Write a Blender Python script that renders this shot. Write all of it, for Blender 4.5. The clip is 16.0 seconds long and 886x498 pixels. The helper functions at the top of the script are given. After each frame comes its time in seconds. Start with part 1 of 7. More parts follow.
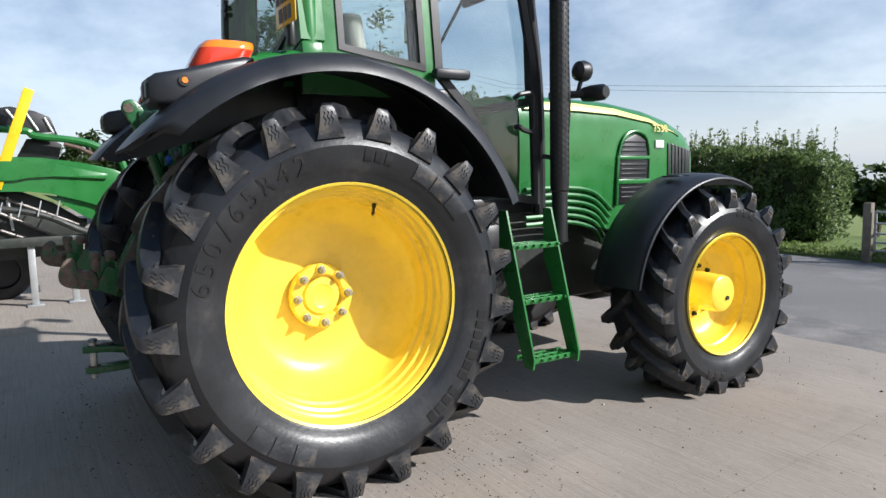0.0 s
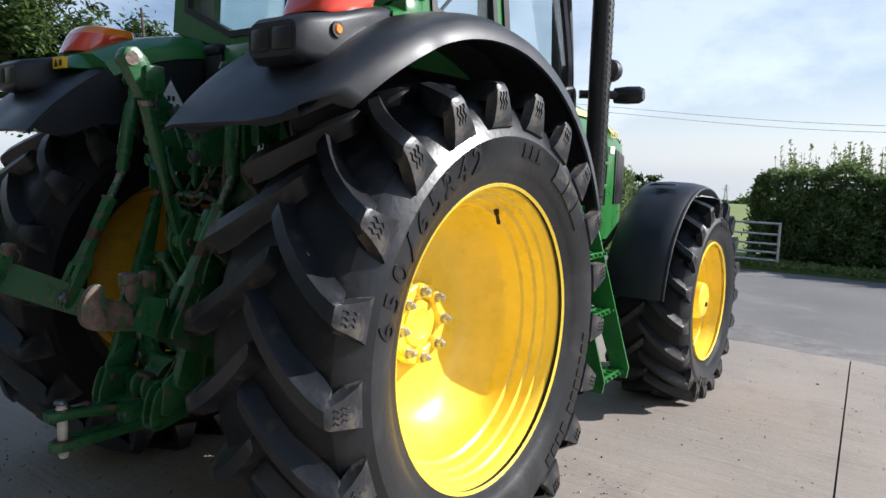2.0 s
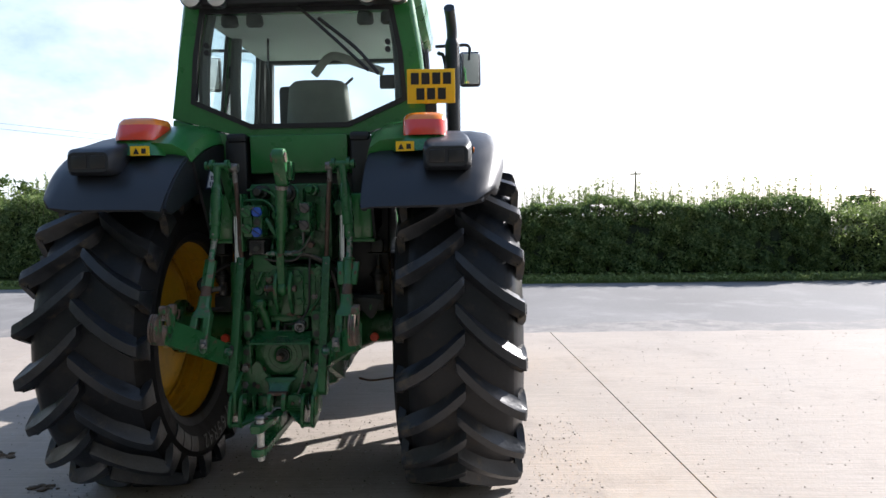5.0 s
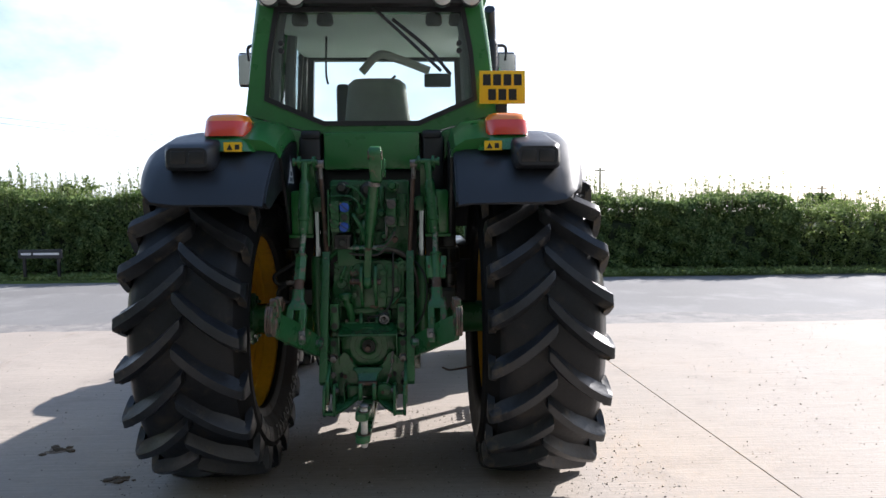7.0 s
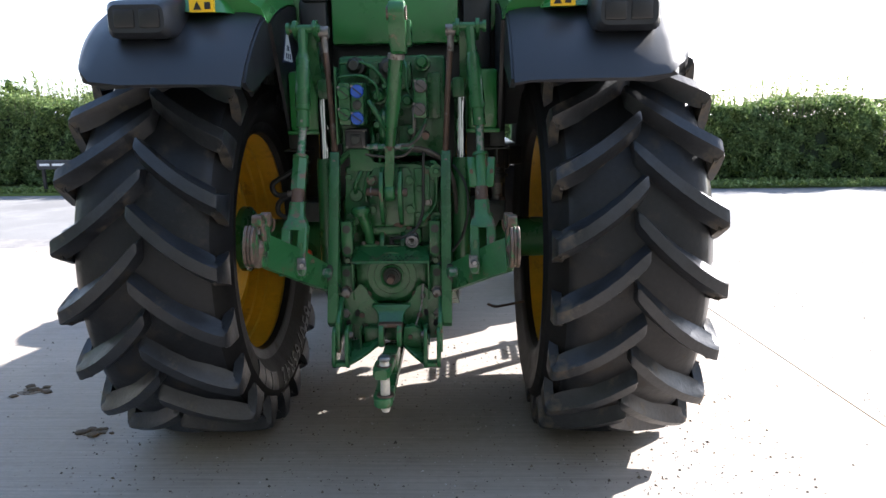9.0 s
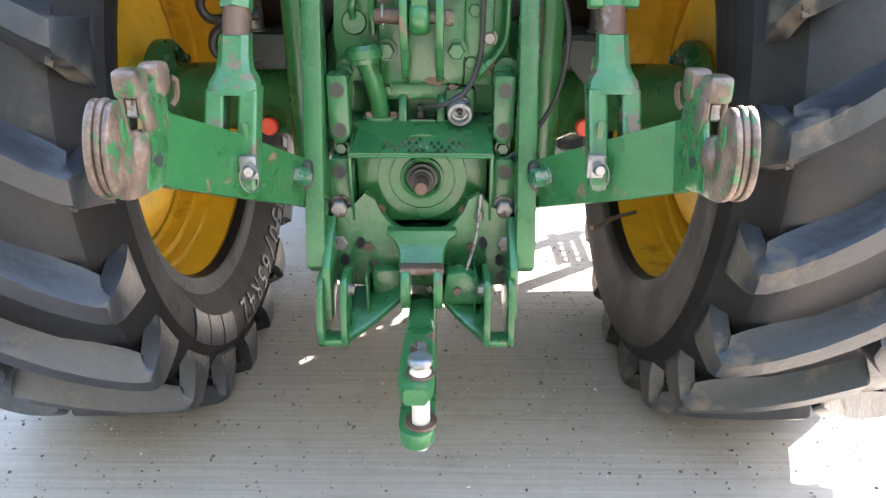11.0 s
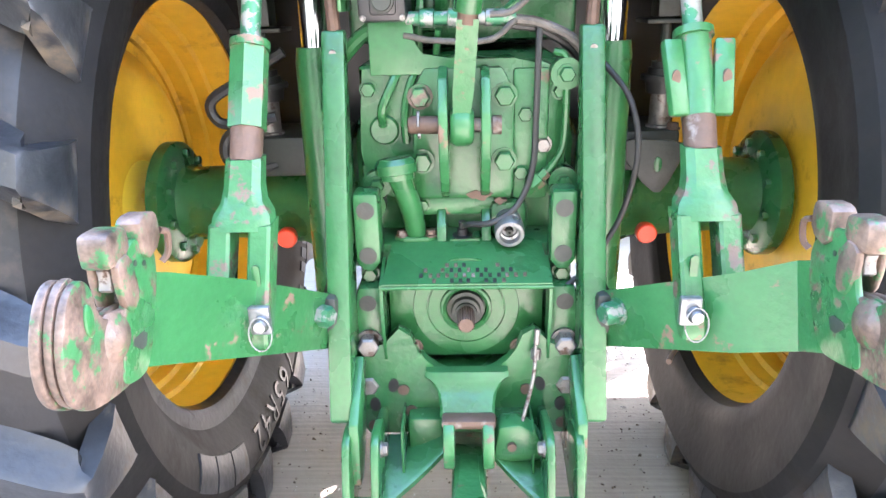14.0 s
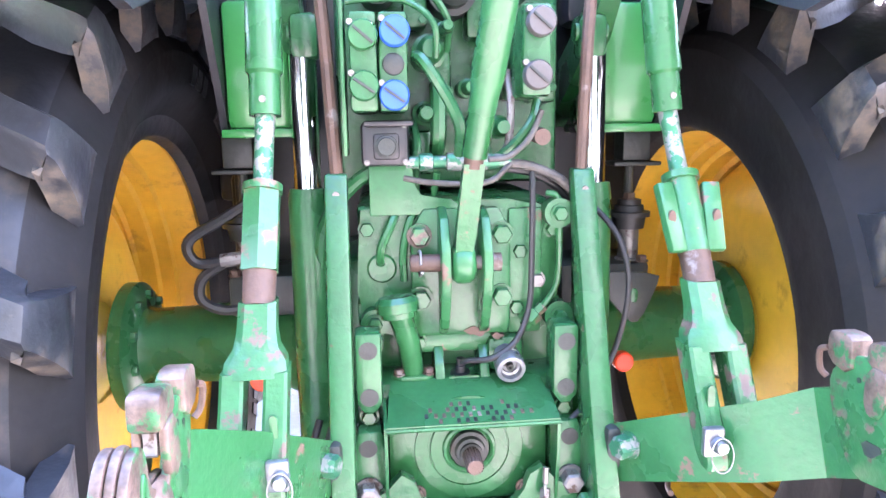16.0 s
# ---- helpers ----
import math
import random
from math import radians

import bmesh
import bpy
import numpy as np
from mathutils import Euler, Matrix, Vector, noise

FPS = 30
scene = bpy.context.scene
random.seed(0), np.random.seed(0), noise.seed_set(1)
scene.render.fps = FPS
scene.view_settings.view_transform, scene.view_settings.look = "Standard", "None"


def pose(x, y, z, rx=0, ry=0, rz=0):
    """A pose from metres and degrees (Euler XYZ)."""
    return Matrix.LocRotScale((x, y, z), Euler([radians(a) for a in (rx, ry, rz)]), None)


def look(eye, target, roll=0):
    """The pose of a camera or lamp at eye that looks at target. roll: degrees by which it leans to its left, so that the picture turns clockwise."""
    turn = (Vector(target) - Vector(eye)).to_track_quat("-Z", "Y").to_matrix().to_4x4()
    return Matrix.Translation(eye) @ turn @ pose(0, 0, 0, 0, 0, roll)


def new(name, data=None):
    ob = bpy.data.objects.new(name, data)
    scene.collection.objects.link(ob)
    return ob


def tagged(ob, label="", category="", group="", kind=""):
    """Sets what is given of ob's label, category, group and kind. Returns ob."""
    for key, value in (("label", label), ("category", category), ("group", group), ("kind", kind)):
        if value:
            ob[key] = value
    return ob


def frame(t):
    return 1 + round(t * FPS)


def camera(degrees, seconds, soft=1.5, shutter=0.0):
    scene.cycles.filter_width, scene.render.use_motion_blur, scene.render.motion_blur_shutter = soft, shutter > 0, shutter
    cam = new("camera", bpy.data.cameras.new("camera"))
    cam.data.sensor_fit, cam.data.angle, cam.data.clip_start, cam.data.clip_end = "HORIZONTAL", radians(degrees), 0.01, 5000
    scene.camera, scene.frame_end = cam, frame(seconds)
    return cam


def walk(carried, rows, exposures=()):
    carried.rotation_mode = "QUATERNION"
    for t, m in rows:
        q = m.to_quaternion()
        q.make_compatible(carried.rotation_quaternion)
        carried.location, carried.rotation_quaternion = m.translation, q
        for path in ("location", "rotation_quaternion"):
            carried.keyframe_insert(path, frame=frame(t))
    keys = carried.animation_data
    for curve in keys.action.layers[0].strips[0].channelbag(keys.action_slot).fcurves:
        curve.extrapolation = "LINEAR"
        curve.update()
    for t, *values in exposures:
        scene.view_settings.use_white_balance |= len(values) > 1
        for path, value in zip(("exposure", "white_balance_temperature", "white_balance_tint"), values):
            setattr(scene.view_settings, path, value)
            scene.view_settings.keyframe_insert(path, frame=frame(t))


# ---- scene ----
cam = camera(66.9, 16.0)
PATH = [
    (0, (4.121, -1.285, 1.523), (2.433, -0.235, 1.3), -1.3),
    (0.5, (3.795, -1.562, 1.542), (2.212, -0.362, 1.307), -0.0),
    (1, (3.421, -1.792, 1.542), (1.97, -0.437, 1.299), 1.0),
    (1.5, (2.994, -1.967, 1.548), (1.684, -0.477, 1.294), 1.5),
    (2, (2.528, -2.133, 1.543), (1.364, -0.525, 1.304), 1.5),
    (2.5, (2.221, -2.403, 1.547), (1.208, -0.691, 1.348), 0.9),
    (3, (1.995, -2.813, 1.568), (1.185, -0.992, 1.397), 0.6),
    (3.5, (1.75, -3.184, 1.593), (1.165, -1.279, 1.428), 0.4),
    (3.7, (1.647, -3.34, 1.604), (1.152, -1.409, 1.445), 0.3),
    (5.8, (0.663, -4.382, 1.668), (0.708, -2.387, 1.539), -0.8),
    (6, (0.585, -4.39, 1.667), (0.64, -2.395, 1.533), -0.6),
    (6.5, (0.434, -4.364, 1.682), (0.495, -2.37, 1.54), -0.5),
    (7, (0.314, -4.326, 1.678), (0.374, -2.332, 1.531), -0.5),
    (7.5, (0.385, -4.325, 1.662), (0.374, -2.331, 1.508), -0.9),
    (8, (0.412, -4.184, 1.626), (0.328, -2.195, 1.433), -1.2),
    (8.5, (0.385, -3.826, 1.59), (0.283, -1.847, 1.319), -1.1),
    (9, (0.292, -3.388, 1.552), (0.245, -1.429, 1.15), -0.8),
    (9.5, (0.128, -3.05, 1.46), (0.181, -1.061, 0.948), 0.0),
    (9.7, (0.081, -2.859, 1.402), (0.154, -0.929, 0.882), -0.0),
    (11.8, (0.046, -1.883, 1.396), (-0.042, -0.151, 0.401), -1.3),
    (12, (0.038, -1.847, 1.397), (-0.062, -0.115, 0.402), -1.7),
    (12.5, (0.017, -1.806, 1.411), (-0.077, -0.05, 0.457), -1.8),
    (13, (0.0, -1.794, 1.424), (-0.07, 0.004, 0.551), -1.4),
    (13.5, (-0.005, -1.788, 1.435), (-0.067, 0.046, 0.641), -1.4),
    (14, (0.0, -1.782, 1.445), (-0.066, 0.087, 0.736), -1.5),
    (14.5, (-0.002, -1.78, 1.455), (-0.064, 0.115, 0.819), -1.6),
    (15, (-0.092, -1.777, 1.452), (-0.017, 0.146, 0.908), -0.8),
    (15.5, (-0.16, -1.77, 1.45), (0.018, 0.168, 0.988), -0.6),
    (16, (-0.172, -1.769, 1.465), (0.032, 0.19, 1.117), -0.9),
]
EXPOSURES = [(0, 0.45, 6200, 11), (2.0, 0.55, 6230, 12), (3.5, 1.2, 6300, 13), (5.8, 1.2, 6300, 14), (7.8, 1.28, 6300, 14), (8.5, 1.85, 6280, 14), (9.0, 2.15, 6250, 14), (9.7, 3.1, 6350, 13), (11.8, 4.65, 6700, 15), (12.8, 5.1, 6450, 17), (14, 5.3, 6350, 19), (16, 5.55, 5900, 32)]
walk(cam, [(t, look(eye, target, roll)) for t, eye, target, roll in PATH], EXPOSURES)

# ---- world and sun ----
SUN = Vector((0.61, 0.54, 0.54)).normalized()
world = bpy.data.worlds.new("sky")
scene.world = world
world.use_nodes = True
wn, wl = world.node_tree.nodes, world.node_tree.links
wn.clear()
w_out = wn.new("ShaderNodeOutputWorld")
w_bg = wn.new("ShaderNodeBackground")
w_sky = wn.new("ShaderNodeTexSky")
w_sky.sky_type = "NISHITA"
w_sky.sun_disc = False
w_sky.sun_elevation = math.asin(SUN.z)
w_sky.sun_rotation = math.atan2(SUN.x, SUN.y)
w_sky.air_density, w_sky.dust_density, w_sky.ozone_density = 1.0, 1.6, 1.5
w_co = wn.new("ShaderNodeTexCoord")
w_map = wn.new("ShaderNodeMapping")
w_map.inputs["Scale"].default_value = (1.0, 1.0, 2.0)
w_noise = wn.new("ShaderNodeTexNoise")
w_noise.inputs["Scale"].default_value = 2.3
w_noise.inputs["Detail"].default_value = 9.0
w_noise.inputs["Roughness"].default_value = 0.6
w_ramp = wn.new("ShaderNodeValToRGB")
w_ramp.color_ramp.elements[0].position = 0.30
w_ramp.color_ramp.elements[1].position = 0.57
w_mix = wn.new("ShaderNodeMixRGB")
w_glow = wn.new("ShaderNodeMixRGB")
w_glow.blend_type = "ADD"
w_glow.inputs["Fac"].default_value = 1.0
w_glow.inputs["Color2"].default_value = (7.8, 8.5, 9.3, 1)
wl.new(w_sky.outputs["Color"], w_glow.inputs["Color1"])
wl.new(w_glow.outputs["Color"], w_mix.inputs["Color2"])
w_bg.inputs["Strength"].default_value = 0.05
wl.new(w_co.outputs["Generated"], w_map.inputs["Vector"])
wl.new(w_map.outputs["Vector"], w_noise.inputs["Vector"])
wl.new(w_noise.outputs["Fac"], w_ramp.inputs["Fac"])
w_sep = wn.new("ShaderNodeSeparateXYZ")
w_thin = wn.new("ShaderNodeMapRange")
w_thin.interpolation_type = "SMOOTHSTEP"
w_thin.inputs["From Min"].default_value, w_thin.inputs["From Max"].default_value = 0.25, 0.60
w_thin.inputs["To Min"].default_value, w_thin.inputs["To Max"].default_value = 1.0, 0.05
w_cover = wn.new("ShaderNodeMath")
w_cover.operation = "MULTIPLY"
wl.new(w_co.outputs["Generated"], w_sep.inputs["Vector"])
wl.new(w_sep.outputs["Z"], w_thin.inputs["Value"])
wl.new(w_ramp.outputs["Color"], w_cover.inputs[0])
wl.new(w_thin.outputs["Result"], w_cover.inputs[1])
w_low = wn.new("ShaderNodeMapRange")
w_low.inputs["From Min"].default_value, w_low.inputs["From Max"].default_value = 0.02, 0.22
w_low.inputs["To Min"].default_value, w_low.inputs["To Max"].default_value = 1.0, 0.0
w_max = wn.new("ShaderNodeMath")
w_max.operation = "MAXIMUM"
wl.new(w_sep.outputs["Z"], w_low.inputs["Value"])
wl.new(w_cover.outputs[0], w_max.inputs[0])
wl.new(w_low.outputs["Result"], w_max.inputs[1])
wl.new(w_max.outputs[0], w_mix.inputs["Fac"])
w_haze = wn.new("ShaderNodeMixRGB")
w_haze.blend_type = "ADD"
w_haze.inputs["Fac"].default_value = 1.0
w_haze.inputs["Color2"].default_value = (1.1, 2.0, 3.4, 1)
wl.new(w_sky.outputs["Color"], w_haze.inputs["Color1"])
wl.new(w_haze.outputs["Color"], w_mix.inputs["Color1"])
wl.new(w_mix.outputs["Color"], w_bg.inputs["Color"])
wl.new(w_bg.outputs["Background"], w_out.inputs["Surface"])
sun = new("sun", bpy.data.lights.new("sun", "SUN"))
sun.data.energy, sun.data.angle, sun.data.color = 5.0, radians(0.55), (1.0, 0.965, 0.91)
sun.matrix_world = look(SUN * 50, (0, 0, 0))


# ---- materials ----
def material(name, base, rough=0.5, metal=0.0, vary=0.18, scale=6.0, fine=90.0, bump=0.1, bump_scale=120.0,
             second=None, amount=0.5, spot_scale=9.0, coat=0.0, spec=0.5, edge=0.06, second_rough=0.85):
    """A surface with broad and fine variation, relief, and worn or dirty spots of a second colour."""
    m = bpy.data.materials.new(name)
    m.use_nodes = True
    n, l = m.node_tree.nodes, m.node_tree.links
    b = n["Principled BSDF"]
    co = n.new("ShaderNodeTexCoord")
    big = n.new("ShaderNodeTexNoise")
    big.inputs["Scale"].default_value, big.inputs["Detail"].default_value = scale, 5
    small = n.new("ShaderNodeTexNoise")
    small.inputs["Scale"].default_value, small.inputs["Detail"].default_value = fine, 3
    l.new(co.outputs["Object"], big.inputs["Vector"])
    l.new(co.outputs["Object"], small.inputs["Vector"])
    add = n.new("ShaderNodeMath")
    add.operation = "MULTIPLY_ADD"
    add.inputs[1].default_value = 0.4
    l.new(small.outputs["Fac"], add.inputs[0])
    l.new(big.outputs["Fac"], add.inputs[2])
    mr = n.new("ShaderNodeMapRange")
    mr.inputs["From Min"].default_value, mr.inputs["From Max"].default_value = 0.45, 0.95
    mr.inputs["To Min"].default_value, mr.inputs["To Max"].default_value = 1 - vary, 1 + vary
    l.new(add.outputs[0], mr.inputs["Value"])
    mul = n.new("ShaderNodeMixRGB")
    mul.blend_type = "MULTIPLY"
    mul.inputs["Fac"].default_value = 1
    mul.inputs["Color1"].default_value = (*base, 1)
    l.new(mr.outputs["Result"], mul.inputs["Color2"])
    colour = mul.outputs["Color"]
    rr = n.new("ShaderNodeMapRange")
    rr.inputs["From Min"].default_value, rr.inputs["From Max"].default_value = 0.3, 0.7
    rr.inputs["To Min"].default_value, rr.inputs["To Max"].default_value = max(0.02, rough - 0.07), min(1, rough + 0.09)
    l.new(big.outputs["Fac"], rr.inputs["Value"])
    rough_out = rr.outputs["Result"]
    if second:
        sp = n.new("ShaderNodeTexNoise")
        sp.inputs["Scale"].default_value, sp.inputs["Detail"].default_value, sp.inputs["Roughness"].default_value = spot_scale, 8, 0.68
        l.new(co.outputs["Object"], sp.inputs["Vector"])
        st = n.new("ShaderNodeMapRange")
        st.inputs["From Min"].default_value, st.inputs["From Max"].default_value = amount, amount + edge
        l.new(sp.outputs["Fac"], st.inputs["Value"])
        mx = n.new("ShaderNodeMixRGB")
        mx.inputs["Color2"].default_value = (*second, 1)
        l.new(st.outputs["Result"], mx.inputs["Fac"])
        l.new(colour, mx.inputs["Color1"])
        colour = mx.outputs["Color"]
        mr2 = n.new("ShaderNodeMixRGB")
        mr2.inputs["Color2"].default_value = (second_rough,) * 3 + (1,)
        l.new(st.outputs["Result"], mr2.inputs["Fac"])
        l.new(rough_out, mr2.inputs["Color1"])
        rough_out = mr2.outputs["Color"]
    l.new(colour, b.inputs["Base Color"])
    l.new(rough_out, b.inputs["Roughness"])
    b.inputs["Metallic"].default_value = metal
    b.inputs["Specular IOR Level"].default_value = spec
    b.inputs["Coat Weight"].default_value = coat
    b.inputs["Coat Roughness"].default_value = 0.08
    if bump:
        bn = n.new("ShaderNodeTexNoise")
        bn.inputs["Scale"].default_value, bn.inputs["Detail"].default_value = bump_scale, 4
        l.new(co.outputs["Object"], bn.inputs["Vector"])
        bp = n.new("ShaderNodeBump")
        bp.inputs["Strength"].default_value, bp.inputs["Distance"].default_value = bump, 0.004
        l.new(bn.outputs["Fac"], bp.inputs["Height"])
        l.new(bp.outputs["Normal"], b.inputs["Normal"])
    return m


def glass(name, tint, rough=0.0, alpha_ior=1.45):
    m = bpy.data.materials.new(name)
    m.use_nodes = True
    b = m.node_tree.nodes["Principled BSDF"]
    b.inputs["Base Color"].default_value = (*tint, 1)
    b.inputs["Roughness"].default_value = rough
    b.inputs["Transmission Weight"].default_value = 1.0
    b.inputs["IOR"].default_value = alpha_ior
    return m


GREEN = material("green_paint", (0.021, 0.160, 0.034), 0.3, vary=0.12, bump=0.03, coat=0.35, fine=40)
HITCH = material("cast_green_paint", (0.018, 0.096, 0.031), 0.27, vary=0.28, scale=9, bump=0.25, bump_scale=60, second=(0.12, 0.065, 0.04), amount=0.67, spot_scale=13, edge=0.03)
WORN = material("worn_green_paint", (0.022, 0.112, 0.037), 0.3, vary=0.2, scale=9, bump=0.3, bump_scale=70, second=(0.14, 0.09, 0.062), amount=0.60, spot_scale=17, edge=0.03, second_rough=0.6)
SCRAPED = material("scraped_steel", (0.112, 0.076, 0.059), 0.45, metal=0.15, vary=0.75, scale=26, fine=160, bump=0.6, bump_scale=60, second=(0.026, 0.115, 0.042), amount=0.535, spot_scale=34, edge=0.05, second_rough=0.35)
SCUFFED = material("scuffed_green_paint", (0.022, 0.112, 0.037), 0.3, vary=0.25, scale=9, bump=0.35, bump_scale=70, second=(0.112, 0.074, 0.056), amount=0.56, spot_scale=20, edge=0.04, second_rough=0.6)
BRIGHT = material("bright_worn_pin", (0.62, 0.59, 0.53), 0.4, metal=0.2, vary=0.2, scale=30, bump=0.25, bump_scale=80, second=(0.22, 0.16, 0.11), amount=0.6, spot_scale=40, edge=0.06)
YELLOW = material("yellow_paint", (0.93, 0.68, 0.065), 0.3, vary=0.08, bump=0.03, coat=0.25, fine=30, second=(0.3, 0.16, 0.02), amount=0.73, spot_scale=22, edge=0.03)
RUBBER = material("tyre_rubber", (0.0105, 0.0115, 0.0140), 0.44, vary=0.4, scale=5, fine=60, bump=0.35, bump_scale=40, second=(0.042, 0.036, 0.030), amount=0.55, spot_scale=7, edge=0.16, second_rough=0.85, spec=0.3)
# darker and rougher than the outer sidewall
INNER_WALL = material("dark_inner_sidewall", (0.0080, 0.0076, 0.0078), 0.62, vary=0.4, scale=5, fine=60, bump=0.3, bump_scale=40, second=(0.019, 0.0155, 0.0125), amount=0.52, spot_scale=6, edge=0.2, second_rough=0.85, spec=0.2)
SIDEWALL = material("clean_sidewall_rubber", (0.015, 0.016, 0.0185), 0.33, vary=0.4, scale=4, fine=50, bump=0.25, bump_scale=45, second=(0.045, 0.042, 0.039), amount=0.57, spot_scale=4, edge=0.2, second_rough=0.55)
LUG = material("worn_lug_rubber", (0.0172, 0.0190, 0.0228), 0.40, vary=0.45, scale=9, fine=70, bump=0.4, bump_scale=50, second=(0.092, 0.075, 0.056), amount=0.54, spot_scale=8, edge=0.13, second_rough=0.85)
PLASTIC = material("black_plastic", (0.0165, 0.0185, 0.023), 0.4, vary=0.2, scale=5, bump=0.12, bump_scale=260, spec=0.42)
BLACK = material("black_trim", (0.012, 0.012, 0.014), 0.4, vary=0.2, bump=0.08, bump_scale=150)
DARK = material("oily_dark_iron", (0.02, 0.024, 0.02), 0.5, vary=0.4, scale=12, bump=0.3, bump_scale=70, second=(0.05, 0.045, 0.035), amount=0.55, edge=0.1)
# near-black for the shade inside holes that aren't cut
HOLE = material("hole_shade_black", (0.004, 0.004, 0.004), 0.8, vary=0.2)
# rim yellow with brown dirt, also darkened for the shade inside the wheel
DIRTY_SHADED_YELLOW = material("dusty_shaded_yellow_paint", (0.70, 0.41, 0.022), 0.42, vary=0.16, scale=5, bump=0.06, fine=30, second=(0.26, 0.145, 0.03), amount=0.56, spot_scale=7, edge=0.2, second_rough=0.75)
CHROME = material("chrome_rod", (0.75, 0.75, 0.76), 0.08, metal=1.0, vary=0.05, bump=0)
STEEL = material("zinc_steel", (0.20, 0.185, 0.175), 0.42, metal=0.55, vary=0.3, scale=25, bump=0.2, second=(0.09, 0.055, 0.04), amount=0.54, spot_scale=40, edge=0.08)
ZINC = material("plated_steel", (0.21, 0.215, 0.225), 0.32, metal=0.7, vary=0.25, scale=30, bump=0.12, second=(0.11, 0.085, 0.07), amount=0.6, spot_scale=35, edge=0.08)
NUT = material("bright_wheel_nut", (0.42, 0.41, 0.39), 0.35, metal=0.6, vary=0.2, scale=30, bump=0.15)
RUST = material("brown_rusty_rod", (0.088, 0.053, 0.038), 0.6, metal=0.2, vary=0.3, scale=16, bump=0.3, second=(0.2, 0.175, 0.16), amount=0.6, edge=0.06)
FLAKED = material("flaked_steel_rod", (0.22, 0.225, 0.21), 0.42, metal=0.35, vary=0.25, scale=20, bump=0.3, second=(0.03, 0.15, 0.075), amount=0.475, spot_scale=42, edge=0.03, second_rough=0.35)
BRAID = material("grey_braided_hose", (0.075, 0.068, 0.06), 0.5, metal=0.2, vary=0.45, scale=40, bump=0.5, bump_scale=200)
RUBBER_HOSE = material("hose_rubber", (0.018, 0.018, 0.018), 0.5, vary=0.2)
RED_LENS = material("red_lens", (0.70, 0.042, 0.012), 0.12, vary=0.06, bump=0, coat=0.8)
AMBER_LENS = material("amber_lens", (0.85, 0.22, 0.01), 0.12, vary=0.06, bump=0, coat=0.8)
RED_CAP = material("orange_red_plastic", (0.78, 0.06, 0.015), 0.4, vary=0.08)
BLUE_CAP = material("blue_plastic_cap", (0.02, 0.085, 0.42), 0.5, vary=0.15)
GREY_CAP = material("grey_plastic_cap", (0.075, 0.068, 0.066), 0.5, vary=0.2)
PLATE = material("yellow_plate", (0.85, 0.52, 0.01), 0.3, vary=0.06, bump=0)
CREAM = material("pale_yellow_stripe", (0.80, 0.66, 0.22), 0.35, vary=0.05, bump=0)
NAVY = material("dark_blue_print", (0.02, 0.03, 0.07), 0.4, vary=0.08, bump=0)
WHITE = material("white_sticker", (0.75, 0.75, 0.74), 0.4, vary=0.06, bump=0)
FABRIC = material("grey_seat_fabric", (0.27, 0.26, 0.235), 0.9, vary=0.15, scale=12, bump=0.4, bump_scale=300)
LINING = material("grey_cab_lining", (0.74, 0.75, 0.74), 0.8, vary=0.1, bump=0.15, bump_scale=200)
TRIM = material("grey_post_trim", (0.17, 0.175, 0.175), 0.75, vary=0.1, bump=0.1, bump_scale=200)
GLASS = glass("tinted_cab_glass", (0.80, 0.90, 0.88))
LAMP_GLASS = material("lamp_glass", (0.62, 0.62, 0.60), 0.15, vary=0.15, bump=0.1, coat=0.5)
MIRROR = material("mirror_glass", (0.8, 0.82, 0.84), 0.02, metal=1.0, vary=0.02, bump=0)
CONCRETE_BASE = material("concrete", (0.285, 0.248, 0.214), 0.85, vary=0.14, scale=0.7, fine=24, bump=0.5, bump_scale=50, second=(0.225, 0.195, 0.168), amount=0.53, spot_scale=1.6, edge=0.2)
def concrete():
    m = CONCRETE_BASE
    n, l = m.node_tree.nodes, m.node_tree.links
    b = n["Principled BSDF"]
    co = n.new("ShaderNodeTexCoord")
    mp = n.new("ShaderNodeMapping")
    mp.inputs["Scale"].default_value = (1.2, 55.0, 1.0)
    mp.inputs["Rotation"].default_value = (0, 0, radians(3))
    ns = n.new("ShaderNodeTexNoise")
    ns.inputs["Scale"].default_value, ns.inputs["Detail"].default_value = 1.4, 4
    l.new(co.outputs["Object"], mp.inputs["Vector"])
    l.new(mp.outputs["Vector"], ns.inputs["Vector"])
    bp = n.new("ShaderNodeBump")
    bp.inputs["Strength"].default_value, bp.inputs["Distance"].default_value = 0.35, 0.005
    l.new(ns.outputs["Fac"], bp.inputs["Height"])
    for k in list(n):
        if k.type == "BUMP" and k != bp:
            l.new(k.outputs["Normal"], bp.inputs["Normal"])
    l.new(bp.outputs["Normal"], b.inputs["Normal"])
    old = b.inputs["Base Color"].links[0].from_socket
    mr = n.new("ShaderNodeMapRange")
    mr.inputs["From Min"].default_value, mr.inputs["From Max"].default_value = 0.3, 0.7
    mr.inputs["To Min"].default_value, mr.inputs["To Max"].default_value = 0.85, 1.10
    l.new(ns.outputs["Fac"], mr.inputs["Value"])
    mx = n.new("ShaderNodeMixRGB")
    mx.blend_type = "MULTIPLY"
    mx.inputs["Fac"].default_value = 1
    l.new(old, mx.inputs["Color1"])
    l.new(mr.outputs["Result"], mx.inputs["Color2"])
    l.new(mx.outputs["Color"], b.inputs["Base Color"])
    return m


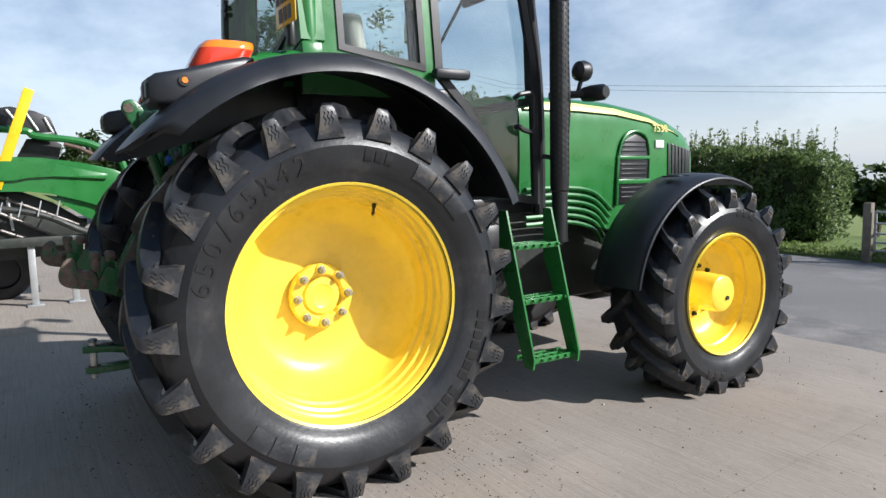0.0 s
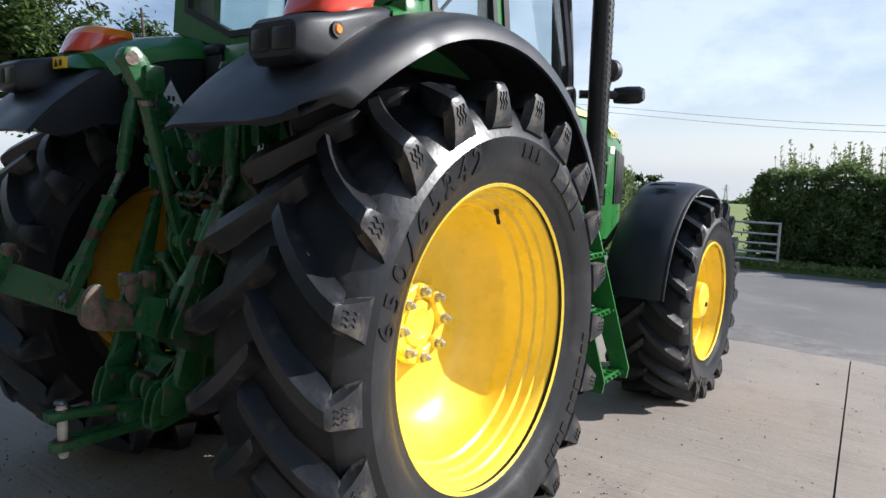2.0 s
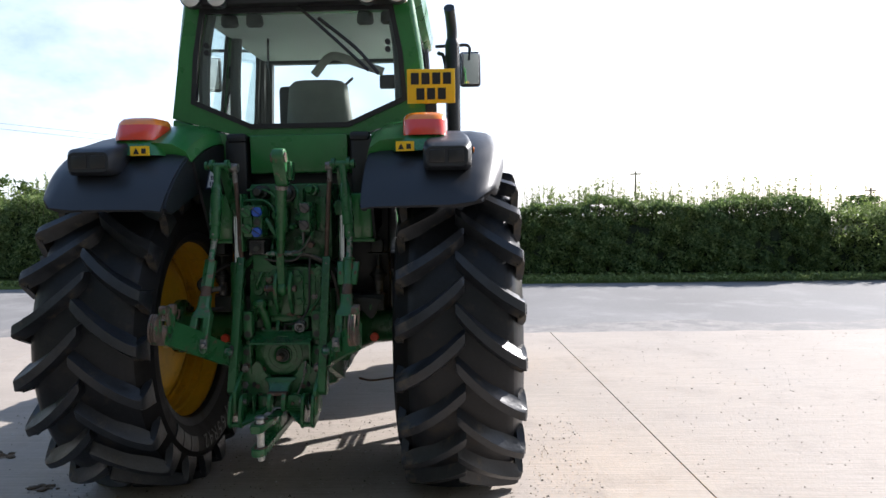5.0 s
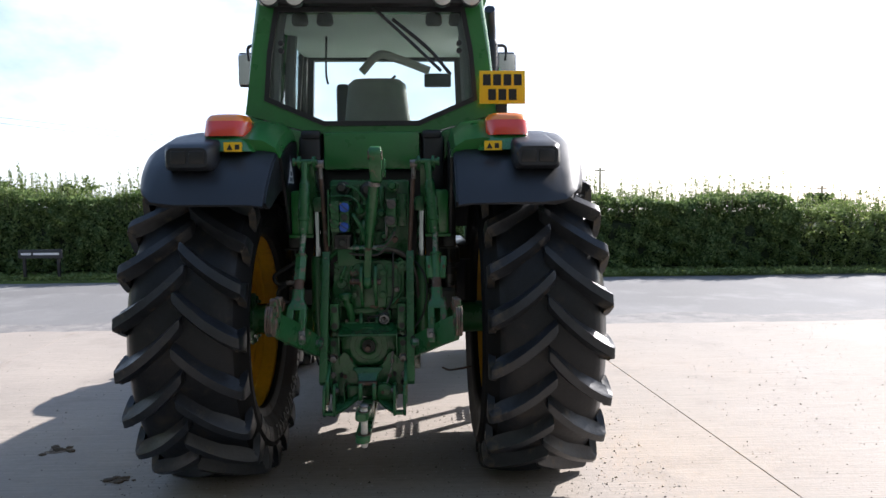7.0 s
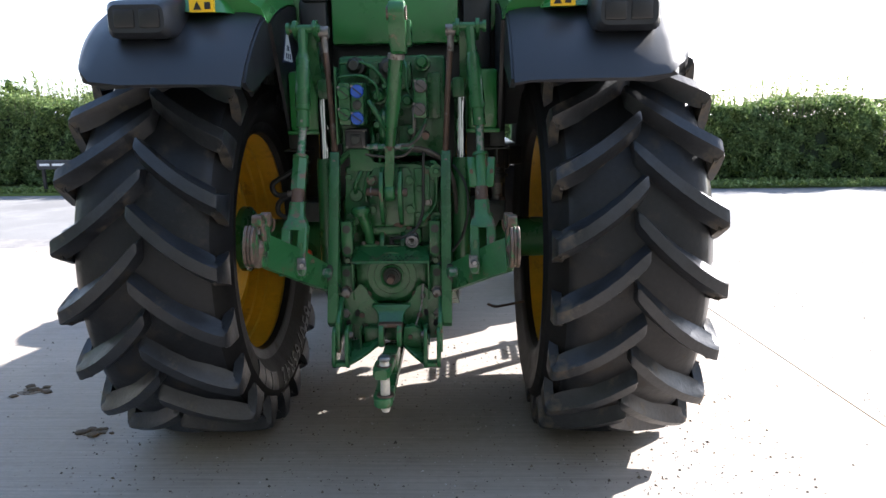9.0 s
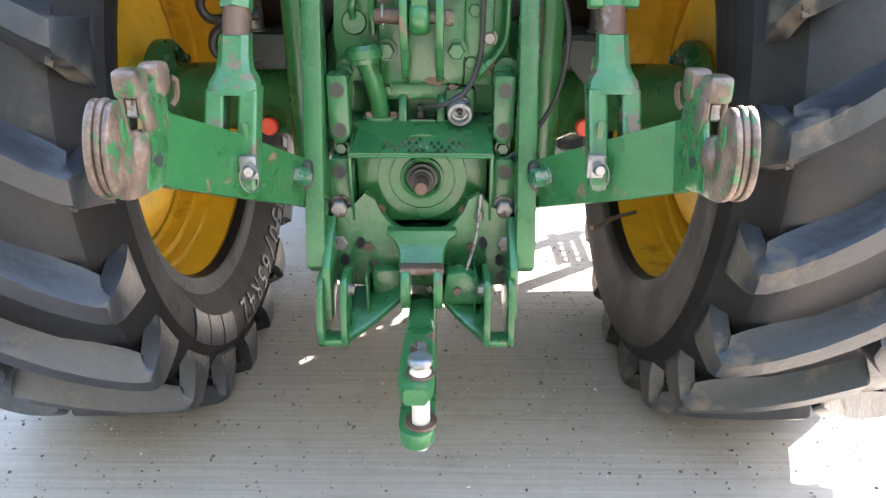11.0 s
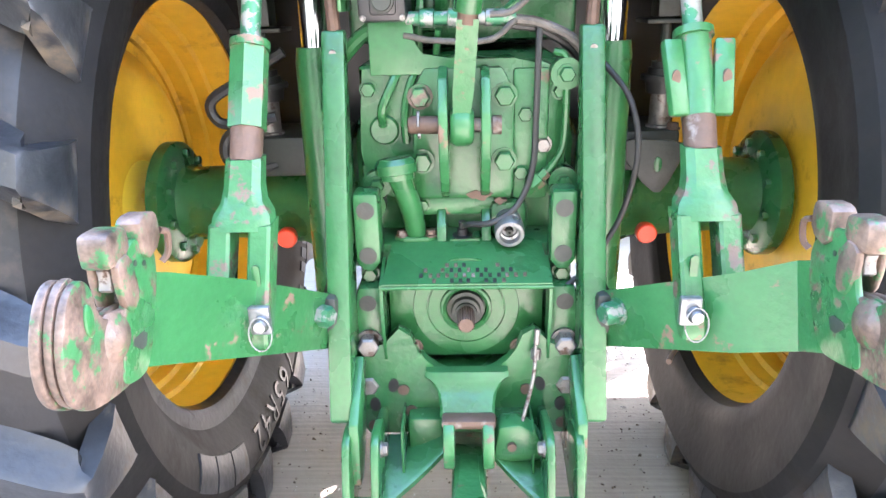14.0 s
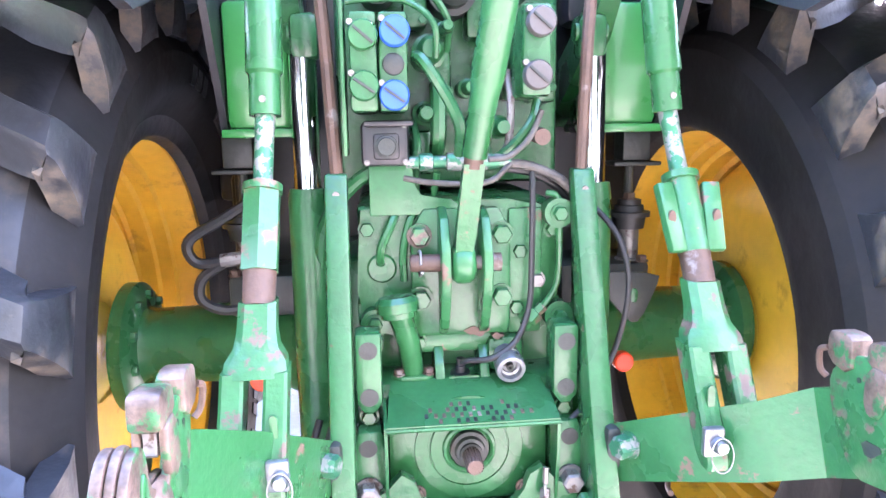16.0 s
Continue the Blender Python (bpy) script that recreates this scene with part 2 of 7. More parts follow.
CONCRETE = concrete()
JOINT = material("joint_filler", (0.11, 0.10, 0.09), 0.9, vary=0.3)
ASPHALT = material("worn_asphalt", (0.168, 0.164, 0.161), 0.85, vary=0.2, scale=0.5, fine=40, bump=0.6, bump_scale=60, second=(0.225, 0.22, 0.215), amount=0.52, spot_scale=0.8, edge=0.2, spec=0.25)
GRIT = material("broken_edge_grit", (0.19, 0.178, 0.168), 0.9, vary=0.3, scale=3, fine=30, bump=0.8, bump_scale=30, second=(0.13, 0.125, 0.122), amount=0.5, spot_scale=2.2, edge=0.1)
GRASS = material("short_grass", (0.11, 0.16, 0.035), 0.85, vary=0.4, scale=1.2, fine=20, bump=0.6, bump_scale=30, second=(0.15, 0.11, 0.06), amount=0.60, spot_scale=2.5, edge=0.1)
FIELD = material("pasture", (0.15, 0.19, 0.045), 0.9, vary=0.16, scale=0.08, fine=2.0, bump=0.3, bump_scale=4)
def stone_material():
    m = bpy.data.materials.new("mixed_small_stones")
    m.use_nodes = True
    n, l = m.node_tree.nodes, m.node_tree.links
    g = n.new("ShaderNodeNewGeometry")
    r = n.new("ShaderNodeValToRGB")
    r.color_ramp.elements[0].color = (0.05, 0.04, 0.03, 1)
    r.color_ramp.elements[1].color = (0.45, 0.43, 0.40, 1)
    mid = r.color_ramp.elements.new(0.55)
    mid.color = (0.16, 0.125, 0.09, 1)
    l.new(g.outputs["Random Per Island"], r.inputs["Fac"])
    l.new(r.outputs["Color"], n["Principled BSDF"].inputs["Base Color"])
    n["Principled BSDF"].inputs["Roughness"].default_value = 0.9
    return m


STONES = stone_material()
STAIN = material("thin_mud_stain", (0.15, 0.115, 0.085), 0.95, vary=0.3, scale=25, bump=0.6, bump_scale=50)
DIRT = material("dry_mud", (0.085, 0.062, 0.042), 0.95, vary=0.3, scale=30, bump=0.8, bump_scale=50)
# dark colour of the added wall that holds back sky light
SKY_BLOCKER = material("sky_blocker_dark", (0.05, 0.06, 0.055), 0.6, vary=0.15, scale=1, bump=0.2)
BARK = material("bark", (0.085, 0.066, 0.05), 0.9, vary=0.3, scale=6, bump=0.8, bump_scale=20)
WOOD = material("weathered_wood", (0.20, 0.17, 0.13), 0.85, vary=0.3, scale=8, bump=0.5)
GALV = material("galvanised_gate", (0.42, 0.43, 0.43), 0.5, metal=0.6, vary=0.15)


def leaf_material(name, low, high):
    m = bpy.data.materials.new(name)
    m.use_nodes = True
    n, l = m.node_tree.nodes, m.node_tree.links
    b = n["Principled BSDF"]
    g = n.new("ShaderNodeNewGeometry")
    r = n.new("ShaderNodeValToRGB")
    r.color_ramp.elements[0].color = (*low, 1)
    r.color_ramp.elements[1].color = (*high, 1)
    mid = r.color_ramp.elements.new(0.62)
    mid.color = (*[p * 0.72 + q * 0.28 for p, q in zip(low, high)], 1)
    l.new(g.outputs["Random Per Island"], r.inputs["Fac"])
    l.new(r.outputs["Color"], b.inputs["Base Color"])
    b.inputs["Roughness"].default_value = 0.55
    b.inputs["Specular IOR Level"].default_value = 0.35
    t = n.new("ShaderNodeBsdfTranslucent")
    l.new(r.outputs["Color"], t.inputs["Color"])
    mx = n.new("ShaderNodeMixShader")
    mx.inputs["Fac"].default_value = 0.5
    l.new(b.outputs["BSDF"], mx.inputs[1])
    l.new(t.outputs["BSDF"], mx.inputs[2])
    l.new(mx.outputs["Shader"], n["Material Output"].inputs["Surface"])
    return m


LEAF = leaf_material("hedge_leaf", (0.062, 0.108, 0.03), (0.28, 0.37, 0.135))
LEAF_PALE = leaf_material("pale_hedge_leaf", (0.10, 0.15, 0.035), (0.33, 0.40, 0.15))
# near-black green: the shade deep between the leaves, put into the core's colour
HEDGE_CORE = material("hedge_inner_shade", (0.012, 0.022, 0.006), 0.9, vary=0.5, scale=12, bump=0.8, bump_scale=25)
TREE_LEAF = leaf_material("tree_leaf", (0.03, 0.06, 0.014), (0.12, 0.18, 0.04))


# ---- mesh helpers ----
def link_mesh(name, bm, mat, sharp=35):
    me = bpy.data.meshes.new(name)
    bmesh.ops.recalc_face_normals(bm, faces=bm.faces)
    bm.to_mesh(me)
    bm.free()
    for m in (mat if isinstance(mat, (list, tuple)) else [mat]):
        me.materials.append(m)
    if sharp:
        me.shade_smooth()
        me.set_sharp_from_angle(angle=radians(sharp))
    return me


def part(name, bm, mat, parent=None, label="", at=None, sharp=35):
    ob = new(name, link_mesh(name, bm, mat, sharp))
    ob.parent = parent
    if at is not None:
        ob.matrix_basis = at
    return tagged(ob, label) if label else ob


def thing(name, at, label, category, group="", kind=""):
    ob = new(name)
    ob.matrix_basis = at
    ob.empty_display_size = 0.1
    return tagged(ob, label, category, group, kind)


def box(bm, lo, hi, bevel=0.0, seg=2, m=None):
    made = bmesh.ops.create_cube(bm, size=1)["verts"]
    size = [hi[i] - lo[i] for i in range(3)]
    for v in made:
        v.co = Vector([lo[i] + (v.co[i] + 0.5) * size[i] for i in range(3)])
    if bevel:
        edges = list({e for v in made for e in v.link_edges})
        made = bmesh.ops.bevel(bm, geom=edges, offset=min(bevel, min(size) * 0.49), segments=seg, affect="EDGES", profile=0.5)["verts"]
    if m is not None:
        bmesh.ops.transform(bm, matrix=m, verts=made)
    return made


def ring_loft(bm, rings, cap=True, closed=True):
    vs = [[bm.verts.new(p) for p in r] for r in rings]
    n = len(vs[0])
    for a, b in zip(vs, vs[1:]):
        for i in range(n if closed else n - 1):
            j = (i + 1) % n
            bm.faces.new((a[i], a[j], b[j], b[i]))
    if cap and closed:
        bm.faces.new(vs[0][::-1])
        bm.faces.new(vs[-1])
    return [v for r in vs for v in r]


def frame_of(d):
    d = d.normalized()
    u = d.cross(Vector((0, 0, 1)) if abs(d.z) < 0.9 else Vector((0, 1, 0))).normalized()
    return u, d.cross(u)


def rod(bm, p0, p1, r0, r1=None, n=16, turn=0.0):
    p0, p1 = Vector(p0), Vector(p1)
    r1 = r0 if r1 is None else r1
    u, v = frame_of(p1 - p0)
    rings = []
    for p, r in ((p0, r0), (p1, r1)):
        rings.append([p + (u * math.cos(turn + 2 * math.pi * i / n) + v * math.sin(turn + 2 * math.pi * i / n)) * r for i in range(n)])
    return ring_loft(bm, rings)


def turned(bm, p0, p1, steps, n=16, turn=0.0):
    """A turned piece along p0-p1: steps of (share of the length, radius)."""
    p0, p1 = Vector(p0), Vector(p1)
    u, v = frame_of(p1 - p0)
    return ring_loft(bm, [[p0.lerp(p1, s) + (u * math.cos(turn + 2 * math.pi * i / n) + v * math.sin(turn + 2 * math.pi * i / n)) * r for i in range(n)] for s, r in steps])


def smooth_path(pts, steps=6):
    pts = [Vector(p) for p in pts]
    if len(pts) < 3:
        return pts
    ext = [pts[0] * 2 - pts[1]] + pts + [pts[-1] * 2 - pts[-2]]
    out = []
    for a, b, c, d in zip(ext, ext[1:], ext[2:], ext[3:]):
        for k in range(steps):
            t = k / steps
            out.append(0.5 * ((2 * b) + (c - a) * t + (2 * a - 5 * b + 4 * c - d) * t * t + (3 * b - 3 * c + d - a) * t ** 3))
    return out + [pts[-1]]


def tube(bm, pts, r, n=10, smooth=True):
    pts = smooth_path(pts) if smooth else [Vector(p) for p in pts]
    rings, u = [], None
    for i, p in enumerate(pts):
        d = (pts[min(i + 1, len(pts) - 1)] - pts[max(i - 1, 0)]).normalized()
        if u is None:
            u, _ = frame_of(d)
        u = (u - d * u.dot(d)).normalized()
        v = d.cross(u)
        rad = r(i / (len(pts) - 1)) if callable(r) else r
        rings.append([p + (u * math.cos(2 * math.pi * k / n) + v * math.sin(2 * math.pi * k / n)) * rad for k in range(n)])
    return ring_loft(bm, rings)


def lathe(bm, profile, n=64, side=1, closed=False, start=0.0, sweep=2 * math.pi):
    """Turns (a, r) about the x axis; side mirrors a."""
    full = abs(sweep - 2 * math.pi) < 1e-6
    m = n if full else n + 1
    rows = [[bm.verts.new((side * a, -r * math.cos(start + sweep * i / n), r * math.sin(start + sweep * i / n))) for i in range(m)] for a, r in profile]
    pairs = list(zip(rows, rows[1:])) + ([(rows[-1], rows[0])] if closed else [])
    for p, q in pairs:
        for i in range(n):
            j = (i + 1) % m
            bm.faces.new((p[i], p[j], q[j], q[i]))
    return rows


def prism(bm, outline, axis, lo, hi, bevel=0.0):
    """A plate: an outline in the other two axes, from lo to hi along axis."""
    def place(a, b, c):
        return {"x": (c, a, b), "y": (a, c, b), "z": (a, b, c)}[axis]
    made = ring_loft(bm, [[place(a, b, lo) for a, b in outline], [place(a, b, hi) for a, b in outline]])
    if bevel:
        edges = list({e for v in made for e in v.link_edges})
        made = bmesh.ops.bevel(bm, geom=edges, offset=bevel, segments=2, affect="EDGES", profile=0.5)["verts"]
    return made


def rounded(pts, times=2):
    """The outline with its corners cut off again and again."""
    for _ in range(times):
        out = []
        for k in range(len(pts)):
            a, b = pts[k], pts[(k + 1) % len(pts)]
            out += [(a[0] * 0.75 + b[0] * 0.25, a[1] * 0.75 + b[1] * 0.25), (a[0] * 0.25 + b[0] * 0.75, a[1] * 0.25 + b[1] * 0.75)]
        pts = out
    return pts


def soft_plate(bm, outline, axis, lo, hi, b):
    """A plate with a smooth outline and rounded rims."""
    def place(p, c):
        return {"x": (c, p[0], p[1]), "y": (p[0], c, p[1]), "z": (p[0], p[1], c)}[axis]
    n = len(outline)
    area = sum(outline[k][0] * outline[(k + 1) % n][1] - outline[(k + 1) % n][0] * outline[k][1] for k in range(n))
    small = []
    for k in range(n):
        p, q = Vector(outline[k - 1]), Vector(outline[(k + 1) % n])
        d = (q - p).normalized()
        v = Vector((-d.y, d.x)) * (b if area > 0 else -b)
        small.append((outline[k][0] + v.x, outline[k][1] + v.y))
    half = [((p[0] + q[0] * 2) / 3, (p[1] + q[1] * 2) / 3) for p, q in zip(small, outline)]
    ring_loft(bm, [[place(p, c) for p in ring] for ring, c in ((small, lo), (half, lo + b * 0.3), (outline, lo + b), (outline, hi - b), (half, hi - b * 0.3), (small, hi))])


def arc(cy, cz, r, a0, a1, n):
    return [(cy + r * math.cos(radians(a0 + (a1 - a0) * i / n)), cz + r * math.sin(radians(a0 + (a1 - a0) * i / n))) for i in range(n + 1)]


def hexbolt(bm, p, d, r=0.014, h=0.012, washer=True):
    p, d = Vector(p), Vector(d).normalized()
    if washer:
        rod(bm, p, p + d * 0.004, r * 1.25, n=14)
    turned(bm, p, p + d * (h + 0.004), [(0, r), (0.85, r), (1, r * 0.86)], n=6)


def text_mesh(words, size, depth=0.0):
    cu = bpy.data.curves.new("text", "FONT")
    cu.body, cu.size, cu.extrude, cu.align_x, cu.align_y = words, size, depth, "CENTER", "CENTER"
    ob = bpy.data.objects.new("text", cu)
    me = bpy.data.meshes.new_from_object(ob)
    bpy.data.objects.remove(ob)
    bpy.data.curves.remove(cu)
    return me


def lettering(name, words, size, m, mat, parent, depth=0.001, label=""):
    me = text_mesh(words, size, depth)
    me.materials.append(mat)
    ob = new(name, me)
    ob.parent = parent
    ob.matrix_basis = m
    return tagged(ob, label) if label else ob


# ---- ground, road, hedges ----
def sheet(name, outline, z, mat, label, category, thick=0.0):
    bm = bmesh.new()
    if thick:
        prism(bm, outline, "z", z - thick, z)
    else:
        bm.faces.new([bm.verts.new((x, y, z)) for x, y in outline])
    ob = part(name, bm, mat, sharp=0)
    return tagged(ob, label, category, kind="structure")


bm = bmesh.new()
rows = [[bm.verts.new((x, y, -0.16 - max(0.0, y - 13) * 0.036)) for x in (-1500, -20, 20, 1500)] for y in (-1500, -20, 13, 60, 1500)]
for a, b in zip(rows, rows[1:]):
    for i in range(3):
        bm.faces.new((a[i], a[i + 1], b[i + 1], b[i]))
tagged(part("ground", bm, FIELD, sharp=0), "green pasture falling gently away to the horizon", "ground", kind="structure")
sheet("road", [(-80, 4.25), (80, 4.25), (80, 10.35), (-80, 10.35)], -0.03, ASPHALT, "worn grey asphalt lane past the yard", "road", 0.12)
sheet("verge", [(-80, 10.1), (80, 10.1), (80, 13.6), (-80, 13.6)], 0.02, GRASS, "short grass verge along the hedge foot", "verge", 0.15)

rng = np.random.default_rng(4)


def leaves(name, centres, normals, size, mat, parent=None, label="", category="", kind="", lift=0.5):
    """Many small folded leaves, each two joined triangles."""
    n = len(centres)
    d = rng.normal(size=(n, 3)) * 0.8 + normals
    d /= np.linalg.norm(d, axis=1)[:, None]
    a = np.cross(d, rng.normal(size=(n, 3)))
    a /= np.linalg.norm(a, axis=1)[:, None]
    b = np.cross(d, a)
    s = size * rng.uniform(0.6, 1.4, (n, 1))
    pts = np.stack([centres - a * s, centres + b * s * 0.42 + d * s * 0.12, centres + a * s, centres - b * s * 0.42 + d * s * 0.12], 1).reshape(-1, 3)
    me = bpy.data.meshes.new(name)
    idx = np.arange(n)[:, None] * 4
    faces = np.concatenate([idx + [0, 1, 2], idx + [0, 2, 3]]).reshape(-1, 3)
    me.from_pydata(pts.tolist(), [], faces.tolist())
    me.materials.append(mat)
    ob = new(name, me)
    ob.parent = parent
    return tagged(ob, label, category, kind=kind)


def hedge(x0, x1, front, depth, height, count, label, mat, slant=0.0):
    """A clipped hedge: a near-black core as painted inner shade, and a coat of leaves with ragged shoots on top."""
    root = thing("hedge", pose(x0, front, 0), label, "hedge", "hedges along the lane")
    length = x1 - x0
    bm = bmesh.new()
    nx = max(6, int(length / 0.4))
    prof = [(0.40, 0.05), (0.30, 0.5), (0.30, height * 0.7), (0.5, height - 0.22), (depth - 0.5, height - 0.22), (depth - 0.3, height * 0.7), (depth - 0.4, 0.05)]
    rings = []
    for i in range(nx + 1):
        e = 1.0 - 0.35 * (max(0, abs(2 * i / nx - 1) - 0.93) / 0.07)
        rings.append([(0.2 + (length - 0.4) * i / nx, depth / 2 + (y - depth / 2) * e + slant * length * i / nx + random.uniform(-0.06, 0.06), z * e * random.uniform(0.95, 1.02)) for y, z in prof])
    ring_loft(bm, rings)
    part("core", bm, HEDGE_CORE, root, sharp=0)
    u = rng.uniform(0, 1, count)
    x = rng.uniform(0, length, count)
    wave = 0.10 * np.sin(x * 1.7) + 0.08 * np.sin(x * 4.3 + 1) + 0.05 * np.sin(x * 9.1)
    face = u < 0.68
    z = np.where(face, height * rng.uniform(0.04, 1.0, count) ** 0.9, height + rng.normal(0, 0.05, count))
    y = np.where(face, 0.10 + rng.exponential(0.08, count), rng.uniform(0.05, depth, count))
    y = y + 0.10 * np.sin(x * 2.3 + z * 2.1) + 0.07 * np.sin(x * 6.1 - z * 5.0) + 0.10 * np.sin(x * 11.3 + z * 6.0) * np.sin(z * 9.1 - x * 4.2) + slant * x
    z = z + np.where(face, 0, wave)
    end = rng.uniform(0, 1, count) < 0.06
    x = np.where(end, np.where(rng.uniform(0, 1, count) < 0.5, rng.normal(0.05, 0.07, count), length + rng.normal(-0.05, 0.07, count)), x)
    y = np.where(end, rng.uniform(0.1, depth, count) + slant * x, y)
    d = np.clip(np.minimum(x, length - x) / 0.9, 0, 1)
    e = 0.55 + 0.45 * np.sqrt(1 - (1 - d) ** 2)
    y = depth / 2 + slant * x + (y - depth / 2 - slant * x) * e
    z = z * (0.72 + 0.28 * np.sqrt(1 - (1 - d) ** 2))
    nrm = np.where(face[:, None], np.array([0, -1, 0.35]), np.array([0, -0.2, 1]))
    nrm = np.where(end[:, None], np.array([1, -0.3, 0.3]) * np.sign(x - length / 2)[:, None], nrm)
    bm = bmesh.new()
    extra, way = [], []
    for i in range(int(length * 42)):
        xx, yy = random.uniform(0.4, length - 0.4), random.uniform(0.08, depth - 0.1)
        tall = random.uniform(0.12, 0.42) + (random.uniform(0.1, 0.36) if random.random() < 0.4 else 0)
        z0 = height + 0.10 * math.sin(xx * 1.7) + 0.08 * math.sin(xx * 4.3 + 1) - 0.05
        foot = Vector((xx, yy + slant * xx, z0 - 0.3))
        tip = Vector((xx + random.uniform(-0.06, 0.06), yy + slant * xx + random.uniform(-0.06, 0.06), z0 + tall))
        rod(bm, foot, tip, 0.006, 0.002, n=4)
        for k in range(int(6 + tall * 30)):
            q = foot.lerp(tip, random.uniform(0.45, 1.0))
            extra.append((q.x + random.gauss(0, 0.016), q.y + random.gauss(0, 0.016), q.z + random.gauss(0, 0.015)))
            way.append((random.gauss(0, 0.5), random.gauss(-0.3, 0.5), 0.7))
    tagged(leaves("shoot_leaves", np.array(extra), np.array(way), 0.034, LEAF_PALE, root, "pale young leaves"), kind="stuff")
    tagged(leaves("foliage", np.stack([x, y, z], 1), nrm, 0.046, mat, root, "dense mid-green leaves"), kind="stuff")
    tagged(part("ragged_top", bm, BARK, root, sharp=0), kind="stuff")
    return root


hedge(-0.25, 9.2, 11.35, 1.5, 1.58, 52000, "dense clipped hedge with ragged shoots beside the gate", LEAF, -0.05)
hedge(9.0, 24, 10.85, 1.6, 1.3, 36000, "lower paler hedge further along the lane", LEAF_PALE, -0.03)
hedge(-14, -2.95, 11.4, 1.7, 1.78, 56000, "dense clipped hedge with a street sign before it", LEAF)


# ---- tractor: wheels ----
tractor = thing("tractor", pose(0, 0, 0), "green farm tractor with yellow wheels parked on the concrete yard", "tractor")


def lug_mesh(name, radius, half, base, lag, s, lug_h, lugs):
    """One tread bar: nose at the centre line, raked back to a flared end on the shoulder."""
    k = lug_h / 0.06
    bm = bmesh.new()
    rings = []
    stations = [(-0.07, 0.006, 0.026, 0), (-0.045, 0.0, 0.033, 0), (0.06, 0.0, 0.037, 0), (0.25, 0.0, 0.036, 0), (0.45, 0.001, 0.035, 0), (0.65, 0.004, 0.034, 0), (0.82, 0.009, 0.033, 0),
                (0.93, 0.014, 0.033, 0.1), (0.985, 0.022, 0.032, 0.45), (1.008, 0.040, 0.034, 0.9), (1.016, 0.085, 0.044, 1.0), (1.012, 0.130, 0.056, 1.0), (0.992, 0.165, 0.068, 1.0)]
    for q, drop, w, side_on in stations:
        w *= k
        top = radius - drop * k
        a = s * half * q
        p = min(q, 1.0)
        ph = -lag * p * (1.42 - 0.42 * p)
        low = base - 0.014 - 0.02 * max(0.0, q - 0.7)
        depth_in = s * 0.04 * side_on
        low = low * (1 - side_on) + (top - 0.012) * side_on

        def at(off, r, back):
            return (a - back, -r * math.cos(ph + off / r), r * math.sin(ph + off / r))
        f = 0.026 * k * (1 - 0.7 * side_on)
        rings.append([at(-w - f, low, depth_in), at(-w - f * 0.45, low + (top - low) * 0.25, depth_in * 0.6), at(-w, top - (top - low) * 0.22, 0), at(-w + 0.008 * k, top, 0),
                      at(w - 0.008 * k, top, 0), at(w, top - (top - low) * 0.22, 0), at(w + f * 0.45, low + (top - low) * 0.25, depth_in * 0.6), at(w + f, low, depth_in)])
    ring_loft(bm, rings)
    return link_mesh(name, bm, LUG, 42)


def tyre(name, radius, half, bead, lugs, lag, phase, parent, lug_h, label, side=1, inner=None, inner_bead=None):
    bm = bmesh.new()
    base = radius - lug_h
    sec = base - bead
    prof = [(0.0, base), (half * 0.45, base - 0.004), (half * 0.70, base - 0.016), (half * 0.82, base - 0.040), (half * 0.895, base - sec * 0.24), (half * 0.955, base - sec * 0.345),
            (half, base - sec * 0.45), (half * 0.985, base - sec * 0.60), (half * 0.935, base - sec * 0.76), (half * 0.895, base - sec * 0.84), (half * 0.865, base - sec * 0.885), (half * 0.85, base - sec * 0.95), (half * 0.82, bead), (half * 0.7, bead - 0.01)]
    back = prof[1:9] + [(inner + 0.02, inner_bead + 0.05), (inner + 0.012, inner_bead + 0.015), (inner, inner_bead), (inner - 0.03, inner_bead - 0.01)] if inner else prof[1:]
    if side > 0:
        back = [(a * (1.09 if r < base - sec * 0.3 else 1.0), r) for a, r in back]
    prof = [(-side * a, r) for a, r in back[::-1]] + [(side * a, r) for a, r in prof]
    lathe(bm, prof, 96)
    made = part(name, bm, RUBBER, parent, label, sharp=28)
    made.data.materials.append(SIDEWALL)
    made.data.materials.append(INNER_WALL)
    # outer sidewall, darker inner sidewall, tread
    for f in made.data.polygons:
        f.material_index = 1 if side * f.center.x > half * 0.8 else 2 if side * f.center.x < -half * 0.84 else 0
    for s in (-1, 1):
        me = lug_mesh("lug", radius, half, base, lag if s == side else lag * 0.88, s, lug_h, lugs)
        for k in range(lugs):
            ob = new("lug", me)
            ob.parent = parent
            ob.matrix_basis = pose(0, 0, 0, -(phase + 360 * (k + (0.5 if s > 0 else 0)) / lugs), 0, 0)
    return made


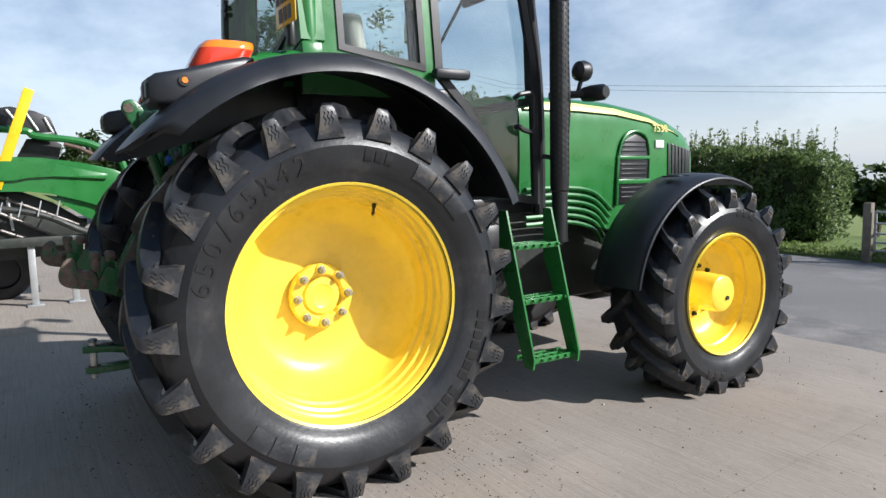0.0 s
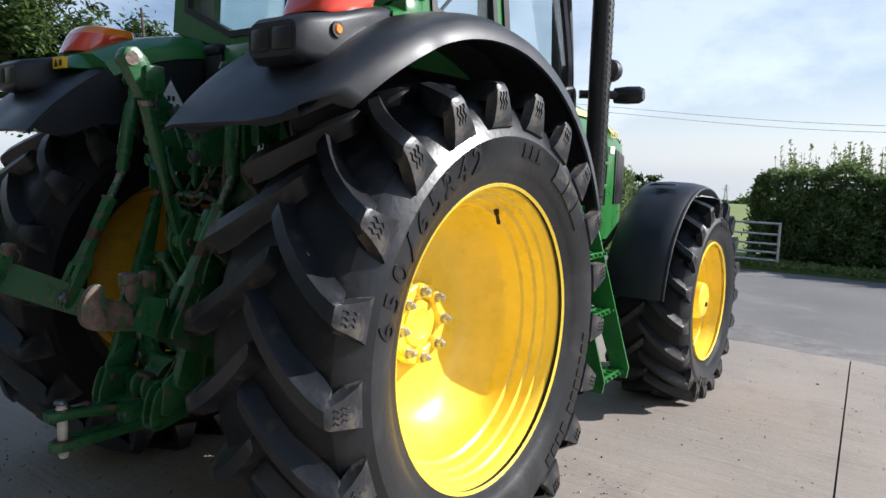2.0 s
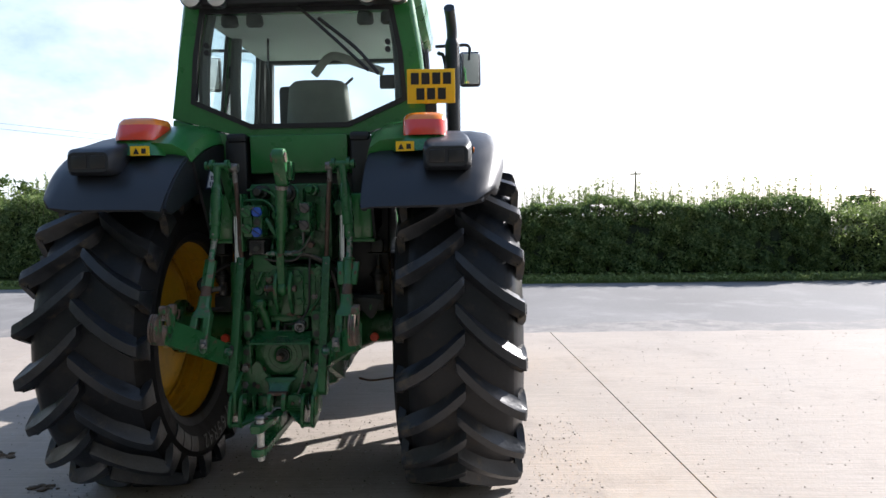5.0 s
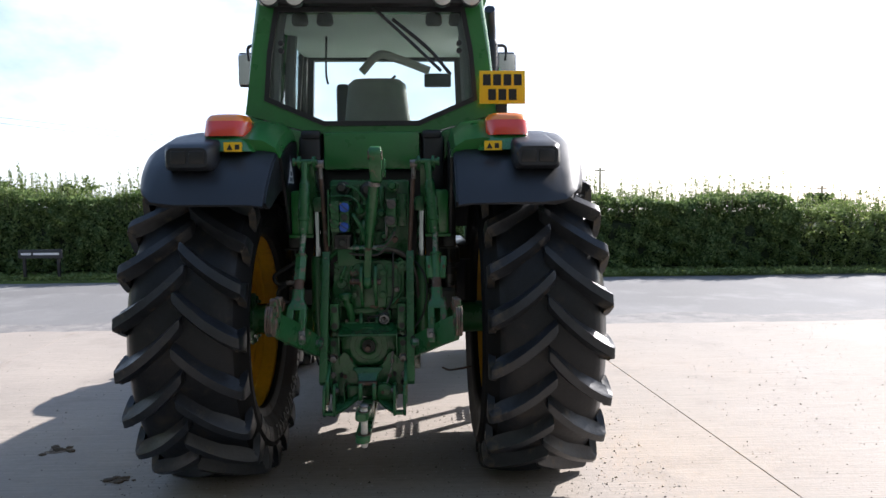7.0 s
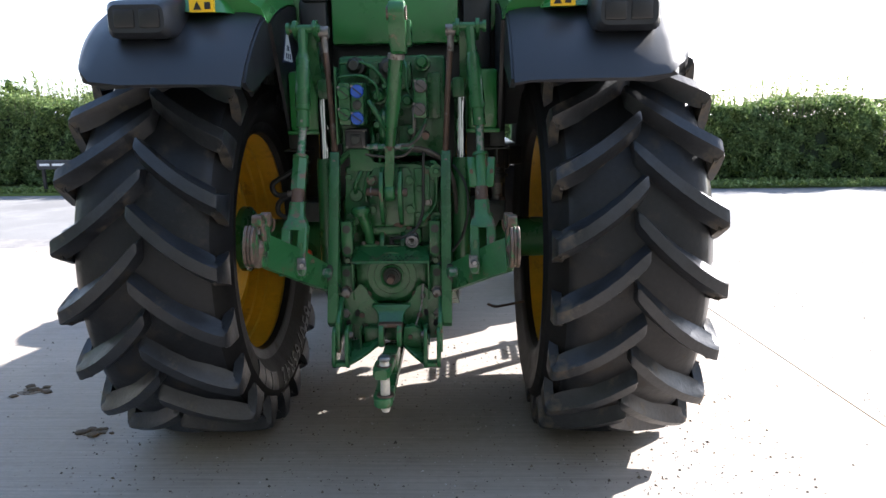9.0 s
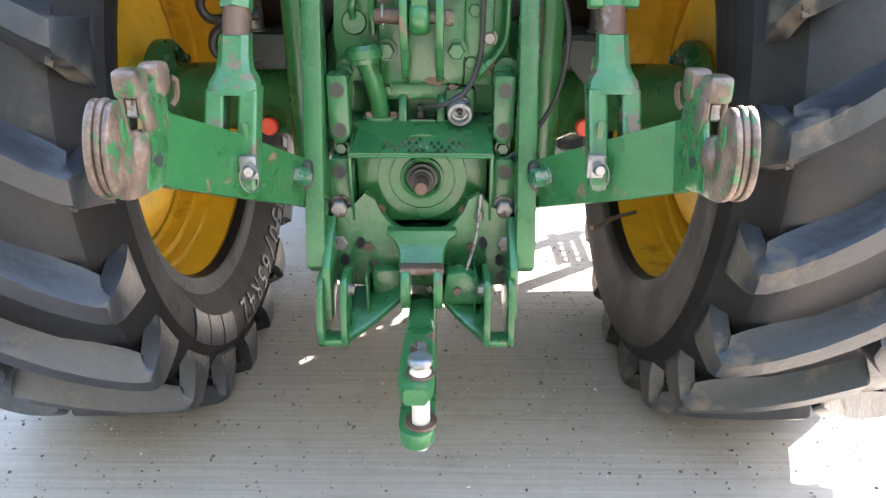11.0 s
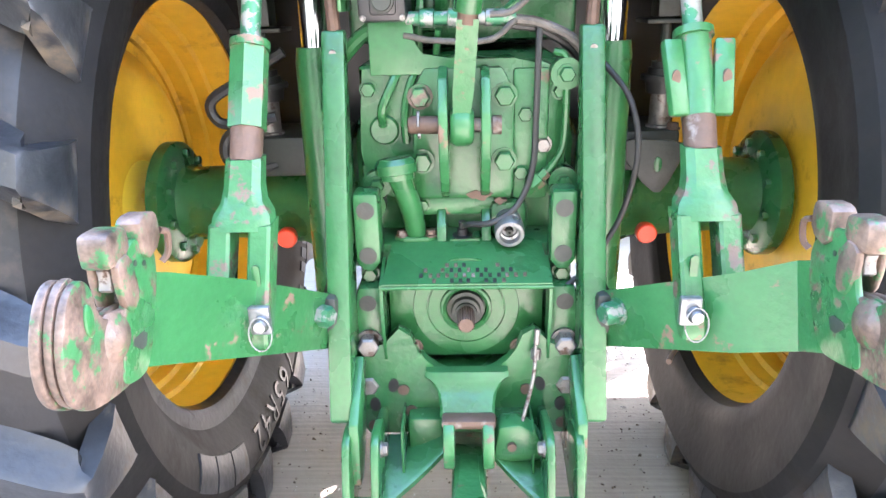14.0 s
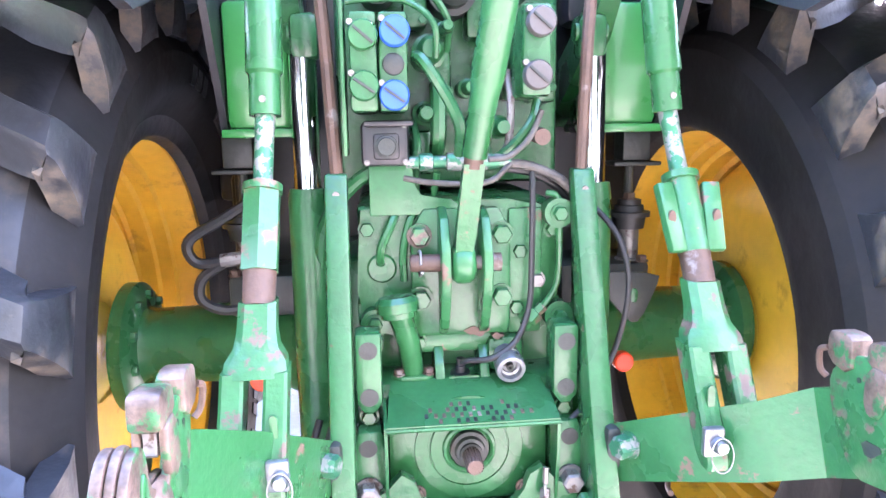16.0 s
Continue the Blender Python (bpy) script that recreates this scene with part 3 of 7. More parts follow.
def wave_marks(wheel, radius, half, lug_h, lag, phase, lugs, side):
    """Three wavy ridges on the end of each tread bar."""
    k = lug_h / 0.06
    bm = bmesh.new()
    rings = []
    for i in range(13):
        q = i / 12
        r = radius - (0.048 + 0.062 * q) * k
        off = 0.0045 * k * math.sin(q * 4 * math.pi)
        a = side * (half * (1.013 + 0.007 * math.sin(q * math.pi)) + 0.0005)
        w = 0.0022 * k
        rings.append([(a - side * 0.004, -r, off - w), (a + side * 0.0018, -r, off - w * 0.6), (a + side * 0.0018, -r, off + w * 0.6), (a - side * 0.004, -r, off + w)])
    ring_loft(bm, rings)
    me = link_mesh("wave_mark", bm, LUG, 60)
    for n in range(lugs):
        for j in (-1, 0, 1):
            ob = new("wave_mark", me)
            ob.parent = wheel
            ob.matrix_basis = pose(0, 0, 0, -(phase + 360 * (n + (0.5 if side > 0 else 0)) / lugs) + math.degrees(lag) + j * 1.15, 0, 0)


def rear_wheel(side):
    """A 42 inch wheel: dished rim, hub ring with eight studs, lugged tyre."""
    bm = bmesh.new()
    prof = [(0.284, 0.570), (0.291, 0.582), (0.281, 0.588), (0.268, 0.582), (0.265, 0.565), (0.252, 0.556), (0.222, 0.551), (0.214, 0.540), (0.178, 0.536),
            (0.170, 0.522), (0.122, 0.518), (0.112, 0.505), (0.048, 0.500), (0.024, 0.488), (-0.01, 0.463), (-0.048, 0.428), (-0.08, 0.395), (-0.104, 0.35),
            (-0.115, 0.28), (-0.115, 0.22), (-0.112, 0.165), (-0.112, 0.0)]
    prof = [(a - 0.022 * side + (0.045 if side < 0 and a < 0 else 0), r) for a, r in prof]
    lathe(bm, prof, 96, side)
    wheel = part("rear_wheel", bm, YELLOW, tractor, "deep-dished yellow rim", pose(0.98 if side > 0 else -0.94, -0.015, 0.912), sharp=40)
    bm = bmesh.new()
    lip = 0.285 if side > 0 else 0.24
    back = [(0.048, 0.492), (0.03, 0.476), (-0.02, 0.472), (-0.028, 0.488), (-0.075, 0.489), (-0.083, 0.505), (-0.125, 0.506), (-0.133, 0.520), (-lip + 0.05, 0.525), (-lip + 0.022, 0.534), (-lip + 0.019, 0.548), (-lip + 0.007, 0.556), (-lip - 0.003, 0.550), (-lip + 0.003, 0.540)]
    back = [(-0.120, 0.13), (-0.125, 0.28), (-0.116, 0.356), (-0.092, 0.410), (-0.058, 0.446), (-0.018, 0.474), (0.018, 0.500)] + [(a, r + 0.015) for a, r in back]
    back = [(a - 0.022 * side + (0.045 if side < 0 and r < 0.47 else 0), r) for a, r in back]
    lathe(bm, back, 96, side)
    part("rim_back", bm, DIRTY_SHADED_YELLOW, wheel, "dusty inner side of the rim, its shade painted in amber", sharp=40)
    tyre("tyre", 0.952, 0.322, 0.579, 21, 0.272, 4.9 if side > 0 else 7.8, wheel, 0.06, "worn black tyre with deep chevron lugs", side, lip - 0.003, 0.552)
    if side > 0:
        wave_marks(wheel, 0.952, 0.322, 0.06, 0.272, 4.9, 21, 1)
    hub = -0.002 if side > 0 else 0.067
    bm = bmesh.new()
    ring = [(-0.116, 0.170), (-0.088, 0.166), (-0.082, 0.158), (-0.082, 0.118), (-0.088, 0.110), (-0.106, 0.106), (-0.106, 0.098), (-0.088, 0.092), (-0.084, 0.062), (-0.088, 0.056), (-0.088, 0.0)]
    lathe(bm, [(a + hub, r) for a, r in ring], 48, side)
    part("hub_ring", bm, YELLOW, wheel)
    for k in range(8):
        a = radians(90 + 45 * k + 2)
        bm = bmesh.new()
        turned(bm, (side * (hub - 0.098), 0.1375 * math.cos(a), 0.1375 * math.sin(a)), (side * (hub - 0.072), 0.1375 * math.cos(a), 0.1375 * math.sin(a)), [(0, 0.034), (0.7, 0.031), (1, 0.026)], 16)
        part("stud_boss", bm, YELLOW, wheel)
    for k in range(8):
        a = radians(90 + 45 * k + 2)
        bm = bmesh.new()
        c = Vector((side * (hub - 0.078), 0.1375 * math.cos(a), 0.1375 * math.sin(a)))
        rod(bm, c + Vector((side * 0.004, 0, 0)), c + Vector((side * 0.010, 0, 0)), 0.022, n=16)
        turned(bm, c + Vector((side * 0.010, 0, 0)), c + Vector((side * 0.032, 0, 0)), [(0, 0.0185), (0.85, 0.0185), (1, 0.016)], 6)
        turned(bm, c + Vector((side * 0.030, 0, 0)), c + Vector((side * 0.046, 0, 0)), [(0, 0.010), (0.8, 0.010), (1, 0.007)], 10)
        part("wheel_nut", bm, NUT, wheel)
    bm = bmesh.new()
    va = radians(66)
    c = Vector((side * 0.125, 0.512 * math.cos(va), 0.512 * math.sin(va)))
    d = Vector((side * 0.5, -math.cos(va), -math.sin(va))).normalized()
    turned(bm, c, c + d * 0.062, [(0, 0.012), (0.3, 0.011), (0.32, 0.007), (0.75, 0.007), (0.78, 0.009), (1, 0.008)], 10)
    part("valve", bm, BLACK, wheel)
    return wheel


def front_wheel(side):
    bm = bmesh.new()
    prof = [(0.232, 0.402), (0.239, 0.414), (0.228, 0.420), (0.216, 0.414), (0.213, 0.398), (0.185, 0.392), (0.165, 0.382), (0.12, 0.378), (0.112, 0.366), (0.05, 0.362),
            (0.035, 0.350), (0.0, 0.33), (-0.03, 0.29), (-0.045, 0.22), (-0.045, 0.13)]
    lathe(bm, prof, 80, side)
    lathe(bm, [(0.05, 0.362), (-0.02, 0.365), (-0.08, 0.375), (-0.15, 0.385), (-0.195, 0.398), (-0.208, 0.418), (-0.218, 0.410)], 80, side)
    wheel = part("front_wheel", bm, YELLOW, tractor, "yellow rim with a long planetary hub", pose(side * 1.10, 2.72, 0.665), sharp=40)
    tyre("tyre", 0.728, 0.268, 0.418, 19, 0.33, 3.0, wheel, 0.048, "black lugged front tyre", side)
    if side > 0:
        wave_marks(wheel, 0.728, 0.268, 0.048, 0.33, 3.0, 19, 1)
    bm = bmesh.new()
    lathe(bm, [(-0.045, 0.20), (-0.03, 0.198), (-0.028, 0.15), (-0.01, 0.135), (0.165, 0.128), (0.19, 0.122), (0.2, 0.108), (0.203, 0.0)], 40, side)
    part("planetary_hub", bm, YELLOW, wheel)
    bm = bmesh.new()
    rod(bm, (side * 0.2, 0.03, -0.03), (side * 0.212, 0.03, -0.03), 0.016, n=12)
    part("oil_plug", bm, DARK, wheel)
    for k in range(10):
        a = radians(36 * k + 12)
        bm = bmesh.new()
        hexbolt(bm, (side * -0.03, 0.172 * math.cos(a), 0.172 * math.sin(a)), (side, 0, 0), 0.015, 0.02)
        part("wheel_nut", bm, DARK, wheel)
    return wheel


for s in (1, -1):
    rear_wheel(s)
    front_wheel(s)


# ---- tractor: mudguards ----
def rear_fender(side):
    """Green inner fender and a flared black plastic outer skirt round the rear tyre."""
    def rows(section, a0, a1, n):
        out = []
        for i in range(n + 1):
            row = []
            for x, r in section:
                end = a1 if a1 < 120 else a1 - 7.0 * max(0.0, (x - 0.98) / 0.22) ** 2
                a = radians(a0 + (end - a0) * i / n)
                flat = 1 - 0.045 * max(0.0, math.cos(a)) ** 2
                if a1 > 120:
                    x -= max(0.0, x - 1.13) * 0.6 * i / n
                row.append((side * x, 0.03 + (r + 0.018) * flat * math.cos(a), 0.92 + (r + 0.018) * flat * math.sin(a)))
            out.append(row)
        return out
    arch = [(0.70, 1.150), (0.71, 1.166), (0.76, 1.170), (0.83, 1.172), (0.94, 1.172), (1.05, 1.172), (1.14, 1.158), (1.195, 1.125), (1.212, 1.065), (1.20, 1.061), (1.178, 1.112), (1.10, 1.14), (1.0, 1.148), (0.9, 1.158), (0.74, 1.155), (0.71, 1.145)]
    tail = [(0.50, 1.155), (0.56, 1.168), (0.70, 1.172), (0.82, 1.174), (0.94, 1.174), (1.06, 1.173), (1.155, 1.158), (1.212, 1.122), (1.228, 1.065), (1.216, 1.061), (1.19, 1.11), (1.10, 1.14), (1.0, 1.148), (0.9, 1.158), (0.56, 1.155), (0.50, 1.14)]
    bm = bmesh.new()
    rings = []
    for i in range(65):
        row = []
        for (x0, r0), (x1, r1) in zip(arch, tail):
            d = 24 + (141.5 - 7.0 * max(0.0, (x1 - 0.98) / 0.22) ** 2 - 24) * i / 64
            q = min(1.0, max(0.0, (d - 108) / 9))
            q = q * q * (3 - 2 * q)
            w = max(0.0, (d - 112) / 28)
            x, r = x0 + (x1 - x0) * q, r0 + (r1 - r0) * q
            x -= max(0.0, x - 1.10) * 0.75 * w * w
            flat = 1 - 0.045 * max(0.0, math.cos(radians(d))) ** 2
            row.append((side * x, 0.03 + (r + 0.018) * flat * math.cos(radians(d)), 0.92 + (r + 0.018) * flat * math.sin(radians(d))))
        rings.append(row)
    ring_loft(bm, rings)
    prism(bm, [(0.03 + r * math.cos(radians(a)), 0.92 + r * math.sin(radians(a))) for a, r in [(112, 1.16), (118, 1.165), (124, 1.165), (130, 1.165), (136, 1.165), (139.8, 1.155), (139.6, 1.12), (138, 1.07), (134, 1.03), (128, 0.99), (121, 0.95), (114, 0.92), (108, 0.95)]], "x", min(side * 0.49, side * 0.51), max(side * 0.49, side * 0.51))
    fender = part("rear_mudguard", bm, PLASTIC, tractor, "matt black plastic skirt over the rear tyre", sharp=65)
    inner = [(0.48, 1.12), (0.50, 1.185), (0.56, 1.228), (0.66, 1.240), (0.75, 1.232), (0.81, 1.205), (0.83, 1.172), (0.80, 1.165), (0.66, 1.18), (0.52, 1.15)]
    bm = bmesh.new()
    ring_loft(bm, rows(inner, 48, 119, 30))
    part("green_fender_top", bm, GREEN, fender, "glossy green upper fender")
    bm = bmesh.new()
    prism(bm, arc(0.03, 0.92, 1.13, 20, 118, 24) + arc(0.03, 0.92, 0.62, 118, 20, 10), "x", min(side * 0.475, side * 0.49), max(side * 0.475, side * 0.49))
    part("inner_wall", bm, BLACK, fender)
    liner = [(0.50, 1.118), (0.72, 1.128), (0.95, 1.122), (0.95, 1.116), (0.72, 1.12), (0.50, 1.11)]
    bm = bmesh.new()
    ring_loft(bm, rows(liner, 30, 119.5, 30))
    part("wheel_arch_liner", bm, BLACK, fender, "black wheel arch liner")
    # tail lamp
    bm = bmesh.new()
    rings = []
    for k, (z, g) in enumerate([(2.035, 0.96), (2.05, 1.0), (2.122, 1.0)]):
        rings.append([(side * ((0.797 if side > 0 else 0.776) + 0.122 * g * math.copysign(abs(math.cos(a)) ** 0.55, math.cos(a))), -0.46 + 0.13 * g * math.copysign(abs(math.sin(a)) ** 0.7, math.sin(a)) + (z - 2.05) * 0.5, z) for a in [2 * math.pi * i / 28 for i in range(28)]])
    ring_loft(bm, rings)
    lamp = part("tail_lamp", bm, RED_LENS, fender, "red and amber tail lamp")
    bm = bmesh.new()
    rings = []
    for z, g in [(2.122, 1.0), (2.14, 0.97), (2.158, 0.88), (2.168, 0.6)]:
        rings.append([(side * ((0.797 if side > 0 else 0.776) + 0.122 * g * math.copysign(abs(math.cos(a)) ** 0.55, math.cos(a))), -0.46 + 0.13 * g * math.copysign(abs(math.sin(a)) ** 0.7, math.sin(a)) + (z - 2.05) * 0.5, z) for a in [2 * math.pi * i / 28 for i in range(28)]])
    ring_loft(bm, rings)
    part("indicator_lens", bm, AMBER_LENS, lamp, "amber lens")
    bm = bmesh.new()
    rings = [[(side * ((0.79 if side > 0 else 0.77) + 0.145 * g * math.copysign(abs(math.cos(a)) ** 0.6, math.cos(a))), -0.43 + 0.16 * g * math.copysign(abs(math.sin(a)) ** 0.7, math.sin(a)) + (z - 2.0) * 0.4, z) for a in [2 * math.pi * i / 28 for i in range(28)]] for z, g in [(1.95, 1.2), (2.0, 1.1), (2.03, 1.0), (2.045, 0.9)]]
    ring_loft(bm, rings)
    part("lamp_base", bm, GREEN, lamp)
    # black lamp housing with a round side reflector
    bm = bmesh.new()
    rings = []
    for y, w, z0, z1 in [(-0.80, 0.105, 1.855, 1.955), (-0.77, 0.122, 1.838, 1.975), (-0.65, 0.125, 1.84, 2.0), (-0.50, 0.11, 1.9, 2.045), (-0.38, 0.085, 1.99, 2.075), (-0.34, 0.07, 2.04, 2.075)]:
        cx, r = (0.925 if side > 0 else 0.90), 0.03
        ring = []
        for qx, qz, a0 in ((1, 1, 0), (-1, 1, 90), (-1, -1, 180), (1, -1, 270)):
            for k in range(4):
                a = radians(a0 + 30 * k)
                ring.append((side * (cx + qx * (w - r) + r * math.cos(a)), y, (z1 - r if qz > 0 else z0 + r) + r * math.sin(a)))
        rings.append(ring)
    ring_loft(bm, rings)
    housing = part("lamp_housing", bm, PLASTIC, fender, "black plastic lamp housing with twin slots")
    for x in ((0.875, 0.97) if side > 0 else (0.85, 0.945)):
        bm = bmesh.new()
        box(bm, (min(side * (x - 0.04), side * (x + 0.04)), -0.806, 1.872), (max(side * (x - 0.04), side * (x + 0.04)), -0.79, 1.94), 0.008)
        part("slot", bm, BLACK, housing)
    bm = bmesh.new()
    rod(bm, ((1.04 if side > 0 else -1.015), -0.66, 1.945), ((1.058 if side > 0 else -1.032), -0.66, 1.945), 0.024, n=20)
    part("reflector_bezel", bm, BLACK, housing)
    bm = bmesh.new()
    rod(bm, ((1.056 if side > 0 else -1.03), -0.66, 1.945), ((1.063 if side > 0 else -1.037), -0.66, 1.945), 0.016, 0.012, n=16)
    part("amber_marker", bm, AMBER_LENS, housing)
    # warning label
    bm = bmesh.new()
    box(bm, (min(side * 0.655, side * 0.75), -0.660, 1.945), (max(side * 0.655, side * 0.75), -0.640, 1.995), 0, m=pose(0, 0, 0))
    label = part("warning_label", bm, PLATE, fender, "small yellow warning sticker")
    bm = bmesh.new()
    prism(bm, [(side * 0.70 - 0.034, 1.953), (side * 0.70 - 0.002, 1.953), (side * 0.70 - 0.018, 1.985)], "y", -0.6625, -0.6595)
    part("warning_triangle", bm, BLACK, label)
    bm = bmesh.new()
    box(bm, (side * 0.70 + 0.010, -0.6625, 1.955), (side * 0.70 + 0.034, -0.6595, 1.982), 0.002)
    part("warning_symbol", bm, BLACK, label)
    return fender


for s in (1, -1):
    rear_fender(s)


def front_fender(side):
    bm = bmesh.new()
    sec = [(0.86, 0.80), (0.88, 0.822), (1.0, 0.828), (1.15, 0.822), (1.22, 0.808), (1.25, 0.785), (1.243, 0.78), (1.21, 0.798), (1.1, 0.812), (0.9, 0.81)]
    rings = []
    for i in range(29):
        d = 172 - (172 - 62) * i / 28
        a = radians(d)
        g = 0.97 + 0.05 * max(0, (130 - d) / 60)
        rings.append([(side * x, 2.70 + r * g * math.cos(a), 0.66 + r * g * math.sin(a)) for x, r in sec])
    ring_loft(bm, rings)
    f = part("front_mudguard", bm, PLASTIC, tractor, "black plastic front mudguard", sharp=50)
    bm = bmesh.new()
    tube(bm, [(side * 1.246, r[5][1], r[5][2]) for r in rings], 0.012, 8, smooth=False)
    part("rolled_edge", bm, PLASTIC, f)
    bm = bmesh.new()
    tube(bm, [(side * 0.62, 2.5, 1.0), (side * 0.75, 2.5, 1.2), (side * 0.9, 2.55, 1.44), (side * 1.1, 2.6, 1.46)], 0.02, 8)
    part("bracket", bm, BLACK, f)
    bm = bmesh.new()
    box(bm, (min(side * 0.99, side * 1.13), 2.44, 1.468), (max(side * 0.99, side * 1.13), 2.50, 1.476), 0.006)
    part("moulded_badge", bm, PLASTIC, f)
    return f


for s in (1, -1):
    front_fender(s)


# ---- tractor: cab ----
def ring_frame(bm, outer, inner, axis, lo, hi):
    """A flat frame between two outlines of the same count, with thickness."""
    def place(p, c):
        return {"x": (c, p[0], p[1]), "y": (p[0], c, p[1])}[axis]
    o0, i0 = [bm.verts.new(place(p, lo)) for p in outer], [bm.verts.new(place(p, lo)) for p in inner]
    o1, i1 = [bm.verts.new(place(p, hi)) for p in outer], [bm.verts.new(place(p, hi)) for p in inner]
    n = len(outer)
    for k in range(n):
        j = (k + 1) % n
        for q in ((o0[k], o0[j], i0[j], i0[k]), (o1[j], o1[k], i1[k], i1[j]), (o0[j], o0[k], o1[k], o1[j]), (i0[k], i0[j], i1[j], i1[k])):
            bm.faces.new(q)


def inset(poly, d):
    n, out = len(poly), []
    for k in range(n):
        a, b, c = Vector(poly[k - 1]), Vector(poly[k]), Vector(poly[(k + 1) % n])
        e, f = (b - a).normalized(), (c - b).normalized()
        ne, nf = Vector((-e.y, e.x)), Vector((-f.y, f.x))
        m = (ne + nf).normalized()
        out.append(tuple(b + m * d / max(0.3, m.dot(ne))))
    return out


REAR_WIN = [(-0.30, 2.155), (0.30, 2.155), (0.66, 2.31), (0.635, 2.60), (0.585, 2.87), (-0.585, 2.87), (-0.635, 2.60), (-0.66, 2.31)]
REAR_OUT = [(-0.36, 2.10), (0.36, 2.10), (0.79, 2.22), (0.735, 2.60), (0.665, 2.96), (-0.665, 2.96), (-0.735, 2.60), (-0.79, 2.22)]
bm = bmesh.new()
ring_frame(bm, REAR_OUT, REAR_WIN, "y", -0.03, 0.10)
cab = part("cab", bm, GREEN, tractor, "green cab with large tinted windows")
bm = bmesh.new()
ring_frame(bm, inset(REAR_WIN, -0.008), inset(REAR_WIN, 0.022), "y", -0.042, -0.012)
part("rear_window_frame", bm, BLACK, cab)
bm = bmesh.new()
prism(bm, inset(REAR_WIN, 0.02), "y", -0.026, -0.020)
pane = part("rear_window", bm, GLASS, cab)
pane.visible_shadow = False

def lean_in(bm, side):
    """The cab's sides lean towards the roof, from a crease at the waist."""
    bmesh.ops.bisect_plane(bm, geom=bm.verts[:] + bm.edges[:] + bm.faces[:], plane_co=(0, 0, 2.15), plane_no=(0, 0, 1))
    for v in bm.verts:
        v.co.x -= side * max(0.0, v.co.z - 2.15) * 0.10


for s in (1, -1):
    X = s * 0.76
    lo, hi = min(X, X - s * 0.03), max(X, X - s * 0.03)
    quarter = [(0.20, 2.20), (0.70, 2.12), (0.70, 2.92), (0.20, 2.92)]
    bm = bmesh.new()
    ring_frame(bm, [(-0.02, 1.95), (0.78, 1.95), (0.78, 2.97), (-0.02, 2.97)], quarter, "x", lo, hi)
    lean_in(bm, s)
    part("side_post", bm, GREEN, cab)
    bm = bmesh.new()
    ring_frame(bm, inset(quarter, -0.015), inset(quarter, 0.022), "x", min(X - s * 0.01, X + s * 0.01), max(X - s * 0.01, X + s * 0.01))
    lean_in(bm, s)
    part("quarter_window_frame", bm, BLACK, cab)
    bm = bmesh.new()
    prism(bm, quarter, "x", min(X - s * 0.008, X - s * 0.014), max(X - s * 0.008, X - s * 0.014))
    lean_in(bm, s)
    part("quarter_window", bm, GLASS, cab).visible_shadow = s > 0
    door = [(0.80, 2.10), (1.0, 1.90), (1.22, 1.58), (1.36, 1.36), (1.52, 1.34), (1.50, 2.2), (1.42, 2.93), (0.80, 2.93)]
    bm = bmesh.new()
    ring_frame(bm, inset(door, -0.025), inset(door, 0.025), "x", min(X - s * 0.02, X + s * 0.012), max(X - s * 0.02, X + s * 0.012))
    lean_in(bm, s)
    d = part("cab_door", bm, BLACK, cab, "black-framed glass door")
    bm = bmesh.new()
    prism(bm, door, "x", min(X - s * 0.004, X + s * 0.002), max(X - s * 0.004, X + s * 0.002))
    lean_in(bm, s)
    part("door_glass", bm, GLASS, d).visible_shadow = False
    bm = bmesh.new()
    tube(bm, [(s * 0.78, 1.34, 1.98), (s * 0.815, 1.34, 1.99), (s * 0.82, 1.37, 2.0), (s * 0.82, 1.45, 2.0), (s * 0.82, 1.46, 1.9), (s * 0.82, 1.45, 1.78), (s * 0.82, 1.38, 1.78), (s * 0.815, 1.35, 1.8), (s * 0.78, 1.34, 1.8)], 0.016, 8)
    lean_in(bm, s)
    part("door_handle", bm, BLACK, d)
    bm = bmesh.new()
    box(bm, (min(s * 0.77, s * 0.84), 0.74, 2.06), (max(s * 0.77, s * 0.84), 0.98, 2.12), 0.02)
    lean_in(bm, s)
    part("door_hinge_cover", bm, PLASTIC, d)
    bm = bmesh.new()
    tube(bm, [(s * 0.72, 1.58, 1.25), (s * 0.72, 1.56, 2.1), (s * 0.68, 1.48, 2.95)], 0.045, 10)
    part("front_post", bm, BLACK, cab)
    bm = bmesh.new()
    tube(bm, [(s * 0.742, 0.03, 2.14), (s * 0.735, 0.03, 2.3), (s * 0.705, 0.03, 2.62), (s * 0.655, 0.03, 2.96)], 0.052, 14)
    part("corner_post", bm, GREEN, cab, "rounded glossy green corner post")
    bm = bmesh.new()
    tube(bm, [(s * 0.62, 0.05, 2.15), (s * 0.61, 0.07, 2.6), (s * 0.57, 0.1, 2.9)], 0.035, 8)
    part("inner_post_trim", bm, TRIM, cab)
    bm = bmesh.new()
    tube(bm, [(s * 0.655, 0.75, 1.9), (s * 0.655, 0.75, 2.5), (s * 0.63, 0.75, 2.92)], 0.04, 8)
    part("middle_post_trim", bm, TRIM, cab)

bm = bmesh.new()
rings = []
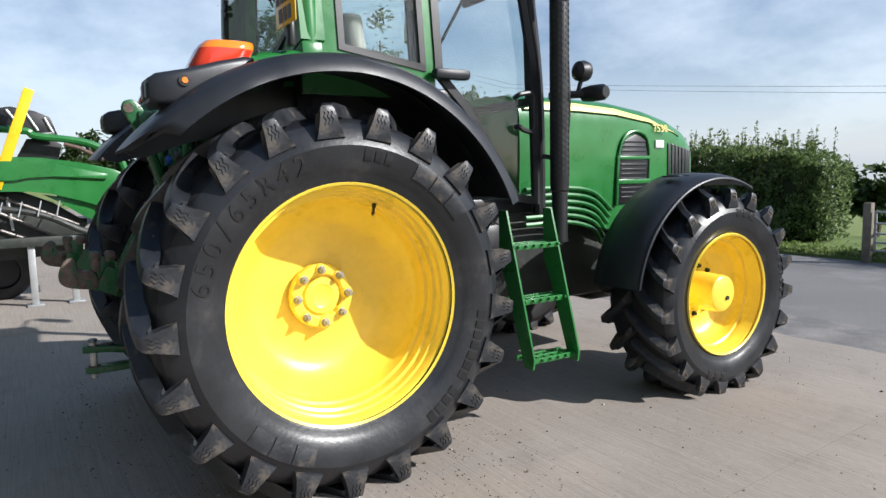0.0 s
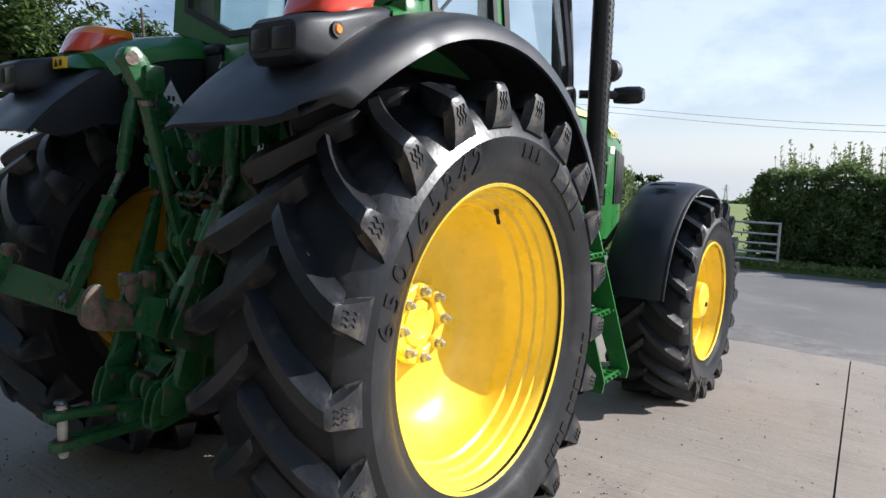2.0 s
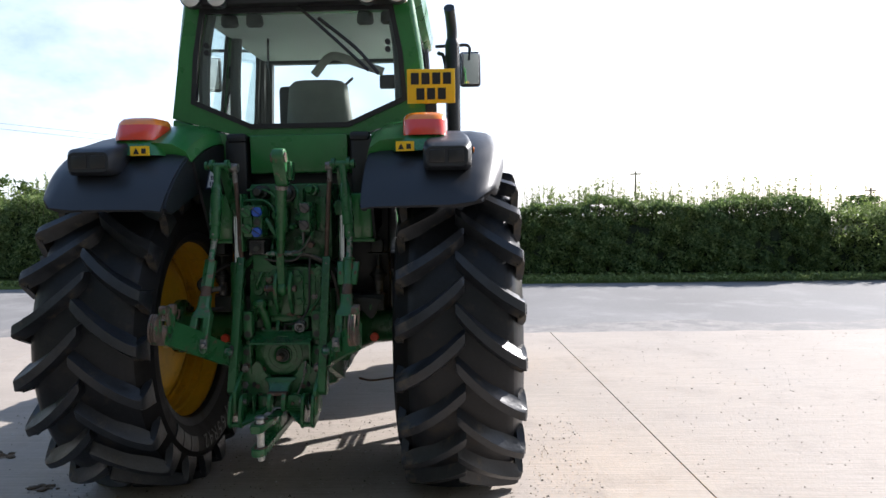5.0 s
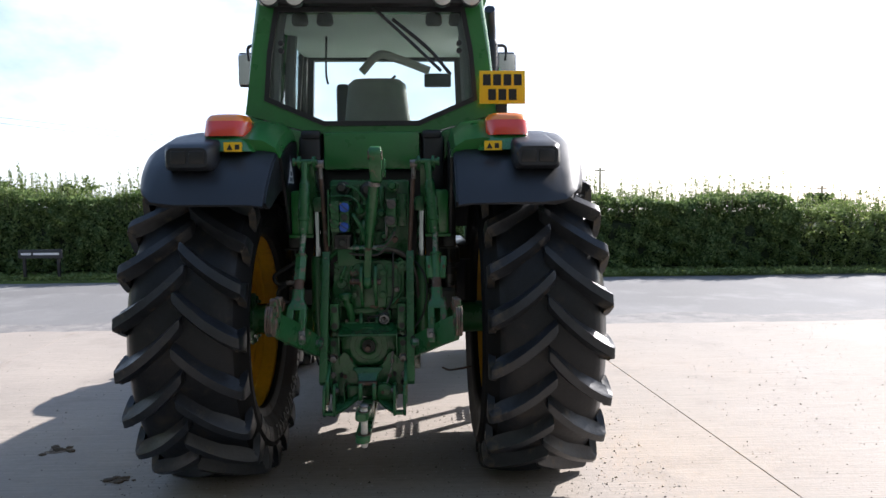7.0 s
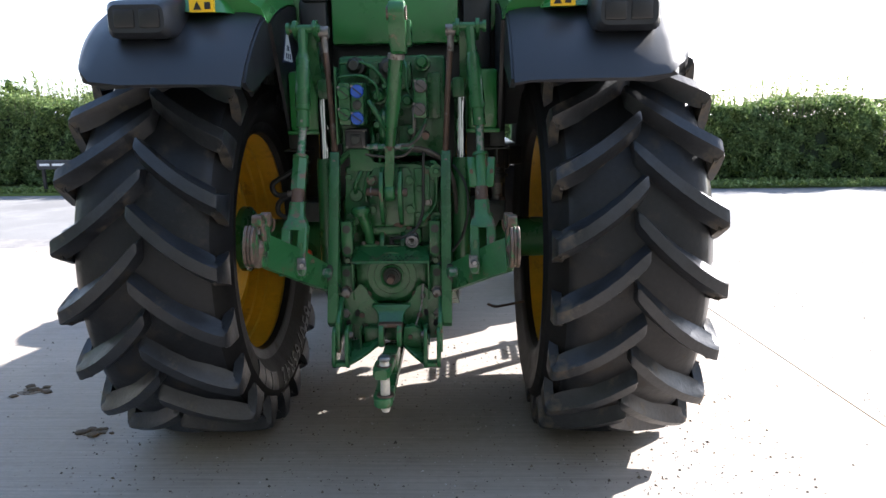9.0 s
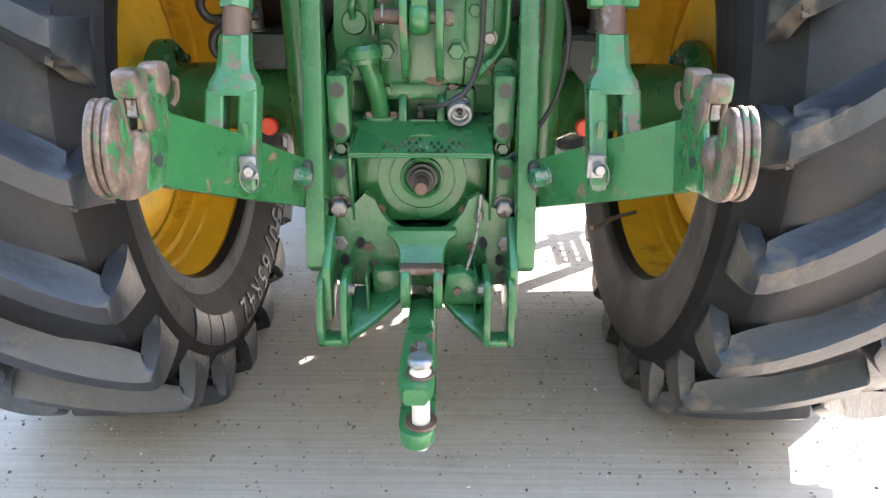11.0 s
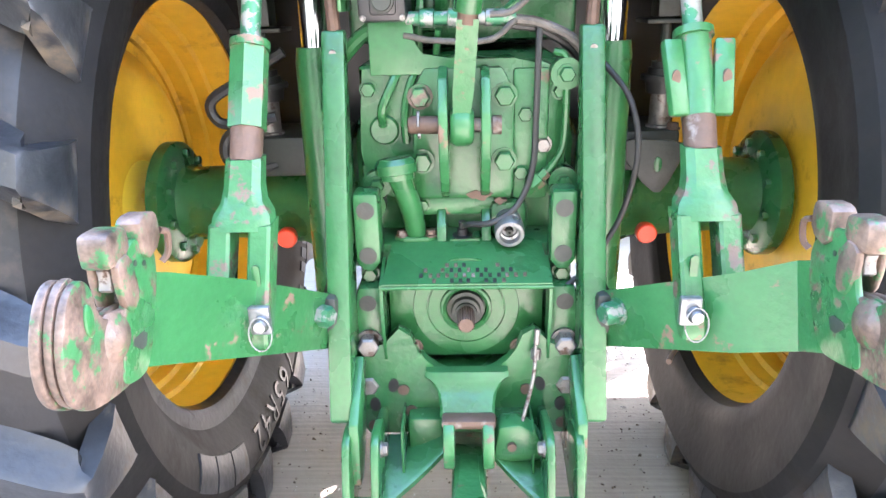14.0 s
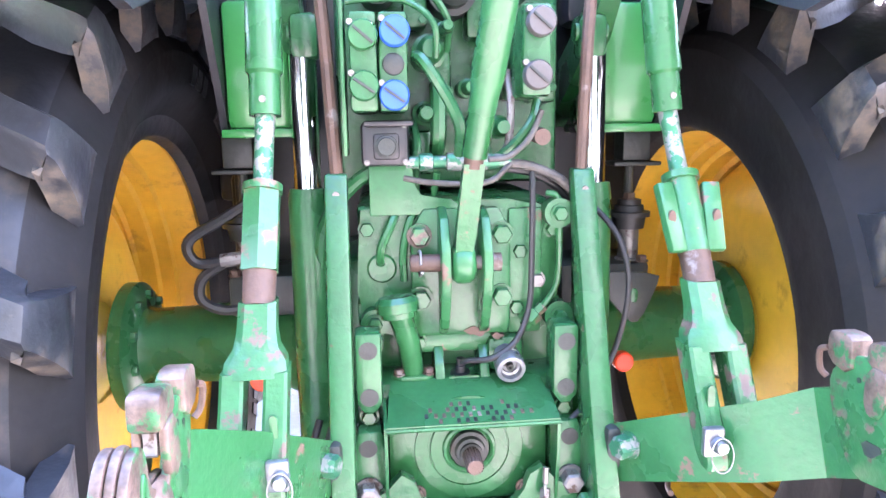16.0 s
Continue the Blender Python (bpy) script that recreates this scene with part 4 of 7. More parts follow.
for z, gx, gy0, gy1 in [(2.93, 0.69, -0.06, 1.62), (2.97, 0.745, -0.14, 1.72), (3.06, 0.76, -0.16, 1.76), (3.14, 0.72, -0.10, 1.68), (3.18, 0.57, 0.05, 1.5)]:
    ring = []
    for qx, qy, a0 in ((1, 1, 0), (-1, 1, 90), (-1, -1, 180), (1, -1, 270)):
        for k in range(5):
            a = radians(a0 + 22.5 * k)
            ring.append((qx * (gx - 0.12) + 0.12 * math.cos(a), (gy1 - 0.12 if qy > 0 else gy0 + 0.12) + 0.12 * math.sin(a), z))
    rings.append(ring)
ring_loft(bm, rings)
part("cab_roof", bm, GREEN, cab)
bm = bmesh.new()
box(bm, (-0.68, -0.07, 2.885), (0.68, 1.5, 2.935), 0.02)
part("headlining", bm, LINING, cab)
bm = bmesh.new()
box(bm, (-0.655, -0.13, 2.875), (0.655, -0.035, 2.985), 0.015)
part("roof_lamp_panel", bm, BLACK, cab)
for x in (-0.60, -0.445, 0.45, 0.625):
    bm = bmesh.new()
    rod(bm, (x, -0.10, 2.915), (x, -0.155, 2.915), 0.062, 0.064, n=24)
    w = part("work_lamp", bm, BLACK, cab, "round roof work lamp")
    bm = bmesh.new()
    turned(bm, (x, -0.155, 2.915), (x, -0.17, 2.915), [(0, 0.058), (0.5, 0.05), (1, 0.02)], 24)
    part("lamp_lens", bm, LAMP_GLASS, w)
bm = bmesh.new()
box(bm, (-0.30, -0.075, 1.87), (0.30, 0.02, 2.105), 0.012)
part("rear_panel", bm, GREEN, cab, "plain green panel under the rear window")
for s in (1, -1):
    bm = bmesh.new()
    box(bm, (min(s * 0.315, s * 0.44), -0.10, 2.06), (max(s * 0.315, s * 0.44), -0.03, 2.115), 0.02)
    part("rubber_mount_cover", bm, PLASTIC, cab)
bm = bmesh.new()
box(bm, (-0.66, 0.45, 1.25), (0.66, 1.62, 1.36), 0.02)
part("cab_floor", bm, BLACK, cab)
bm = bmesh.new()
box(bm, (-0.56, 0.125, 1.25), (0.56, 0.446, 1.36), 0.02)
part("rear_floor", bm, BLACK, cab)
bm = bmesh.new()
box(bm, (-0.53, 0.03, 0.95), (0.53, 0.12, 2.10), 0.01)
part("rear_bulkhead", bm, BLACK, cab)
bm = bmesh.new()
ring_frame(bm, [(-0.70, 1.95), (0.70, 1.95), (0.66, 2.93), (-0.66, 2.93)], [(-0.63, 2.0), (0.63, 2.0), (0.60, 2.87), (-0.60, 2.87)], "y", 1.54, 1.60)
part("windscreen_frame", bm, BLACK, cab)
for s in (1, -1):
    bm = bmesh.new()
    prism(bm, [(s * 0.40, 1.93), (s * 0.44, 2.115), (s * 0.79, 2.215), (s * 0.80, 2.12), (s * 0.50, 2.075), (s * 0.475, 1.93)], "y", -0.028, 0.09, 0.012)
    part("cab_shoulder", bm, GREEN, cab)
bm = bmesh.new()
tube(bm, [(-0.16, 1.15, 2.70), (-0.02, 1.12, 2.83), (0.14, 1.15, 2.80), (0.38, 1.2, 2.72)], 0.035, 8)
part("visor_bracket", bm, FABRIC, cab)
bm = bmesh.new()
box(bm, (0.34, 1.25, 2.60), (0.56, 1.29, 2.71), 0.012)
part("inside_mirror", bm, BLACK, cab)
bm = bmesh.new()
tube(bm, [(-0.36, 1.38, 2.30), (-0.20, 1.40, 2.45), (0.10, 1.42, 2.72)], 0.012, 6, smooth=False)
part("windscreen_wiper", bm, BLACK, cab)
bm = bmesh.new()
tube(bm, [(-0.36, 0.6, 2.85), (-0.37, 0.62, 2.6), (-0.36, 0.64, 2.52)], 0.008, 6)
part("hanging_cable", bm, BLACK, cab)
for x in (-0.46, -0.30, 0.40, 0.55):
    bm = bmesh.new()
    turned(bm, (x, 0.10, 2.89), (x, 0.12, 2.80), [(0, 0.03), (0.3, 0.05), (0.8, 0.055), (1, 0.04)], 16)
    part("cab_speaker", bm, GREY_CAP, cab)
# seat and controls inside
bm = bmesh.new()
rings = [[(w * math.copysign(abs(math.cos(a)) ** 0.6, math.cos(a)), y + 0.09 * math.sin(a), z) for a in [2 * math.pi * i / 20 for i in range(20)]] for z, w, y in [(1.80, 0.25, 0.62), (2.0, 0.255, 0.60), (2.25, 0.235, 0.57), (2.42, 0.215, 0.55), (2.50, 0.205, 0.55), (2.53, 0.17, 0.55)]]
ring_loft(bm, rings)
box(bm, (-0.26, 0.55, 1.68), (0.26, 1.1, 1.83), 0.05)
seat = part("driver_seat", bm, FABRIC, cab, "grey fabric driver seat")
bm = bmesh.new()
box(bm, (-0.30, 0.60, 1.95), (-0.20, 0.72, 2.52), 0.03)
box(bm, (-0.17, 0.42, 2.08), (0.20, 0.52, 2.22), 0.03)
part("seat_frame", bm, BLACK, seat)
bm = bmesh.new()
tube(bm, [(0, 1.42, 1.4), (0, 1.3, 1.8), (0, 1.22, 2.02)], 0.05, 10)
lathe_rows = [Vector((0.19 * math.cos(2 * math.pi * i / 24), 1.2 + 0.17 * math.sin(2 * math.pi * i / 24), 2.06 - 0.08 * math.sin(2 * math.pi * i / 24))) for i in range(25)]
tube(bm, lathe_rows, 0.014, 8, smooth=False)
part("steering_column", bm, BLACK, cab)
bm = bmesh.new()
box(bm, (0.32, 0.5, 1.9), (0.45, 1.15, 2.06), 0.03)
part("control_console", bm, BLACK, cab)
# rear wiper
bm = bmesh.new()
tube(bm, [(0.02, -0.06, 2.87), (0.25, -0.065, 2.66), (0.44, -0.065, 2.48)], 0.011, 6)
tube(bm, [(0.14, -0.055, 2.80), (0.36, -0.055, 2.62), (0.50, -0.055, 2.46)], 0.012, 6)
part("rear_wiper", bm, BLACK, cab)
for s in (1, -1):
    for z in (2.655, 2.61):
        bm = bmesh.new()
        rod(bm, (s * 0.555, -0.05, z), (s * 0.555, -0.028, z), 0.017, n=14)
        part("window_catch", bm, BLACK, cab)
# number plate on its bracket
bm = bmesh.new()
box(bm, (0.675, -0.118, 2.268), (0.960, -0.112, 2.471), 0.004)
plate = part("number_plate", bm, PLATE, tractor, "square yellow number plate")
for row, n, z in ((0, 4, 2.415), (1, 3, 2.325)):
    for k in range(n):
        x = 0.8175 + (k - (n - 1) / 2) * (0.064 if n == 4 else 0.064)
        bm = bmesh.new()
        box(bm, (x - 0.024, -0.1205, z - 0.034), (x + 0.024, -0.118, z + 0.034), 0)
        part("plain_bar", bm, BLACK, plate)
bm = bmesh.new()
box(bm, (0.78, -0.11, 2.17), (0.85, -0.08, 2.30), 0.01)
box(bm, (0.72, -0.11, 2.29), (0.92, -0.09, 2.44), 0.01)
part("plate_bracket", bm, BLACK, plate)


# ---- tractor: bonnet and front ----
def hood_ring(y, w, top, low, shoulder):
    pts = []
    for a in range(0, 181, 15):
        c, s_ = math.cos(radians(a)), math.sin(radians(a))
        pts.append((w * math.copysign(abs(c) ** 0.42, c), y, (top - shoulder) + shoulder * abs(s_) ** 0.8))
    return pts + [(-w, y, (top + low) / 2 - 0.05), (-w * 0.97, y, low), (w * 0.97, y, low), (w, y, (top + low) / 2 - 0.05)]


HOOD = [(1.66, 0.42, 2.07, 1.30, 0.20), (2.1, 0.42, 2.075, 1.22, 0.2), (2.6, 0.41, 2.06, 1.05, 0.2), (3.0, 0.395, 2.01, 1.0, 0.2), (3.3, 0.37, 1.945, 1.0, 0.2), (3.52, 0.33, 1.87, 1.02, 0.2), (3.66, 0.28, 1.79, 1.05, 0.2), (3.74, 0.2, 1.68, 1.12, 0.2)]
bm = bmesh.new()
ring_loft(bm, [hood_ring(*h) for h in HOOD])
hood = part("bonnet", bm, GREEN, tractor, "rounded green bonnet with a pale yellow stripe", sharp=50)
for s in (1, -1):
    bm = bmesh.new()
    rows = []
    for y, w, z, h in [(1.7, 0.424, 1.985, 0.03), (2.2, 0.424, 1.985, 0.028), (2.6, 0.414, 1.965, 0.024), (3.0, 0.398, 1.91, 0.018), (3.3, 0.366, 1.835, 0.008), (3.42, 0.345, 1.79, 0.002)]:
        rows.append([(s * (w + 0.004), y, z - h), (s * (w - 0.002), y, z), (s * (w - 0.022), y, z + h), (s * (w - 0.03), y, z)])
    ring_loft(bm, rows)
    part("bonnet_stripe", bm, CREAM, hood, "pale yellow stripe")
    bm = bmesh.new()
    prism(bm, [(2.62, 1.25), (2.95, 1.28), (2.97, 1.62), (2.93, 1.76), (2.82, 1.80), (2.70, 1.75), (2.64, 1.6)], "x", min(s * 0.36, s * 0.416), max(s * 0.36, s * 0.416), 0.01)
    g = part("side_grille", bm, BLACK, hood, "black side grille")
    for k in range(13):
        bm = bmesh.new()
        box(bm, (min(s * 0.414, s * 0.421), 2.66, 1.30 + k * 0.036), (max(s * 0.414, s * 0.421), 2.935, 1.316 + k * 0.036), 0.003)
        part("grille_slat", bm, PLASTIC, g)
    bm = bmesh.new()
    for z0, z1 in ((1.45, 1.41), (1.63, 1.60)):
        box(bm, (min(s * 0.405, s * 0.428), 2.61, z1), (max(s * 0.405, s * 0.428), 2.98, z0), 0.008)
    tube(bm, [(s * 0.42, 2.61, 1.25), (s * 0.42, 2.625, 1.6), (s * 0.42, 2.69, 1.77), (s * 0.418, 2.82, 1.82), (s * 0.41, 2.95, 1.77), (s * 0.41, 2.985, 1.6), (s * 0.41, 2.97, 1.28)], 0.013, 8)
    part("grille_surround", bm, GREEN, g)
    bm = bmesh.new()
    for k in range(7):
        yy = 3.24 + k * 0.055
        w = float(np.interp(yy + 0.018, [h[0] for h in HOOD], [h[1] for h in HOOD])) + 0.012
        box(bm, (min(s * (w - 0.03), s * w), yy, 1.28), (max(s * (w - 0.03), s * w), yy + 0.035, 1.74 - (yy - 3.2) * 0.16), 0.008)
    part("nose_grille", bm, BLACK, hood)
    bm = bmesh.new()
    box(bm, (min(s * 0.385, s * 0.402), 3.07, 1.69), (max(s * 0.385, s * 0.402), 3.17, 1.755), 0.02)
    part("side_marker_lens", bm, WHITE, hood)
    for k in range(6):
        bm = bmesh.new()
        tube(bm, [(s * 0.43, 1.7, 1.40 - k * 0.05), (s * 0.43, 2.1, 1.40 - k * 0.05), (s * 0.43, 2.35, 1.36 - k * 0.055), (s * 0.42, 2.55 - 0.02 * k, 1.22 - k * 0.05)], 0.016, 6)
        part("louvre_rib", bm, GREEN, hood)
    lettering("model_number", "7530", 0.085, pose(s * 0.402, 3.12, 1.845, 78, 0, 90 * s), CREAM, hood, 0.003, "pale yellow 7530 lettering")
bm = bmesh.new()
box(bm, (-0.30, 1.2, 0.55), (0.30, 3.3, 1.25), 0.05)
box(bm, (-0.42, 1.5, 0.75), (0.24, 2.2, 1.3), 0.05)
box(bm, (-0.24, 0.26, 0.57), (0.22, 1.3, 1.0), 0.05)
part("engine_block", bm, DARK, tractor, "dark oily engine and transmission")
bm = bmesh.new()
rod(bm, (-0.86, 2.70, 0.62), (0.86, 2.70, 0.62), 0.10, n=14)
box(bm, (-0.25, 2.5, 0.48), (0.25, 2.95, 0.8), 0.06)
part("front_axle", bm, DARK, tractor)
for s in (1, -1):
    bm = bmesh.new()
    box(bm, (min(s * 0.42, s * 0.83), 1.0, 0.62 if s < 0 else 0.80), (max(s * 0.42, s * 0.83), 2.0 if s < 0 else 1.24, 1.22), 0.06)
    part("fuel_tank", bm, BLACK, tractor)
# exhaust
bm = bmesh.new()
turned(bm, (0.92, 1.58, 1.08), (0.92, 1.58, 3.05), [(0, 0.05), (0.16, 0.05), (0.165, 0.058), (0.18, 0.058), (0.185, 0.06), (0.98, 0.06), (1, 0.05)], 24)
tube(bm, [(0.92, 1.58, 3.0), (0.92, 1.58, 3.12), (0.91, 1.54, 3.22), (0.90, 1.46, 3.28)], 0.045, 14)
ex = part("exhaust_pipe", bm, BLACK, tractor, "black exhaust stack with a perforated heat shield")
bm = bmesh.new()
for k in range(40):
    for a in (-70, -45, -20, 5, 30):
        c, s_ = math.cos(radians(a)), math.sin(radians(a))
        z = 1.5 + k * 0.038 + (0.019 if a in (-45, 5) else 0)
        box(bm, (-0.006, -0.002, -0.009), (0.006, 0.002, 0.009), 0, m=pose(0.92 + 0.0605 * c, 1.58 + 0.0605 * s_, z, 0, 0, a + 90))
tagged(part("slot_pattern", bm, DARK, ex), kind="stuff")
bm = bmesh.new()
tube(bm, [(0.80, 1.60, 2.95), (0.86, 1.58, 2.85), (0.90, 1.66, 2.2), (0.90, 1.66, 1.75), (0.86, 1.62, 1.62), (0.78, 1.56, 1.62)], 0.016, 8)
part("grab_rail", bm, BLACK, tractor)
for x, y, z in ((0.90, 1.78, 2.15), (1.0, 1.77, 2.0)):
    bm = bmesh.new()
    if z > 2.1:
        turned(bm, (x, y - 0.05, z), (x, y + 0.07, z), [(0, 0.03), (0.2, 0.06), (0.55, 0.068), (0.8, 0.06), (1, 0.03)], 20)
        rod(bm, (x, y, z - 0.06), (x - 0.02, y - 0.02, z - 0.16), 0.014, n=8)
    else:
        turned(bm, (x - 0.06, y, z), (x + 0.11, y + 0.02, z), [(0, 0.045), (0.4, 0.052), (0.85, 0.05), (1, 0.035)], 20)
        rod(bm, (0.78, 1.62, z), (x, y, z), 0.025, n=10)
    part("indicator_lamp", bm, BLACK, tractor, "small black lamp on a stalk")
for s in (1, -1):
    o = 0.0 if s > 0 else 0.13
    bm = bmesh.new()
    tube(bm, [(s * 0.78, 1.60, 3.0), (s * (0.95 + o), 1.66, 3.02), (s * (1.06 + o), 1.70, 3.02), (s * (1.06 + o), 1.70, 2.9)], 0.014, 8)
    m = part("mirror_arm", bm, BLACK, tractor)
    bm = bmesh.new()
    box(bm, (min(s * (0.98 + o), s * (1.16 + o)), 1.70, 2.68), (max(s * (0.98 + o), s * (1.16 + o)), 1.76, 2.98), 0.03, 3)
    part("mirror_housing", bm, BLACK, m)
    bm = bmesh.new()
    box(bm, (min(s * (0.995 + o), s * (1.145 + o)), 1.692, 2.70), (max(s * (0.995 + o), s * (1.145 + o)), 1.699, 2.96), 0.002, m=None)
    part("mirror_glass", bm, MIRROR, m)
# access steps
bm = bmesh.new()
for y in (1.10, 1.44):
    prism(bm, [(0.93, 1.30), (1.0, 1.30), (1.245, 0.46), (1.235, 0.40), (1.16, 0.40), (1.0, 0.85), (0.93, 1.0)], "y", y - 0.006, y + 0.006)
steps = part("access_steps", bm, GREEN, tractor, "green pressed-steel access steps")
for z, x in ((0.44, 1.13), (0.775, 1.05), (1.09, 0.99)):
    bm = bmesh.new()
    for k in range(3):
        box(bm, (x - 0.06 + k * 0.06, 1.10, z - 0.02), (x - 0.045 + k * 0.06, 1.44, z + 0.012), 0.003)
    for k in range(6):
        box(bm, (x - 0.075, 1.12 + k * 0.06, z - 0.008), (x + 0.095, 1.135 + k * 0.06, z + 0.008), 0.003)
    part("step_tread", bm, GREEN, steps)


# ---- tractor: rear transmission housing ----
bm = bmesh.new()
box(bm, (-0.205, -0.40, 0.62), (0.205, 0.35, 1.33), 0.03)
box(bm, (-0.26, -0.30, 0.60), (0.26, 0.30, 1.20), 0.06)
box(bm, (-0.215, -0.50, 0.72), (0.215, -0.38, 0.972), 0.012)
for x in (-0.048, 0.044):
    prism(bm, [(-0.495, 0.96), (-0.40, 0.96), (-0.40, 1.035), (-0.452, 1.03), (-0.478, 1.0)], "x", x - 0.010, x + 0.010, 0.004)
prism(bm, [(0.0, -0.45), (0.03, -0.49), (-0.03, -0.49)], "z", 0.96, 0.976)
housing = part("transmission_housing", bm, HITCH, tractor, "green cast transmission housing")
for s in (1, -1):
    bm = bmesh.new()
    lathe(bm, [(0.22, 0.19), (0.30, 0.185), (0.36, 0.15), (0.44, 0.115), (0.60, 0.102), (0.74, 0.098), (0.765, 0.105), (0.77, 0.15), (0.785, 0.168), (0.815, 0.168), (0.822, 0.15), (0.826, 0.0)], 40, s)
    axle = part("axle_housing", bm, HITCH, tractor, "green axle trumpet and flange", pose(0, 0, 0.92))
    for k in range(10):
        a = radians(36 * k + 10)
        bm = bmesh.new()
        hexbolt(bm, (s * 0.775, 0.134 * math.cos(a), 0.136 * math.sin(a)), (-s, 0, 0), 0.013, 0.014)
        part("flange_bolt", bm, HITCH, axle)
    bm = bmesh.new()
    turned(bm, (s * 0.455, -0.145, 0.873), (s * 0.455, -0.19, 0.873), [(0, 0.018), (0.5, 0.026), (0.9, 0.026), (1, 0.022)], 20)
    part("plastic_cap", bm, RED_CAP, tractor, "orange-red plastic cap")
    bm = bmesh.new()
    box(bm, (min(s * 0.29, s * 0.52), -0.17, 1.03), (max(s * 0.29, s * 0.52), 0.1, 1.13), 0.012)
    box(bm, (min(s * 0.445, s * 0.515), -0.16, 1.385), (max(s * 0.445, s * 0.515), -0.09, 1.46), 0.005)
    box(bm, (min(s * 0.42, s * 0.54), -0.17, 1.372), (max(s * 0.42, s * 0.54), -0.05, 1.382), 0.003)
    rod(bm, (s * 0.48, -0.11, 1.26), (s * 0.48, -0.11, 1.375), 0.012, n=10)
    mount = part("cab_mount", bm, DARK, tractor, "dark rubber cab mount on a steel bracket")
    bm = bmesh.new()
    turned(bm, (s * 0.48, -0.12, 1.125), (s * 0.48, -0.12, 1.225), [(0, 0.032), (0.1, 0.032), (0.12, 0.026), (1, 0.026)], 18)
    part("mount_spacer", bm, STEEL, mount, "greasy grey steel spacer")
    bm = bmesh.new()
    turned(bm, (s * 0.48, -0.12, 1.212), (s * 0.48, -0.12, 1.285), [(0, 0.038), (0.4, 0.042), (0.42, 0.053), (0.58, 0.053), (0.6, 0.038), (0.8, 0.036), (0.82, 0.03), (1, 0.03)], 22)
    part("mount_bush", bm, RUBBER_HOSE, mount)
    bm = bmesh.new()
    hexbolt(bm, (s * 0.48, -0.12, 1.284), (0, 0, 1), 0.015, 0.014)
    part("mount_bolt", bm, RUST, mount)
    bm = bmesh.new()
    hexbolt(bm, (s * 0.505, -0.15, 1.128), (0, 0, 1), 0.014, 0.012)
    part("mount_bolt", bm, RUST, mount)
bm = bmesh.new()
tube(bm, [(-0.42, -0.16, 1.33), (-0.52, -0.17, 1.27), (-0.60, -0.18, 1.22), (-0.585, -0.18, 1.17), (-0.52, -0.18, 1.17), (-0.45, -0.17, 1.18)], 0.013, 8)
tube(bm, [(-0.52, -0.18, 1.17), (-0.575, -0.18, 1.13), (-0.58, -0.18, 1.08), (-0.53, -0.17, 1.05), (-0.46, -0.16, 1.06)], 0.013, 8)
part("brake_hose", bm, RUBBER_HOSE, tractor)
bm = bmesh.new()
rod(bm, (-0.53, -0.18, 1.172), (-0.47, -0.175, 1.178), 0.017, n=10)
part("hose_fitting", bm, STEEL, tractor)

# upper cover with bolts
bm = bmesh.new()
prism(bm, [(-0.205, 1.06), (-0.12, 1.06), (-0.11, 1.045), (0.11, 1.045), (0.12, 1.06), (0.205, 1.06), (0.21, 1.12), (0.195, 1.15), (0.195, 1.26), (0.205, 1.30), (0.15, 1.325), (0.10, 1.32), (0.0, 1.335), (-0.10, 1.325), (-0.205, 1.32), (-0.195, 1.24), (-0.2, 1.15), (-0.21, 1.12)], "y", -0.445, -0.38, 0.008)
cover = part("rear_cover", bm, HITCH, tractor, "green cast rear cover, chipped at its lower edge")
bm = bmesh.new()
prism(bm, [(-0.10, 1.055), (0.095, 1.055), (0.10, 1.08), (0.10, 1.27), (0.075, 1.315), (-0.075, 1.315), (-0.10, 1.27), (-0.102, 1.08)], "y", -0.468, -0.44, 0.007)
bracket = part("top_link_bracket", bm, HITCH, cover)
for x in (-0.038, 0.042):
    bm = bmesh.new()
    prism(bm, [(-0.46, 1.055), (-0.50, 1.08), (-0.535, 1.15), (-0.55, 1.20), (-0.545, 1.24), (-0.51, 1.30), (-0.46, 1.32)], "x", x - 0.009, x + 0.009, 0.004)
    part("bracket_ear", bm, WORN, bracket)
bm = bmesh.new()
turned(bm, (-0.105, -0.508, 1.215), (0.072, -0.508, 1.212), [(0, 0.014), (0.03, 0.017), (0.33, 0.017), (0.335, 0.014), (0.9, 0.014), (0.905, 0.018), (1, 0.018)], 14)
part("top_link_pin", bm, RUST, bracket, "rusty steel pin")
bm = bmesh.new()
tube(bm, [(-0.085, -0.528, 1.215), (-0.085, -0.515, 1.237), (-0.087, -0.495, 1.232), (-0.087, -0.49, 1.205), (-0.085, -0.505, 1.19), (-0.083, -0.53, 1.20)], 0.003, 6)
part("linch_pin", bm, STEEL, bracket)
for x, z, m in ((-0.083, 1.262, SCRAPED), (0.08, 1.262, HITCH), (-0.083, 1.135, HITCH), (0.08, 1.135, HITCH)):
    bm = bmesh.new()
    hexbolt(bm, (x, -0.468, z), (0, -1, 0), 0.020, 0.018)
    part("cover_bolt", bm, m, bracket)
for x, z, m in ((-0.185, 1.275, HITCH), (0.19, 1.265, HITCH), (-0.19, 1.09, HITCH), (0.19, 1.085, HITCH), (0.122, 1.222, HITCH), (0.158, 1.16, STEEL), (0.115, 1.105, HITCH)):
    bm = bmesh.new()
    hexbolt(bm, (x, -0.445, z), (0, -1, 0), 0.015, 0.014)
    part("cover_bolt", bm, m, cover)
for x in (-0.085, 0.075):
    bm = bmesh.new()
    hexbolt(bm, (x, -0.45, 1.04), (0, -1, 0), 0.012, 0.012)
    part("small_bolt", bm, HITCH, cover)
